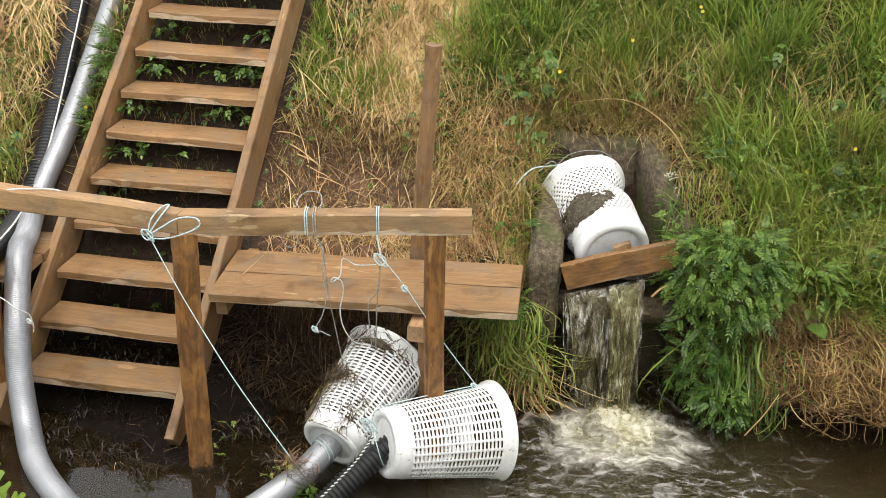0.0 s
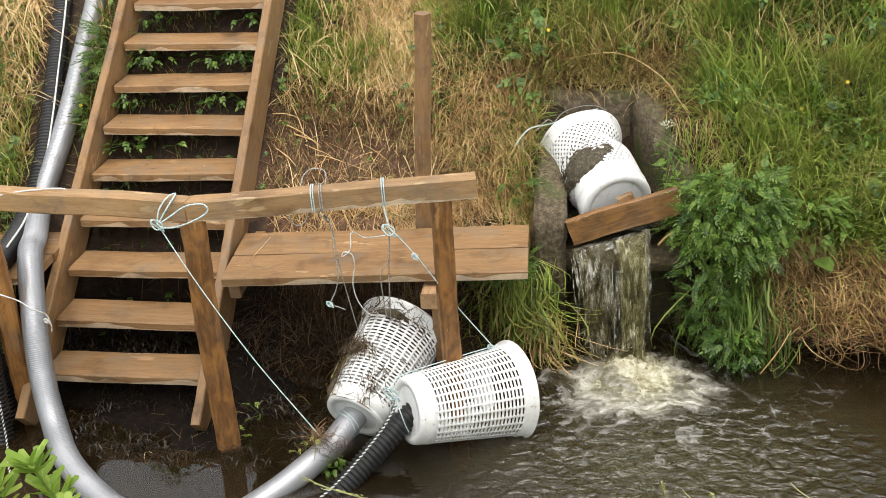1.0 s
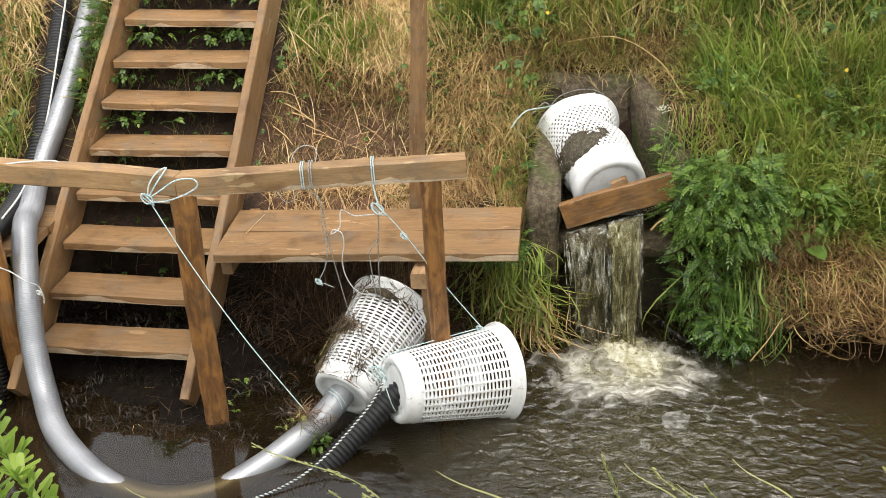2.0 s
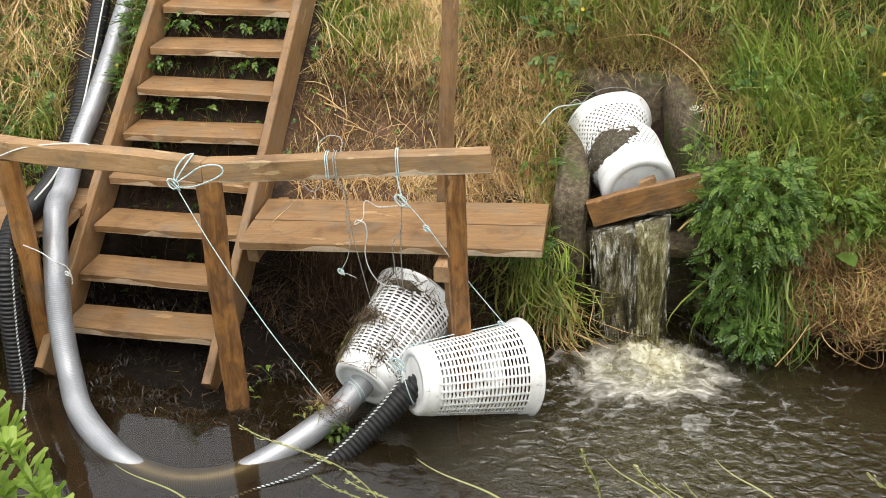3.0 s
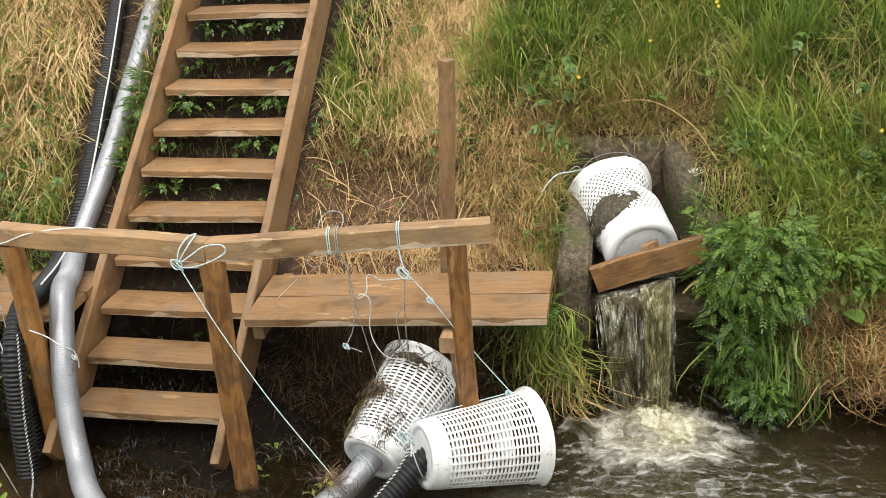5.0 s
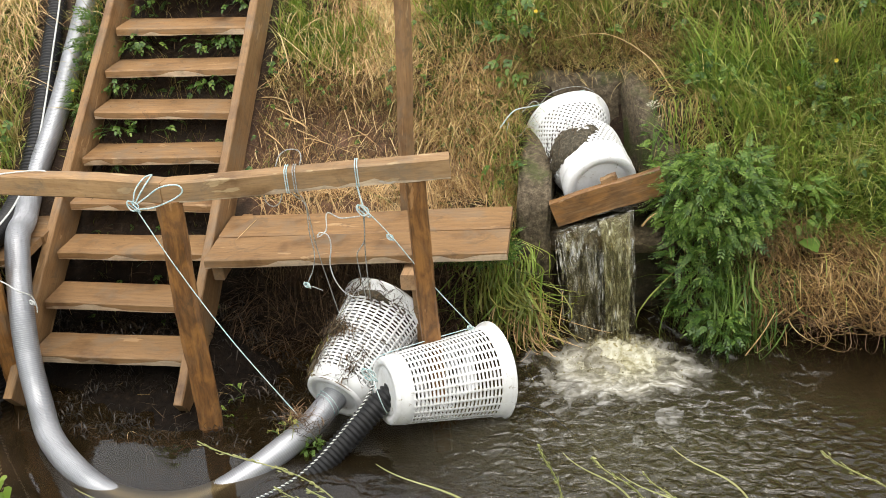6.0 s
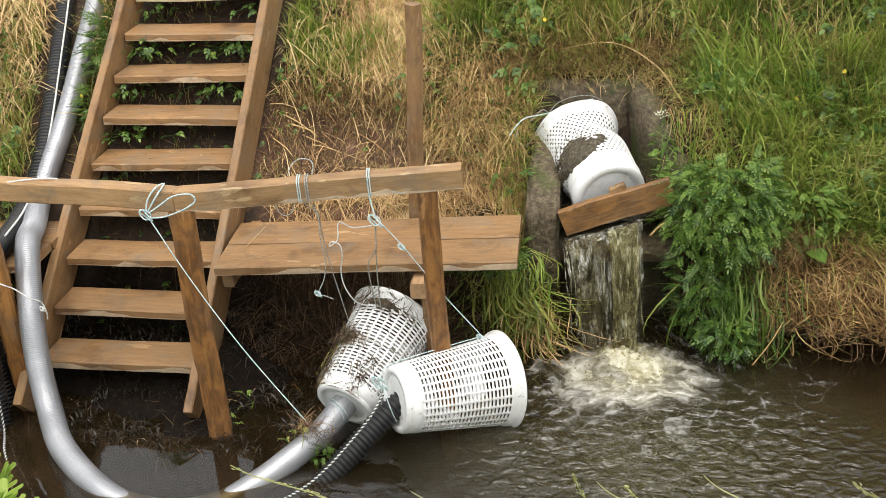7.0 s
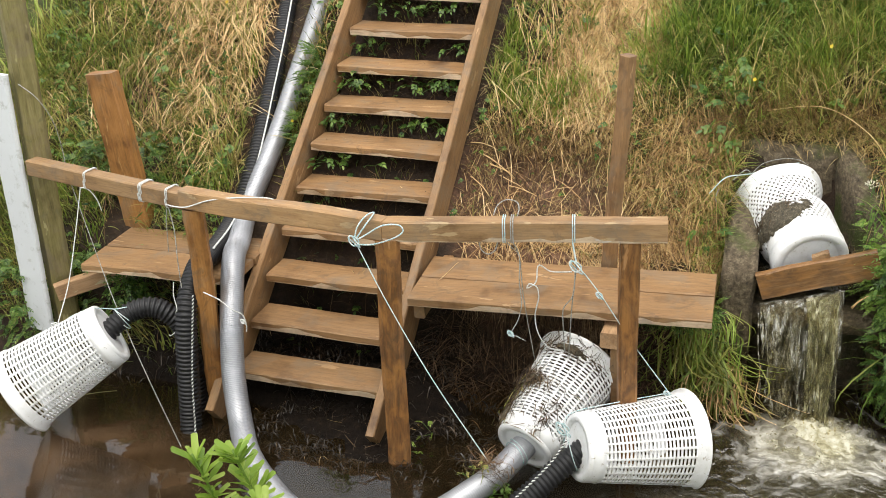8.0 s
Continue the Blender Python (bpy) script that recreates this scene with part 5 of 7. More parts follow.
straws("straw_thatch", 1500, 1.05, 2.5, 1.40, 1.56, lambda x, y: np.where(x > 1.75, 1.0, 0.5), (0.10, 0.3), (0.003, 0.006), 0.07, STRAW, "loose straw along the back of the platform", loft=0.04)
straws("soil_litter", 620, 0.95, 1.95, 1.5, 2.3, lambda x, y: 0.15 + 0.85 * patchy(x, y, 5.0, 82.0), (0.03, 0.16), (0.0025, 0.005), 0.02, GRASS_DRY, "scattered straw on bare brown soil", loft=0.02)
straws("soil_litter", 4200, 0.93, 1.95, 1.45, 2.2, lambda x, y: 0.25 + 0.75 * patchy(x, y, 6.0, 81.0), (0.03, 0.13), (0.002, 0.005), 0.02, STRAW_BROWN, "short brown straw bits trodden into the soil", loft=0.02)
straws("soil_litter", 230, 0.95, 1.95, 1.5, 2.3, lambda x, y: patchy(x, y, 4.0, 84.0), (0.04, 0.2), (0.003, 0.006), 0.03, STRAW, "bright straw scattered on bare brown soil", loft=0.03, curl=0.5)
straws("soil_litter", 42, 0.95, 1.95, 1.5, 2.2, None, (0.16, 0.36), (0.0035, 0.006), 0.07, STRAW, "long bleached stalks fallen on bare soil", loft=0.05, curl=0.4)
straws("soil_litter", 800, 0.95, 1.9, 2.06, 2.34, lambda x, y: 0.3 + 0.7 * patchy(x, y, 5.0, 86.0), (0.05, 0.16), (0.0025, 0.005), 0.03, GRASS_DRY, "tangled dry litter above the bare soil", loft=0.05, curl=0.9)
straws("soil_litter", 900, 0.95, 1.95, 1.45, 2.25, None, (0.05, 0.2), (0.002, 0.005), 0.03, ROOTS, "dark rotting litter on bare soil", loft=0.03)
straws("hanging_straw", 3600, 1.85, 2.62, 1.44, 2.35, lambda x, y: off_stairs(x, y) * np.clip(1.3 * near(x, y, 2.22, 1.85, 0.34, 0.5), 0, 1), (0.05, 0.22), (0.003, 0.0062), 0.10, STRAW_RED, "matted tan straw hanging down the bank behind the platform", az=(-1.45, 0.9), loft=0.06, curl=1.1)
straws("hanging_straw", 420, 1.85, 2.62, 1.44, 2.35, lambda x, y: off_stairs(x, y) * np.clip(1.3 * near(x, y, 2.22, 1.85, 0.34, 0.5), 0, 1), (0.06, 0.24), (0.003, 0.006), 0.11, GRASS_DRY, "pale straw hanging down the bank behind the platform", az=(-1.45, 0.6), loft=0.08, curl=0.6)
tufts("yellowing_grass", 1700, 9, 0.95, 2.7, 1.45, 4.0, lambda x, y: (0.15 + 0.7 * patchy(x, y, 2.6, 5.0)) * grown(x, y), (0.08, 0.26), (0.003, 0.006), GRASS_MIX, "short yellowing grass beside the stair", focus=1.6, lean=(0.8, 1.5), droop=(0.2, 1.0))
tufts("green_grass", 1500, 13, 0.97, 2.1, 2.1, 4.0, lambda x, y: np.clip(1.6 * near(x, y, 1.28, 2.42, 0.3, 0.12) + (near(x, y, 1.05, 2.8, 0.13, 0.8) + 0.7 * near(x, y, 1.35, 3.0, 0.12, 0.3)) * clumpy(x, y, 6.0, 91.0), 0, 1), (0.08, 0.22), (0.004, 0.009), GRASS, "fresh green grass tufts beside the stair", spread=0.035, focus=1.3)
tufts("green_grass", 400, 14, 0.98, 1.72, 2.16, 2.75, lambda x, y: np.clip((1.5 * near(x, y, 1.30, 2.38, 0.24, 0.10) + 0.5 * near(x, y, 1.08, 2.6, 0.14, 0.2)) * clumpy(x, y, 8.0, 17.0), 0, 1), (0.09, 0.2), (0.004, 0.009), WEED_LIGHT, "bright fresh green tuft above the bare soil", spread=0.03, focus=1.5, lean=(0.2, 1.0))
tufts("green_grass", 420, 11, 1.1, 2.0, 2.5, 3.7, lambda x, y: clumpy(x, y, 4.0, 57.0) * (1 - 0.8 * near(x, y, 1.68, 2.6, 0.16, 0.22)), (0.1, 0.3), (0.004, 0.009), GRASS, "green grass growing up through the straw", spread=0.04, focus=1.3, lean=(0.2, 1.0))
tufts("green_grass", 330, 10, 1.85, 2.6, 1.75, 2.8, lambda x, y: clumpy(x, y, 4.5, 67.0), (0.1, 0.3), (0.003, 0.008), GRASS_MIX, "olive grass blades through the dead mat", spread=0.04, focus=1.2, lean=(0.4, 1.2))
tufts("green_grass", 150, 10, 1.9, 2.6, 1.8, 2.8, lambda x, y: clumpy(x, y, 4.5, 77.0), (0.1, 0.3), (0.004, 0.009), GRASS_DARK, "deep green blades through the dead mat", spread=0.04, focus=1.2, lean=(0.4, 1.2))
tufts("overhanging_fringe", 150, 11, 1.0, 1.8, 2.04, 2.2, None, (0.08, 0.2), (0.003, 0.005), STRAW_BROWN, "dead fringe drooping over the bare soil", focus=0.6, lean=(0.7, 1.4), droop=(0.6, 1.3))
tufts("outlet_fringe", 120, 12, 2.42, 3.5, 2.28, 2.42, None, (0.2, 0.42), (0.003, 0.006), STRAW_BROWN, "dead stalks drooping over the outlet's back wall", focus=0.8, lean=(0.5, 1.2), droop=(0.6, 1.3))
tufts("outlet_fringe", 130, 10, 2.45, 3.35, 2.26, 2.38, None, (0.12, 0.3), (0.003, 0.006), GRASS_DRY, "dry straw hanging over the top of the outlet", focus=0.9, lean=(0.7, 1.4), droop=(0.9, 1.7), anywhere=True)
tufts("outlet_fringe", 170, 12, 2.42, 3.5, 2.28, 2.45, lambda x, y: clumpy(x, y, 5.0, 51.0), (0.2, 0.42), (0.004, 0.009), GRASS_MIX, "grass drooping over the outlet's back wall", focus=0.6, lean=(0.6, 1.3), droop=(0.6, 1.3))
tufts("outlet_fringe", 120, 12, 3.2, 3.8, 1.5, 2.3, lambda x, y: np.where(x < 3.46 + (2.3 - y) * 0.45, 1.0, 0.0), (0.15, 0.32), (0.003, 0.007), GRASS_MIX, "grass drooping over the outlet's side wall", down=-2.6, focus=0.6, lean=(0.6, 1.3), droop=(0.6, 1.3))
straws("ledge_straw", 900, 2.95, 3.6, 1.55, 2.45, lambda x, y: np.where((x > 3.06 + (2.3 - y) * 0.45) & (x < 3.34 + (2.3 - y) * 0.43), 1.0, 0.0), (0.06, 0.24), (0.0025, 0.005), 0.05, STRAW_RED, "brown straw lying along the top of the outlet's wall", az=(-1.0, 0.8), loft=0.05, curl=0.7)
straws("ledge_straw", 260, 2.95, 3.6, 1.55, 2.45, lambda x, y: np.where((x > 3.02 + (2.3 - y) * 0.45) & (x < 3.34 + (2.3 - y) * 0.43), 1.0, 0.0), (0.08, 0.3), (0.0025, 0.0045), 0.09, GRASS_DRY, "pale stalks hanging over the outlet's wall", az=(-1.2, 0.6), loft=0.08, curl=0.7)
tufts("outlet_fringe", 110, 10, 2.36, 2.5, 1.45, 2.2, None, (0.12, 0.3), (0.003, 0.007), GRASS, "green grass beside the outlet's wall", down=-0.9, focus=0.7, lean=(0.4, 1.1), droop=(0.6, 1.3))
tufts("mixed_grass", 4300, 9, -2.6, -0.1, 0.85, 4.2, lambda x, y: 0.25 + 0.75 * patchy(x, y, 2.4, 11.0), (0.12, 0.36), (0.004, 0.009), GRASS_MIX, "mixed green and dead grass beside the hoses", focus=1.3, lean=(0.3, 1.1))
tufts("green_grass", 2100, 10, -2.6, -0.15, 0.8, 4.2, lambda x, y: patchy(x, y, 1.6, 17.0) ** 1.5, (0.12, 0.34), (0.005, 0.011), GRASS, "green grass among the dead straw", focus=1.3, lean=(0.2, 0.9))
straws("straw_thatch", 2600, -2.3, -0.25, 1.3, 4.0, lambda x, y: off_stairs(x, y) * np.clip(1.8 * patchy(x, y, 2.2, 87.0) - 0.4, 0.1, 1), (0.1, 0.4), (0.003, 0.006), 0.14, STRAW_BROWN, "brown dead stalks tangled in the grass", az=(-1.35, 1.2), loft=0.1, curl=1.0)
straws("straw_thatch", 7400, -2.2, -0.25, 1.5, 4.0, lambda x, y: off_stairs(x, y) * np.clip(0.75 * near(x, y, -0.85, 2.3, 0.35, 0.55) + 1.3 * near(x, y, -1.0, 2.75, 0.42, 0.4) + near(x, y, -1.2, 3.4, 0.7, 0.5) + 0.06, 0, 1), (0.1, 0.5), (0.0035, 0.0085), 0.12, STRAW, "swath of bleached straw on the bank", az=(-1.35, 0.9), loft=0.1, curl=0.9)
tufts("overhanging_straw", 120, 12, 3.7, 6.0, 1.5, 1.75, None, (0.1, 0.22), (0.003, 0.006), STRAW_BROWN, "dead grass hanging over the water's edge", focus=0.9, lean=(0.7, 1.3), droop=(0.9, 1.7))


def straw_mat(n, x0, x1, low, high, lift, mat, label, sweep, spread, size, width=(0.003, 0.006)):
    """A bulging mat of dead stalks that hangs from the bank over the water: low to high is the stretch of its face, 0 at the foot."""
    x, v = RNG.uniform(x0, x1, n), RNG.uniform(low, high, n)
    a = RNG.normal(sweep, spread, n) + np.where(RNG.uniform(0, 1, n) < 0.6, 0, np.pi)
    ln = RNG.uniform(*size, n)
    k = np.linspace(0, 1, 6)
    d = a[:, None] + RNG.normal(-0.2, 0.7, n)[:, None] * k
    px = x[:, None] + np.cumsum(np.cos(d), 1) * ln[:, None] / 6
    pv = v[:, None] + np.cumsum(np.sin(d), 1) * ln[:, None] / 6 / 0.55
    q = np.clip(pv, 0.0, 1.2)
    wave = np.array([[lump(e, 0.0, 4.0, 2.4) + 0.5 * lump(e, 2.0, 1.0, 6.0) for e in r] for r in px])
    out = RNG.uniform(*lift, n)[:, None] * (0.4 + np.sin(np.pi * k)[None, :])
    py = 1.24 + 0.34 * q ** 1.5 + 0.05 * wave - out * 0.8
    pz = 0.10 + 0.07 * wave + 0.46 * np.sin(np.clip(q, 0, 1) * 1.35) + out * 0.6 + np.minimum(pv, 0) * 0.12
    strips("straw_mat", np.stack([px, py, np.maximum(pz, 0.02)], -1), RNG.uniform(*width, n), a, mat, label, twist=1.2)


tufts("bush_grass", 230, 11, 3.3, 5.2, 1.46, 1.75, None, (0.25, 0.55), (0.004, 0.009), GRASS, "long grass blades growing through the bush", focus=0.9, lean=(0.2, 0.8), droop=(0.8, 1.8), anywhere=True)
straw_mat(6400, 3.74, 6.0, 0.0, 1.0, (0.0, 0.05), STRAW_BROWN, "brown mat of dead grass jutting over the water", -0.3, 1.0, (0.05, 0.22))
straw_mat(3200, 3.80, 6.0, 0.0, 1.0, (0.02, 0.07), STRAW_RED, "ruddy bent straws on the face of the dead mat", -0.35, 0.9, (0.06, 0.26))
straw_mat(700, 3.88, 6.0, 0.1, 0.95, (0.04, 0.09), GRASS_DRY, "tan straws sticking out of the dead mat", -0.5, 0.7, (0.08, 0.3))
nb = 700
bx, by = RNG.uniform(3.5, 4.05, nb), RNG.uniform(1.36, 1.55, nb)
blades("brown_roots", np.column_stack([bx, by, 0.42 + RNG.uniform(0, 0.25, nb)]), RNG.uniform(0.1, 0.26, nb), RNG.uniform(0.002, 0.004, nb), RNG.normal(-np.pi / 2, 0.6, nb), RNG.uniform(0.8, 1.4, nb), RNG.uniform(0.9, 1.6, nb), STRAW_BROWN, "red-brown dead roots hanging below the bush", 5)
tufts("overhanging_grass", 300, 12, 3.36, 3.75, 1.36, 1.62, None, (0.2, 0.42), (0.004, 0.008), GRASS_DARK, "green grass hanging over the water's edge", focus=0.7, lean=(0.8, 1.3), droop=(1.1, 2.0))
tufts("hanging_tuft", 26, 11, 2.36, 2.6, 1.2, 1.4, None, (0.12, 0.36), (0.002, 0.005), STRAW_BROWN, "dead brown grass hanging beside the platform", spread=0.04, focus=0.8, lean=(0.8, 1.4), droop=(0.9, 1.7), anywhere=True)
tufts("hanging_tuft", 20, 11, 2.1, 2.6, 1.12, 1.38, None, (0.1, 0.28), (0.006, 0.013), GRASS, "green grass drooping under the platform", spread=0.04, focus=0.7, lean=(0.8, 1.4), droop=(0.9, 1.6), anywhere=True)
for n_root, reach, width, wild, mat, label in ((2600, (0.08, 0.34), (0.0015, 0.0035), 0.5, ROOTS, "dead roots hanging from the undercut bank"), (2600, (0.05, 0.22), (0.0015, 0.0035), 1.3, ROOTS, "tangle of dead rootlets on the undercut bank"), (1500, (0.1, 0.4), (0.0018, 0.004), 0.7, ROOT_BROWN, "brown fibrous roots hanging under the platform"), (700, (0.15, 0.45), (0.0025, 0.0048), 0.9, ROOT_BROWN, "long brown roots draped under the platform"), (150, (0.1, 0.35), (0.003, 0.005), 0.9, STRAW_BROWN, "brown stalks hanging under the platform")):
    rx, ry = RNG.uniform(0.95, 2.35, n_root), RNG.uniform(1.0, 1.38, n_root)
    ok = RNG.uniform(0, 1, n_root) < 0.2 + 0.8 * patchy(rx, ry, 5.0, 13.0)
    rx, ry, n_root = rx[ok], ry[ok], int(ok.sum())
    blades("dead_roots", np.column_stack([rx, ry, ground_height(rx, ry)]), RNG.uniform(*reach, n_root), RNG.uniform(*width, n_root), RNG.normal(-np.pi / 2, wild, n_root), RNG.uniform(0.7, 1.8, n_root), RNG.uniform(-0.2, 1.7, n_root), mat, label, 5)


# ---- leafy plants ----
def root_loops(clumps, per, x0, x1, mat, label, high=(0.22, 0.66), fall=(0.08, 0.34), reach=(0.03, 0.16), turn=(0.9, 2.3), thick=(0.002, 0.0042), name="dead_roots", back=0.0, loose=0.03):
    """Combed bunches of roots or blades that sag from the undercut bank."""
    c = np.repeat(np.arange(clumps), per)
    q = len(c)
    x = RNG.uniform(x0, x1, clumps)[c] + RNG.normal(0, 0.035 + loose * 0.3, q)
    z = RNG.uniform(*high, clumps)[c] + RNG.normal(0, 0.03, q)
    run = RNG.normal(0.03, 0.10, clumps)[c] + RNG.normal(0, loose, q)
    drop = RNG.uniform(*fall, clumps)[c] * RNG.uniform(0.7, 1.2, q)
    out = RNG.uniform(*reach, clumps)[c] * RNG.uniform(0.6, 1.3, q)
    hook = RNG.uniform(*turn, clumps)[c]
    k = np.linspace(0, 1, 8)[None, :]
    px = x[:, None] + run[:, None] * (k + 0.35 * np.sin(k * 4.0 + c[:, None]))
    pz = z[:, None] - drop[:, None] * np.sin(k * hook[:, None])
    py = np.interp(z, [0.0, 0.36, 0.70], [1.14, 1.32, 1.42])[:, None] - 0.02 + back - out[:, None] * np.sin(np.pi * (0.15 + 0.7 * k))
    strips(name, np.stack([px, py, np.maximum(pz, 0.01)], -1), RNG.uniform(*thick, q), RNG.uniform(-3, 3, q), mat, label, twist=1.0)


root_loops(60, 14, 0.98, 2.05, ROOT_BROWN, "bunches of brown roots sagging under the platform")
root_loops(40, 10, 0.98, 2.05, ROOTS, "dark roots sagging under the platform")

root_loops(30, 7, 2.38, 2.58, GRASS_YELLOW, "yellow-green grass hanging over the water beside the outlet", (0.15, 0.46), (0.12, 0.38), (0.10, 0.30), (0.9, 2.0), (0.006, 0.014), "hanging_grass", 0.06, 0.10)
root_loops(22, 7, 2.26, 2.60, GRASS, "green grass hanging beside the platform", (0.25, 0.55), (0.10, 0.26), (0.10, 0.26), (0.9, 2.2), (0.006, 0.013), "hanging_grass", 0.06, 0.10)
root_loops(7, 10, 2.50, 2.62, STRAW, "dead straw hanging over the water beside the outlet", (0.2, 0.4), (0.25, 0.42), (0.16, 0.30), (1.0, 1.6), (0.003, 0.007), "hanging_grass", 0.06, 0.06)

root_loops(22, 6, 3.72, 5.5, STRAW_RED, "dead straw trailing from the mat over the water", (0.12, 0.28), (0.06, 0.2), (0.03, 0.13), (0.9, 1.7), (0.003, 0.006), "trailing_straw", 0.03, 0.08)
root_loops(24, 6, 3.72, 5.5, ROOT_BROWN, "brown roots trailing from the mat over the water", (0.10, 0.24), (0.06, 0.2), (0.02, 0.10), (0.9, 1.7), (0.002, 0.004), "trailing_straw", 0.03, 0.08)
root_loops(22, 5, 3.44, 3.84, GRASS_DARK, "long green blades hanging below the bush", (0.2, 0.5), (0.15, 0.4), (0.10, 0.28), (0.9, 1.8), (0.005, 0.011), "hanging_grass", 0.05, 0.10)


def leaflet(length, width, at, turn, fold=0.25):
    """One leaf blade in its own plane: places and two faces."""
    prof = [(0, 0, 0), (0.3, 0.5, fold * 0.5), (0.68, 0.42, fold * 0.42), (1, 0, 0), (0.68, -0.42, fold * 0.42), (0.3, -0.5, fold * 0.5)]
    c, s = math.cos(turn), math.sin(turn)
    out = []
    for x, y, z in prof:
        x, y, z = x * length, y * width, z * width
        out.append((at[0] + c * x - s * y, at[1] + s * x + c * y, at[2] + z))
    return out


def pinnate(pairs, angle, ratio, slim, taper=0.45, curve=0.3):
    """A feather leaf of unit length along x, drooping by curve."""
    verts, quads = [], []
    for i in range(pairs + 1):
        s = 0.18 + 0.78 * i / pairs
        size = ratio * (1 - taper * i / pairs)
        sides = (0,) if i == pairs else (1, -1)
        for sd in sides:
            n = len(verts)
            verts += leaflet(size, size * slim, (s, 0, 0), sd * angle)
            quads += [(n, n + 1, n + 2, n + 3), (n, n + 3, n + 4, n + 5)]
    n = len(verts)
    verts += [(0, 0.012, 0), (0, -0.012, 0), (1, -0.004, 0), (1, 0.004, 0)]
    quads.append((n, n + 1, n + 2, n + 3))
    v = np.array(verts)
    v[:, 2] -= curve * v[:, 0] ** 2
    return v, np.array(quads)


def turned(az, el, roll):
    """Turn matrices from azimuth, elevation and roll."""
    ca, sa, ce, se, cr, sr = np.cos(az), np.sin(az), np.cos(el), np.sin(el), np.cos(roll), np.sin(roll)
    x = np.stack([ca * ce, sa * ce, se], -1)
    y0 = np.stack([-sa, ca, np.zeros_like(az)], -1)
    z0 = np.cross(x, y0)
    y = y0 * cr[:, None] + z0 * sr[:, None]
    return np.stack([x, y, np.cross(x, y)], -1)


def foliage(name, at, az, el, roll, size, template, mat, parent, label=""):
    v, q = template
    r = turned(az, el, roll)
    n = len(at)
    pts = np.einsum("nij,kj->nki", r, v) * size[:, None, None] + at[:, None, :]
    quads = (np.arange(n) * len(v))[:, None, None] + q[None]
    return link(name, mesh_np(name, pts.reshape(-1, 3), quads.reshape(-1, 4)), mat, parent, label)


FEATHER = pinnate(7, 0.95, 0.25, 0.36, 0.35, 0.45)
LOBED = pinnate(2, 0.8, 0.62, 0.62, 0.1, 0.35)
RAGGED = pinnate(4, 0.75, 0.36, 0.5, 0.4, 0.5)
NARROW = pinnate(3, 0.55, 0.5, 0.26, 0.3, 0.12)
SIMPLE = (np.array(leaflet(1, 0.5, (0, 0, 0), 0)) * np.array((1, 1, 1)) - np.array([(0, 0, 0), (0, 0, 0.04), (0, 0, 0.16), (0, 0, 0.32), (0, 0, 0.16), (0, 0, 0.04)]), np.array([(0, 1, 2, 3), (0, 3, 4, 5)]))


def bush(name, centre, radius, n, size, template, mat, label, category="bush", root=None, stems=9, face=(-np.pi / 2, 1.0)):
    """A leafy mound: stems from its root and leaves over an uneven mound, thicker outside."""
    root = root or (centre[0], centre[1] + radius[1] * 0.6, centre[2] - radius[2])
    top = thing(name, root, label, category)
    d = RNG.normal(0, 1, (n, 3))
    d[:, 1] = -np.abs(d[:, 1]) * 0.9 + 0.25
    d /= np.linalg.norm(d, axis=1)[:, None]
    rr = RNG.uniform(0.45, 1.0, n) ** 0.5
    bumpy = np.array([1 + 0.45 * lump(*(v * 1.7), 1.0) for v in d])
    at = np.array(centre) + d * np.array(radius) * (rr * bumpy)[:, None]
    az = np.arctan2(d[:, 1] - 0.25, d[:, 0]) + RNG.normal(0, 0.6, n)
    foliage("leaves", at, az, RNG.normal(0.15, 0.35, n) + 0.3 * d[:, 2], RNG.normal(0, 0.5, n), RNG.uniform(*size, n), template, mat, top)
    for i in range(stems):
        e = at[RNG.integers(n)]
        mid = (np.array(root) + e) / 2 + RNG.normal(0, 0.03, 3) + (0, 0, 0.05)
        line = smooth_path([np.array(root) + RNG.normal(0, 0.03, 3) * (1, 1, 0), mid, e], 0.03)
        link("stem", tube("stem", line, np.linspace(0.005, 0.002, len(line)), 5), LEAF, top)
    return top


bush("leafy_bush", (3.58, 1.40, 0.80), (0.28, 0.22, 0.25), 300, (0.075, 0.145), FEATHER, LEAF, "dark green bush of feathered leaves over the outlet's side", root=(3.6, 1.6, 0.55))
bush("leafy_bush", (3.56, 1.37, 0.80), (0.33, 0.24, 0.27), 330, (0.04, 0.08), RAGGED, LEAF_LIGHT, "pale ragged shoots through the dark bush", root=(3.55, 1.6, 0.55))
bush("leafy_bush", (3.95, 1.52, 0.72), (0.28, 0.16, 0.16), 260, (0.035, 0.07), RAGGED, LEAF_LIGHT, "low pale leafy bush on the edge of the overhang", root=(4.0, 1.68, 0.6))
bush("leafy_weed", (3.46, 1.32, 0.40), (0.15, 0.14, 0.32), 150, (0.06, 0.12), FEATHER, LEAF, "leafy green weed trailing down to the water", "weed", root=(3.45, 1.45, 0.45))
bush("leafy_weed", (3.50, 1.26, 0.30), (0.14, 0.12, 0.24), 120, (0.05, 0.09), NARROW, LEAF, "narrow-leaved weed hanging below the bush", "weed", root=(3.5, 1.45, 0.4))
bush("leafy_weed", (3.60, 1.14, 0.14), (0.11, 0.10, 0.13), 70, (0.05, 0.09), RAGGED, LEAF, "leafy shoot dipping into the water", "weed", root=(3.62, 1.35, 0.25))
bush("leafy_weed", (3.46, 1.43, 0.88), (0.10, 0.1, 0.16), 90, (0.04, 0.08), RAGGED, LEAF_LIGHT, "pale green weed growing on the outlet wall", "weed", root=(3.34, 1.5, 0.8))
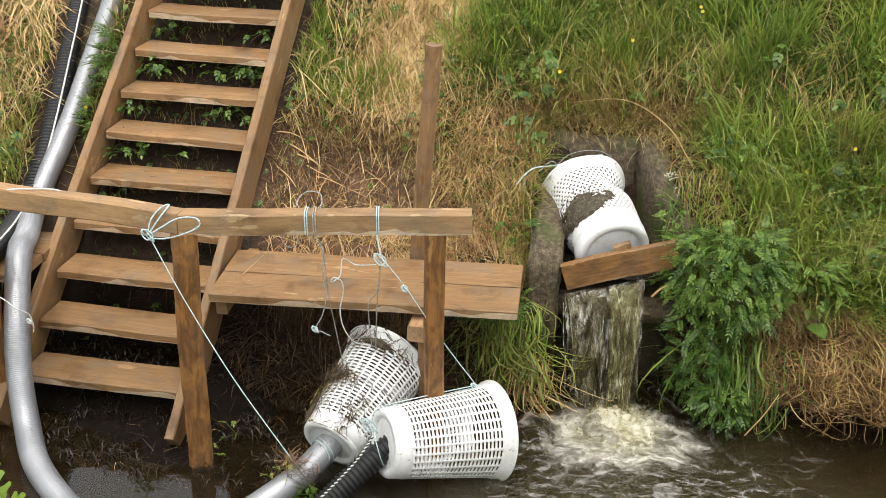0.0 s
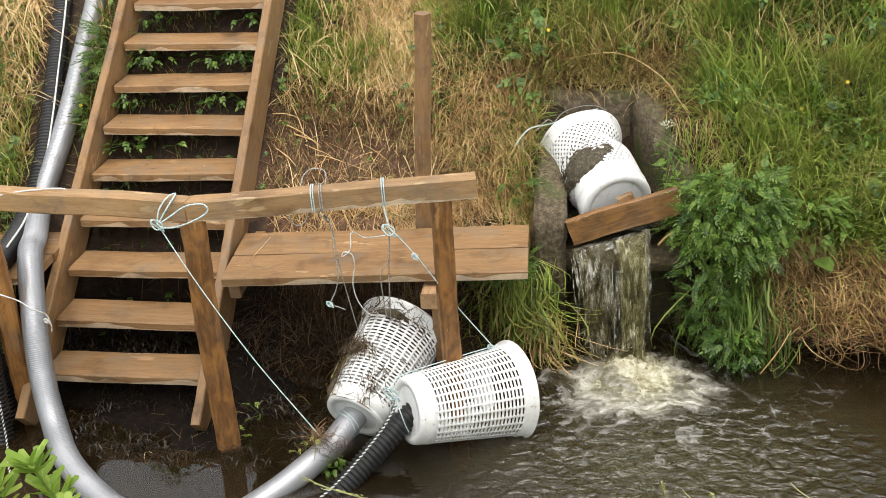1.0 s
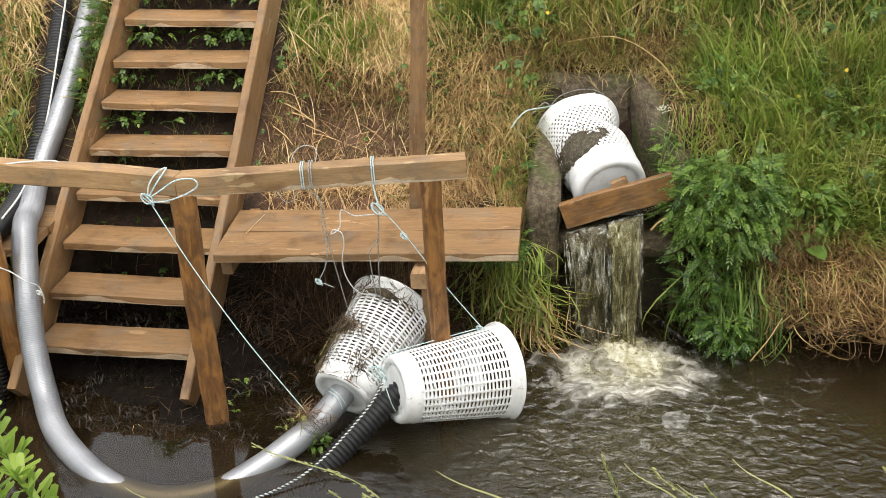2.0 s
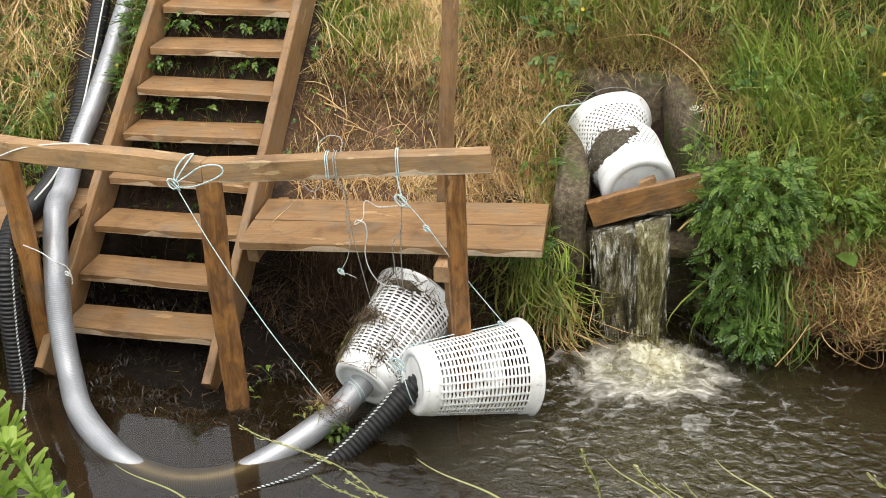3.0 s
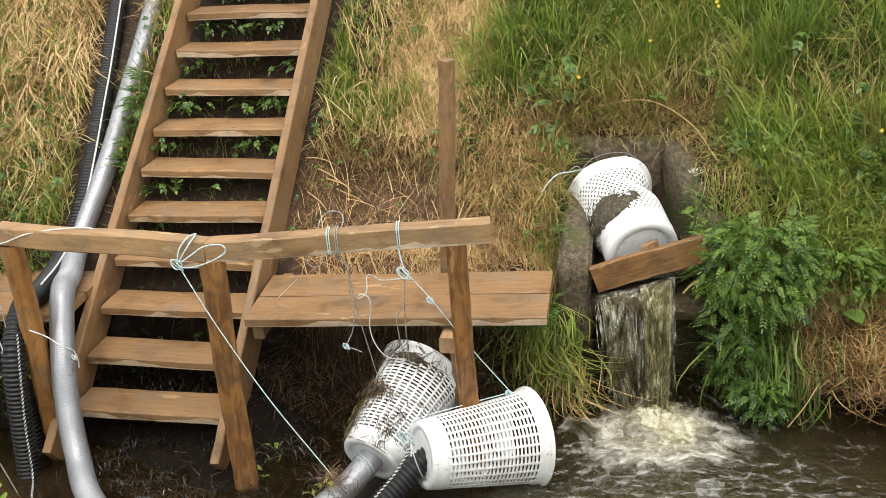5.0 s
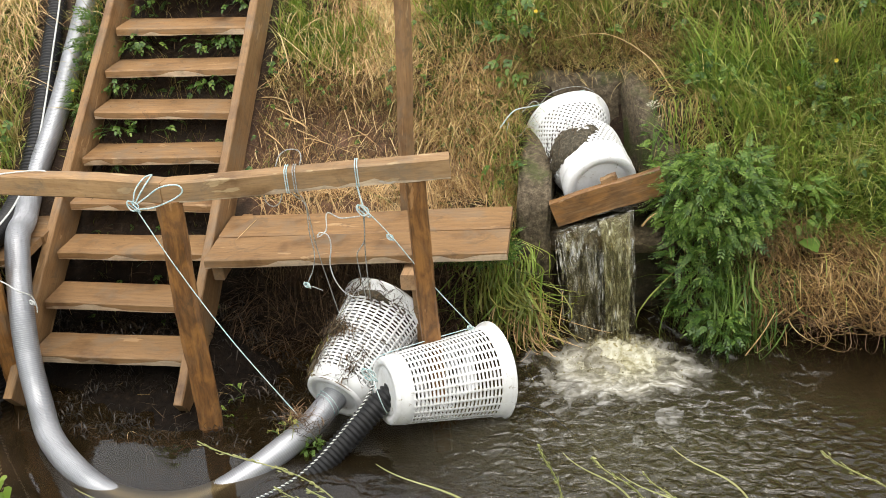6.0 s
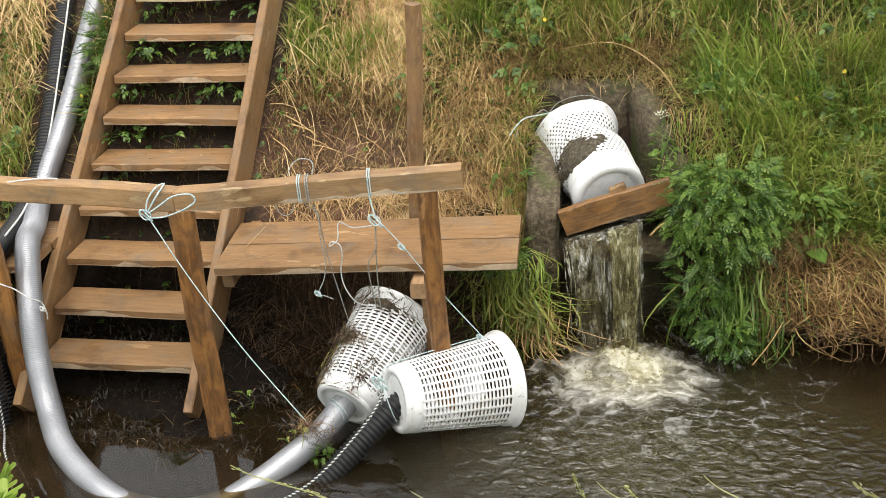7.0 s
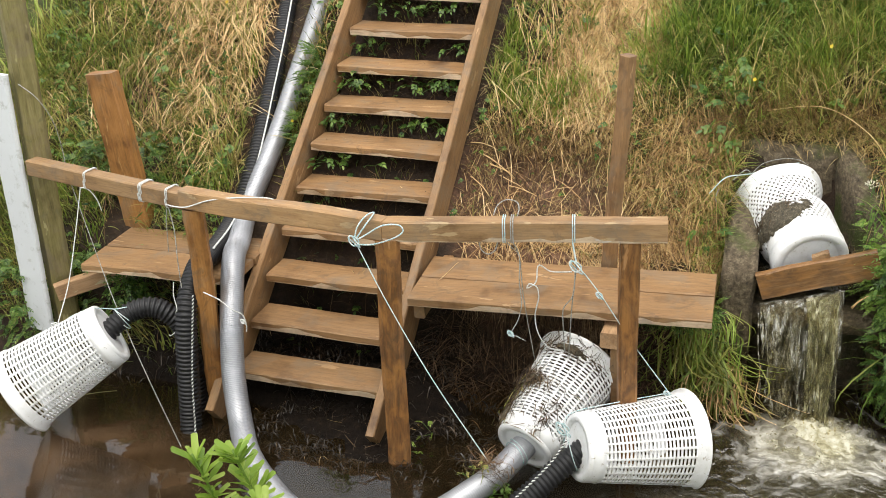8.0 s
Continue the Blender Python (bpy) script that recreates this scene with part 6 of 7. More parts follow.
bush("leafy_weed", (3.27, 1.68, 0.92), (0.06, 0.12, 0.09), 26, (0.03, 0.06), RAGGED, LEAF_LIGHT, "sparse weed hanging inside the outlet", "weed", root=(3.30, 1.75, 1.0))
bush("leafy_weed", (3.26, 1.85, 0.98), (0.05, 0.10, 0.06), 20, (0.03, 0.06), RAGGED, LEAF, "dark weed spilling over the outlet's mossy wall", "weed", root=(3.28, 1.98, 1.08))
bush("leafy_weed", (4.35, 1.62, 0.66), (0.4, 0.14, 0.14), 80, (0.05, 0.09), RAGGED, LEAF, "leafy weeds above the dead overhang", "weed", root=(4.3, 1.75, 0.65))
bush("leafy_weed", (2.36, 1.16, 0.60), (0.22, 0.12, 0.08), 90, (0.05, 0.09), NARROW, LEAF, "narrow green leaves under the platform's end", "weed", root=(2.36, 1.28, 0.55))
bush("leafy_weed", (-0.15, 2.3, 1.48), (0.05, 0.34, 0.15), 90, (0.07, 0.13), NARROW, LEAF, "feathery green weed leaning over the grey hose", "weed", root=(-0.17, 2.3, 1.35))
bush("leafy_weed", (-0.15, 1.9, 1.20), (0.04, 0.14, 0.11), 50, (0.05, 0.09), NARROW, LEAF, "feathery green weed beside the stair", "weed", root=(-0.16, 1.95, 1.1))
bush("leafy_weed", (-1.05, 0.98, 0.45), (0.3, 0.16, 0.22), 300, (0.05, 0.09), RAGGED, LEAF, "dark leafy weeds below the small landing", "weed", root=(-1.05, 1.1, 0.3))
bush("leafy_weed", (-1.25, 1.55, 1.0), (0.35, 0.15, 0.2), 200, (0.05, 0.09), RAGGED, LEAF, "leafy weeds round the landing post", "weed", root=(-1.2, 1.6, 0.8))
bush("leafy_weed", (-1.6, 0.8, 0.35), (0.22, 0.2, 0.25), 180, (0.05, 0.09), RAGGED, LEAF, "leafy weeds at the foot of the white post", "weed", root=(-1.6, 0.95, 0.2))


def small_weed(x, y, z, n, size, mat, spread=0.05, label="small green weed growing through the open stair"):
    top = thing("weed", (x, y, z), label, "weed", "weeds on the stair")
    at = np.column_stack([RNG.normal(x, spread, n), RNG.normal(y - 0.02, spread * 0.5, n), z + np.abs(RNG.normal(0.04, 0.03, n))])
    az = np.arctan2(at[:, 1] - y - 0.03, at[:, 0] - x) + RNG.normal(0, 0.4, n)
    foliage("leaves", at, az, RNG.normal(0.1, 0.4, n), RNG.normal(0, 0.4, n), RNG.uniform(*size, n), LOBED, mat, top)
    for i in range(3):
        line = smooth_path([(x, y + 0.02, z - 0.06), (x, y, z), at[i]], 0.02)
        link("stem", tube("stem", line, 0.0018, 4), LEAF, top)


for k, x, n in ((5, 0.08, 16), (6, 0.06, 20), (6, 0.62, 18), (6, 0.78, 8), (7, 0.12, 26), (7, 0.50, 18), (7, 0.72, 20), (8, 0.13, 14), (8, 0.78, 16), (9, 0.1, 14), (9, 0.55, 16), (9, 0.3, 12), (10, 0.2, 16), (10, 0.6, 20), (5, 0.4, 6), (4, 0.12, 8), (11, 0.4, 20)):
    y = STEP_Y + k * RUN + 0.02
    small_weed(x, y + 0.03, STEP_Z + k * RISE - 0.13, int(n * 1.0), (0.024, 0.050), LEAF, 0.06)

# leaves scattered low over the banks
def low_leaves(n, x0, x1, y0, y1, keep, lift, size, template, mat, label, name="broad_leaves"):
    p = scatter(n, x0, x1, y0, y1, lambda x, y: off_stairs(x, y) * keep(x, y))
    m = len(p)
    p[:, 2] += RNG.uniform(*lift, m)
    tagged(foliage(name, p, RNG.normal(-1.57, 1.1, m), RNG.normal(0.15, 0.45, m), RNG.normal(0, 0.5, m), RNG.uniform(*size, m), template, mat, None), label, "weeds", kind="stuff")


low_leaves(2300, -2.4, -0.1, 0.9, 4.0, lambda x, y: np.clip(2.2 * patchy(x, y, 2.6, 23.0) - 0.7, 0.02, 1) * (1 - 0.85 * near(x, y, -1.0, 2.75, 0.5, 0.6)), (0.05, 0.2), (0.025, 0.06), LOBED, LEAF, "small broad green leaves among the straw")
low_leaves(1500, -2.4, -0.1, 0.9, 4.0, lambda x, y: np.clip(2.2 * patchy(x, y, 2.9, 27.0) - 0.8, 0.02, 1), (0.06, 0.22), (0.02, 0.05), RAGGED, LEAF_LIGHT, "pale ragged leaves among the straw")
low_leaves(1700, 0.95, 2.5, 1.5, 3.9, lambda x, y: grown(x, y) * np.clip(2.4 * patchy(x, y, 4.0, 29.0) - 0.8, 0.03, 1), (0.02, 0.12), (0.018, 0.045), LOBED, LEAF, "small green leaves in the dead grass")
low_leaves(60, 0.95, 1.9, 1.5, 2.0, lambda x, y: 1.0 + 0 * x, (0.0, 0.03), (0.02, 0.045), RAGGED, LEAF_LIGHT, "few green seedlings on bare soil")
low_leaves(3000, 2.3, 6.0, 1.5, 4.0, lambda x, y: np.clip(2.4 * patchy(x, y, 2.4, 33.0) - 0.9, 0.02, 1), (0.08, 0.3), (0.03, 0.075), LOBED, LEAF, "broad green leaves among the long grass")
low_leaves(900, 3.5, 6.0, 1.45, 2.1, lambda x, y: np.clip(2.0 * patchy(x, y, 3.0, 37.0) - 0.4, 0.05, 1), (0.08, 0.28), (0.035, 0.07), RAGGED, LEAF, "leafy undergrowth above the overhang")


def flower(x, y, z):
    top = thing("buttercup", (x, y, z - 0.25), "small yellow buttercup on a thin stem", "flower", "buttercups")
    link("stem", tube("stem", np.array([(x, y + 0.03, z - 0.3), (x, y + 0.01, z - 0.12), (x, y, z)]), 0.0015, 4), LEAF, top)
    for i in range(5):
        a = 2 * math.pi * i / 5
        v, q = SIMPLE
        m = Matrix.Translation((x, y, z)) @ pose(0, 0, 0, 55, 0, 0) @ pose(0, 0, 0, 0, -25, math.degrees(a)) @ Matrix.Diagonal((0.013, 0.02, 0.013, 1))
        link("petal", mesh_np("petal", v, q), FLOWER, top, "", m)


for f in ((3.34, 2.75, 1.88), (2.96, 2.55, 1.70), (2.56, 2.3, 1.55), (-1.05, 2.9, 1.99), (-0.98, 2.6, 1.82), (3.35, 2.72, 1.86), (4.2, 2.0, 1.32), (3.95, 1.9, 1.2), (-0.19, 1.86, 1.25)):
    flower(*f)


# dark low leaves on the soil under the open stair
nu = 230
ux, uy = RNG.uniform(0.02, 0.84, nu), RNG.uniform(0.95, 3.2, nu)
ok = RNG.uniform(0, 1, nu) < 0.15 + 0.85 * patchy(ux, uy, 3.5, 61.0)
ux, uy = ux[ok], uy[ok]
tagged(foliage("low_leaves", np.column_stack([ux, uy, ground_height(ux, uy) + RNG.uniform(0.01, 0.06, len(ux))]), RNG.normal(-1.57, 1.2, len(ux)), RNG.normal(0.2, 0.4, len(ux)), RNG.normal(0, 0.5, len(ux)), RNG.uniform(0.02, 0.055, len(ux)), LOBED, LEAF, None), "small dark leaves on the soil under the stair", "weeds", kind="stuff")
nu = 1500
ux, uy = RNG.uniform(0.0, 0.86, nu), RNG.uniform(0.85, 3.2, nu)
blades("dead_roots", np.column_stack([ux, uy, ground_height(ux, uy)]), RNG.uniform(0.05, 0.2, nu), RNG.uniform(0.0015, 0.004, nu), RNG.normal(-1.57, 1.0, nu), RNG.uniform(0.8, 1.5, nu), RNG.uniform(0.4, 1.2, nu), ROOTS, "dead roots and litter under the open stair", 4)


def dry_stalk(points, r):
    line = smooth_path(points, 0.015)
    radii = np.linspace(r, r * 0.5, len(line)) * (1 + 0.25 * (np.arange(len(line)) % 7 == 0))
    tagged(link("dry_stalk", tube("dry_stalk", line, radii, 6), STRAW), "thick pale broken stalk lying over bare soil", "stalk", "broken stalks")


for i in range(6):
    x0, y0 = 0.93 + 0.07 * (i % 5) + 0.05 * (i // 5), 2.02 - 0.035 * i
    a, ln = RNG.normal(-0.5, 0.35), RNG.uniform(0.16, 0.3)
    pts = []
    for s in (0.0, 0.35, 0.7, 1.0):
        px, py = x0 + ln * s * math.cos(a), y0 + ln * s * math.sin(a) * 0.5
        pts.append((px, py, ground_z(px, py) + 0.025 + 0.02 * math.sin(math.pi * s) * RNG.uniform(0.5, 1.3)))
    dry_stalk(pts, RNG.uniform(0.003, 0.0052))

# grass of the meadows beyond the ditch
def meadow(n, x0, x1, y0, y1, label):
    tufts("meadow_grass", n, 8, x0, x1, y0, y1, lambda x, y: 0.35 + 0.65 * patchy(x, y, 0.9, 71.0), (0.25, 0.5), (0.008, 0.016), GRASS, label, spread=0.07, focus=2.0, lean=(0.1, 0.8), droop=(0.4, 1.4), segs=3, anywhere=True)


meadow(1500, -5.0, 9.0, 4.2, 7.5, "rough meadow grass beyond the top of the bank")
meadow(800, 6.0, 9.0, 1.5, 4.3, "rough grass further along the bank")
meadow(700, -5.0, -2.5, 0.9, 4.3, "rough grass on the bank past the post")
meadow(1900, -4.0, 8.5, -7.5, -2.6, "meadow grass on the near bank")

dry_stalk([(3.18, 1.30, 0.655), (3.22, 1.29, 0.71), (3.27, 1.30, 0.735), (3.33, 1.34, 0.72)], 0.006)
dry_stalk([(3.72, 1.05, 0.03), (3.80, 1.06, 0.16), (3.86, 1.08, 0.28)], 0.004)
dry_stalk([(2.62, 2.33, 1.36), (2.95, 2.26, 1.42), (3.2, 2.1, 1.33), (3.35, 1.95, 1.16)], 0.0035)

# a little white flower head by the outlet's wall
for fx, fy, fz in ((3.237, 1.85, 1.13), (3.325, 1.85, 1.055)):
    head = thing("white_flower", (fx, fy, fz - 0.15), "small cluster of pinkish white blossom", "flower", "white blossoms")
    link("stem", tube("stem", np.array([(fx + 0.02, fy + 0.03, fz - 0.2), (fx, fy, fz - 0.08), (fx, fy, fz)]), 0.002, 5), LEAF, head)
    at = np.array((fx, fy, fz)) + RNG.normal(0, 1, (46, 3)) * (0.026, 0.02, 0.012)
    foliage("petals", at, RNG.uniform(-3, 3, 46), RNG.normal(0.4, 0.5, 46), RNG.normal(0, 0.5, 46), RNG.uniform(0.010, 0.02, 46), SIMPLE, PETAL_WHITE, head)

straws("stair_litter", 650, 0.02, 0.84, 1.2, 3.2, lambda x, y: 0.2 + 0.8 * patchy(x, y, 4.0, 83.0), (0.04, 0.16), (0.002, 0.004), 0.03, STRAW_BROWN, "dry litter on the soil under the stair", loft=0.03)
tufts("stair_grass", 150, 7, 0.02, 0.84, 1.0, 3.2, lambda x, y: np.clip(2 * patchy(x, y, 4.0, 85.0) - 0.5, 0.05, 1), (0.05, 0.14), (0.003, 0.006), GRASS_MIX, "thin grass growing under the open stair", spread=0.03, anywhere=True)

# one broad leaf over the dead mat
dock = thing("dock_plant", (4.0, 1.5, 0.45), "single broad round green leaf by the dead mat", "weed")
link("stem", tube("stem", smooth_path([(4.02, 1.55, 0.42), (4.02, 1.46, 0.52), (4.01, 1.36, 0.56)], 0.02), 0.003, 6), LEAF, dock)
foliage("leaf", np.array([(4.01, 1.36, 0.56)]), np.array([-1.2]), np.array([0.25]), np.array([0.1]), np.array([0.13]), (SIMPLE[0] * np.array((1, 1.6, 1.2)), SIMPLE[1]), LEAF, dock)

tufts("swath_grass", 420, 9, -2.2, -0.3, 1.4, 3.9, lambda x, y: np.clip(2.2 * patchy(x, y, 3.0, 95.0) - 0.7, 0.02, 1), (0.12, 0.36), (0.004, 0.009), GRASS, "green blades pushing up through the straw", focus=1.4, lean=(0.2, 1.0))

straws("stair_straw", 1300, 0.95, 1.6, 2.1, 3.6, lambda x, y: off_stairs(x, y) * clumpy(x, y, 5.0, 97.0), (0.06, 0.26), (0.003, 0.006), 0.12, STRAW, "bright straw scattered through the grass by the stair", loft=0.08, curl=0.7)


# ---- ropes and cords ----
def rope(points, r=0.0045, mat=ROPE_WHITE, label="thin white twisted rope", name="rope"):
    r *= 0.68
    line = smooth_path(points, 0.006)
    n = len(line)
    radii = r * (1 + 0.22 * np.where(np.arange(n) % 2 == 0, 1.0, -1.0))
    return tagged(link(name, tube(name, line, radii, 7), mat), label, "rope")


def braided_rope(points, r, label):
    """A black and a white strand twisted round each other."""
    line = smooth_path(points, 0.003)
    tan = np.gradient(line, axis=0)
    tan /= np.linalg.norm(tan, axis=1)[:, None]
    u = np.cross(tan, (0.3, 0.9, 0.25))
    u /= np.linalg.norm(u, axis=1)[:, None]
    v = np.cross(tan, u)
    a = np.arange(len(line)) * 2 * np.pi * 0.003 / 0.021
    top = thing("rope", points[0], label, "rope")
    for name, turn, mat in (("white_strand", 0.0, ROPE_WHITE), ("black_strand", np.pi, ROPE_BLACK)):
        link(name, tube(name, line + 0.55 * r * (np.cos(a + turn)[:, None] * u + np.sin(a + turn)[:, None] * v), r * 0.72, 7), mat, top)
    return top


def wrap(x, y, z, yaw, turns, half, r, mat, label):
    """Turns of rope round a rail of the given half width and half height."""
    pts = []
    hw, hh = half
    for i in range(turns * 8 + 1):
        a = 2 * math.pi * i / 8
        u, w = math.cos(a), math.sin(a)
        k = 1 / max(abs(u), abs(w))
        dy, dz = u * min(k, 1.25) * (hw + r), w * min(k, 1.25) * (hh + r)
        dx = (i / 8 - turns / 2) * r * 2.4
        pts.append((x + dx * math.cos(yaw) - dy * math.sin(yaw), y + dx * math.sin(yaw) + dy * math.cos(yaw), z + dz))
    return rope(pts, r, mat, label)


def knot(x, y, z, size, mat, label="tight knot of blue-flecked rope"):
    pts = [(x + size * math.sin(2 * a) * (1 + 0.3 * math.cos(3 * a)), y - 0.012 + 0.4 * size * math.sin(3 * a), z + size * math.cos(2 * a + 0.7) * (1 + 0.3 * math.cos(3 * a))) for a in np.linspace(0, 2 * math.pi, 26)]
    return rope(pts, 0.005, mat, label, "rope_knot")


RY = 0.173
knot(0.904, 0.25, 1.234, 0.024, ROPE_BLUE)
rope([(0.90, 0.25, 1.234), (0.915, 0.262, 1.299), (0.946, 0.30, 1.343), (0.96, 0.36, 1.338), (0.975, 0.31, 1.343), (0.955, 0.264, 1.31), (0.911, 0.25, 1.24), (0.965, 0.25, 1.271), (1.046, 0.25, 1.323), (1.126, 0.255, 1.332), (1.145, 0.255, 1.30), (1.093, 0.25, 1.262), (0.991, 0.25, 1.222), (0.915, 0.25, 1.214)], 0.0055, ROPE_BLUE, "loop of pale blue-white rope round the rail")
rope([(0.91, 0.25, 1.215), (1.08, 0.20, 0.93), (1.30, 0.17, 0.57), (1.557, 0.185, 0.155)], 0.004, ROPE_BLUE, "taut thin rope from rail to grey hose")
wrap(1.585, 0.428, 1.29, RY, 2, (0.045, 0.052), 0.004, ROPE_BLUE, "blue-white rope wound twice round the rail")
wrap(1.622, 0.434, 1.291, RY, 2, (0.045, 0.052), 0.004, ROPE_DARK, "greyed rope wound twice round the rail")
wrap(1.90, 0.483, 1.30, RY, 2, (0.045, 0.052), 0.004, ROPE_BLUE, "blue-white rope wound round the rail")
rope([(1.905, 0.435, 1.25), (1.915, 0.43, 1.20), (1.927, 0.425, 1.15)], 0.006, ROPE_BLUE, "short rope drop below the rail")
knot(1.927, 0.425, 1.14, 0.026, ROPE_BLUE)
rope([(1.60, 0.40, 1.24), (1.62, 0.41, 1.21), (1.656, 0.42, 1.16), (1.656, 0.42, 1.033), (1.667, 0.42, 0.916), (1.649, 0.42, 0.825), (1.615, 0.42, 0.75), (1.647, 0.42, 0.734), (1.685, 0.42, 0.718)], 0.0035, ROPE_DARK, "frayed grey rope end hanging from the rail")
knot(1.615, 0.42, 0.752, 0.013, ROPE_BLUE)
rope([(1.63, 0.40, 1.24), (1.651, 0.44, 1.153), (1.656, 0.5, 0.906), (1.676, 0.6, 0.576), (1.69, 0.66, 0.38)], 0.0035, ROPE_DARK, "thin grey cord from the rail to the weedy basket")
rope([(1.90, 0.44, 1.10), (1.791, 0.5, 1.062), (1.737, 0.47, 1.101), (1.729, 0.45, 1.023), (1.688, 0.44, 0.99), (1.701, 0.44, 1.014), (1.735, 0.45, 0.994), (1.739, 0.46, 0.931), (1.718, 0.48, 0.83), (1.722, 0.52, 0.717), (1.756, 0.58, 0.609), (1.81, 0.68, 0.535)], 0.0045, ROPE_WHITE, "slack white rope with a loop, hanging to the basket")
rope([(1.927, 0.43, 1.145), (1.897, 0.48, 0.903), (1.868, 0.58, 0.666), (1.84, 0.69, 0.51)], 0.004, ROPE_DARK, "grey cord from the rail to the weedy basket")
rope([(1.921, 0.43, 1.131), (1.905, 0.46, 0.972), (1.857, 0.48, 0.885), (1.847, 0.52, 0.773), (1.835, 0.62, 0.58)], 0.004, ROPE_DARK, "slack grey cord above the weedy basket")
rope([(1.927, 0.43, 1.145), (2.033, 0.46, 0.992), (2.189, 0.55, 0.692), (2.35, 0.675, 0.385)], 0.004, ROPE_BLUE, "taut blue-white rope holding up the basket")
knot(2.033, 0.46, 0.99, 0.014, ROPE_BLUE)
knot(2.35, 0.665, 0.385, 0.017, ROPE_BLUE)
rope([(2.35, 0.66, 0.39), (2.14, 0.52, 0.39), (1.95, 0.39, 0.385), (1.905, 0.33, 0.36), (1.93, 0.27, 0.31)], 0.004, ROPE_BLUE, "cord along the top of the basket")
knot(1.905, 0.30, 0.335, 0.03, ROPE_BLUE, "bunched rope at the basket's neck")
rope([(1.92, 0.29, 0.33), (1.945, 0.24, 0.29), (1.97, 0.22, 0.22), (1.985, 0.24, 0.15), (1.95, 0.33, 0.12), (1.90, 0.34, 0.2), (1.915, 0.3, 0.31)], 0.004, ROPE_BLUE, "rope bound round the hose at the basket's neck")
braided_rope([(1.93, 0.26, 0.30), (1.88, 0.155, 0.235), (1.797, 0.06, 0.154), (1.706, -0.027, 0.075), (1.616, -0.128, 0.03), (1.501, -0.238, 0.012), (1.367, -0.32, -0.005), (1.2, -0.4, -0.05)], 0.0048, "black and white braided rope along the black hose")
braided_rope([(-0.053, 0.30, 0.80), (-0.078, 0.275, 0.552), (-0.10, 0.25, 0.283), (-0.09, 0.20, 0.022), (0.0, 0.036, 0.012), (0.082, -0.075, -0.03), (0.15, -0.2, -0.1)], 0.0048, "black and white braided rope hanging beside the hose")
rope([(-0.886, 4.029, 2.583), (-0.74, 3.418, 2.19), (-0.611, 2.88, 1.844), (-0.525, 2.521, 1.613), (-0.451, 2.183, 1.397), (-0.382, 1.864, 1.193), (-0.337, 1.618, 1.036), (-0.321, 1.418, 0.907), (-0.285, 1.133, 0.823), (-0.22, 0.817, 0.823)], 0.008, ROPE_WHITE, "white rope laid along the black hose")
h0, h1 = np.array((1.61, 0.21, 0.09)), np.array((1.70, 0.41, 0.15))
hx = (h1 - h0) / np.linalg.norm(h1 - h0)
hu = np.cross(hx, (0, 0, 1.0))
hu /= np.linalg.norm(hu)
hv = np.cross(hu, hx)
rope([h0 + hx * (0.10 + 0.008 * a + 0.02 * math.sin(a * 0.7)) + 0.069 * (math.cos(a) * hu + math.sin(a) * hv) for a in np.linspace(0, 4 * math.pi, 40)], 0.0035, ROPE_BLUE, "thin blue-white cord bound round the grey hose")
wrap(-0.80, 0.612, 1.267, math.pi - 0.204, 2, (0.045, 0.047), 0.004, ROPE_WHITE, "white cord tied round the rail")
rope([(-0.845, 0.57, 1.225), (-0.861, 0.5, 1.026), (-0.863, 0.36, 0.754), (-0.858, 0.2, 0.57)], 0.0045, ROPE_WHITE, "white cord holding the hanging basket")
rope([(-0.845, 0.565, 1.225), (-0.801, 0.57, 1.222), (-0.755, 0.57, 1.171), (-0.732, 0.57, 1.1)], 0.0045, ROPE_WHITE, "loose tail of white cord under the rail")
knot(-0.858, 0.19, 0.565, 0.02, ROPE_WHITE, "white cord knotted to the basket")
wrap(-0.40, 0.528, 1.264, math.pi - 0.204, 3, (0.045, 0.048), 0.004, ROPE_WHITE, "white cord wound round the rail")
wrap(-0.22, 0.490, 1.264, math.pi - 0.204, 2, (0.045, 0.050), 0.004, ROPE_WHITE, "white cord wound round the rail near the joint")
rope([(-0.225, 0.435, 1.22), (-0.244, 0.44, 1.137), (-0.25, 0.44, 1.05), (-0.264, 0.45, 0.96)], 0.0035, ROPE_DARK, "thin grey cord hanging from the rail")
rope([(-0.215, 0.435, 1.22), (-0.19, 0.42, 1.10), (-0.182, 0.40, 0.95), (-0.169, 0.38, 0.79)], 0.004, ROPE_DARK, "thin grey cord hanging to the black hose")
rope([(-0.23, 0.44, 1.235), (-0.162, 0.40, 1.246), (-0.084, 0.40, 1.25), (0.053, 0.395, 1.30), (0.215, 0.40, 1.328), (0.382, 0.425, 1.330), (0.42, 0.46, 1.28)], 0.0055, ROPE_WHITE, "white rope laid along the rail")
rope([(-0.06, 0.41, 0.765), (0.026, 0.415, 0.729), (0.092, 0.412, 0.685), (0.135, 0.45, 0.635), (0.145, 0.46, 0.569), (0.14, 0.46, 0.53)], 0.005, ROPE_WHITE, "white rope tying the grey hose to the post")
knot(0.137, 0.455, 0.60, 0.012, ROPE_WHITE, "small white rope knot")
rope([(-1.232, 0.70, 1.744), (-1.13, 0.70, 1.672), (-1.085, 0.74, 1.535), (-1.081, 0.77, 1.375), (-1.045, 0.74, 1.21), (-0.861, 0.6, 0.917), (-0.615, 0.4, 0.623), (-0.34, 0.2, 0.334), (-0.117, 0.088, 0.0), (-0.05, 0.05, -0.1)], 0.0035, ROPE_DARK, "thin tan string from the white post into the water")
neck, along = Vector((-0.548, 0.325, 0.572)), Vector((0.08, 0.10, 0.08)).normalized()
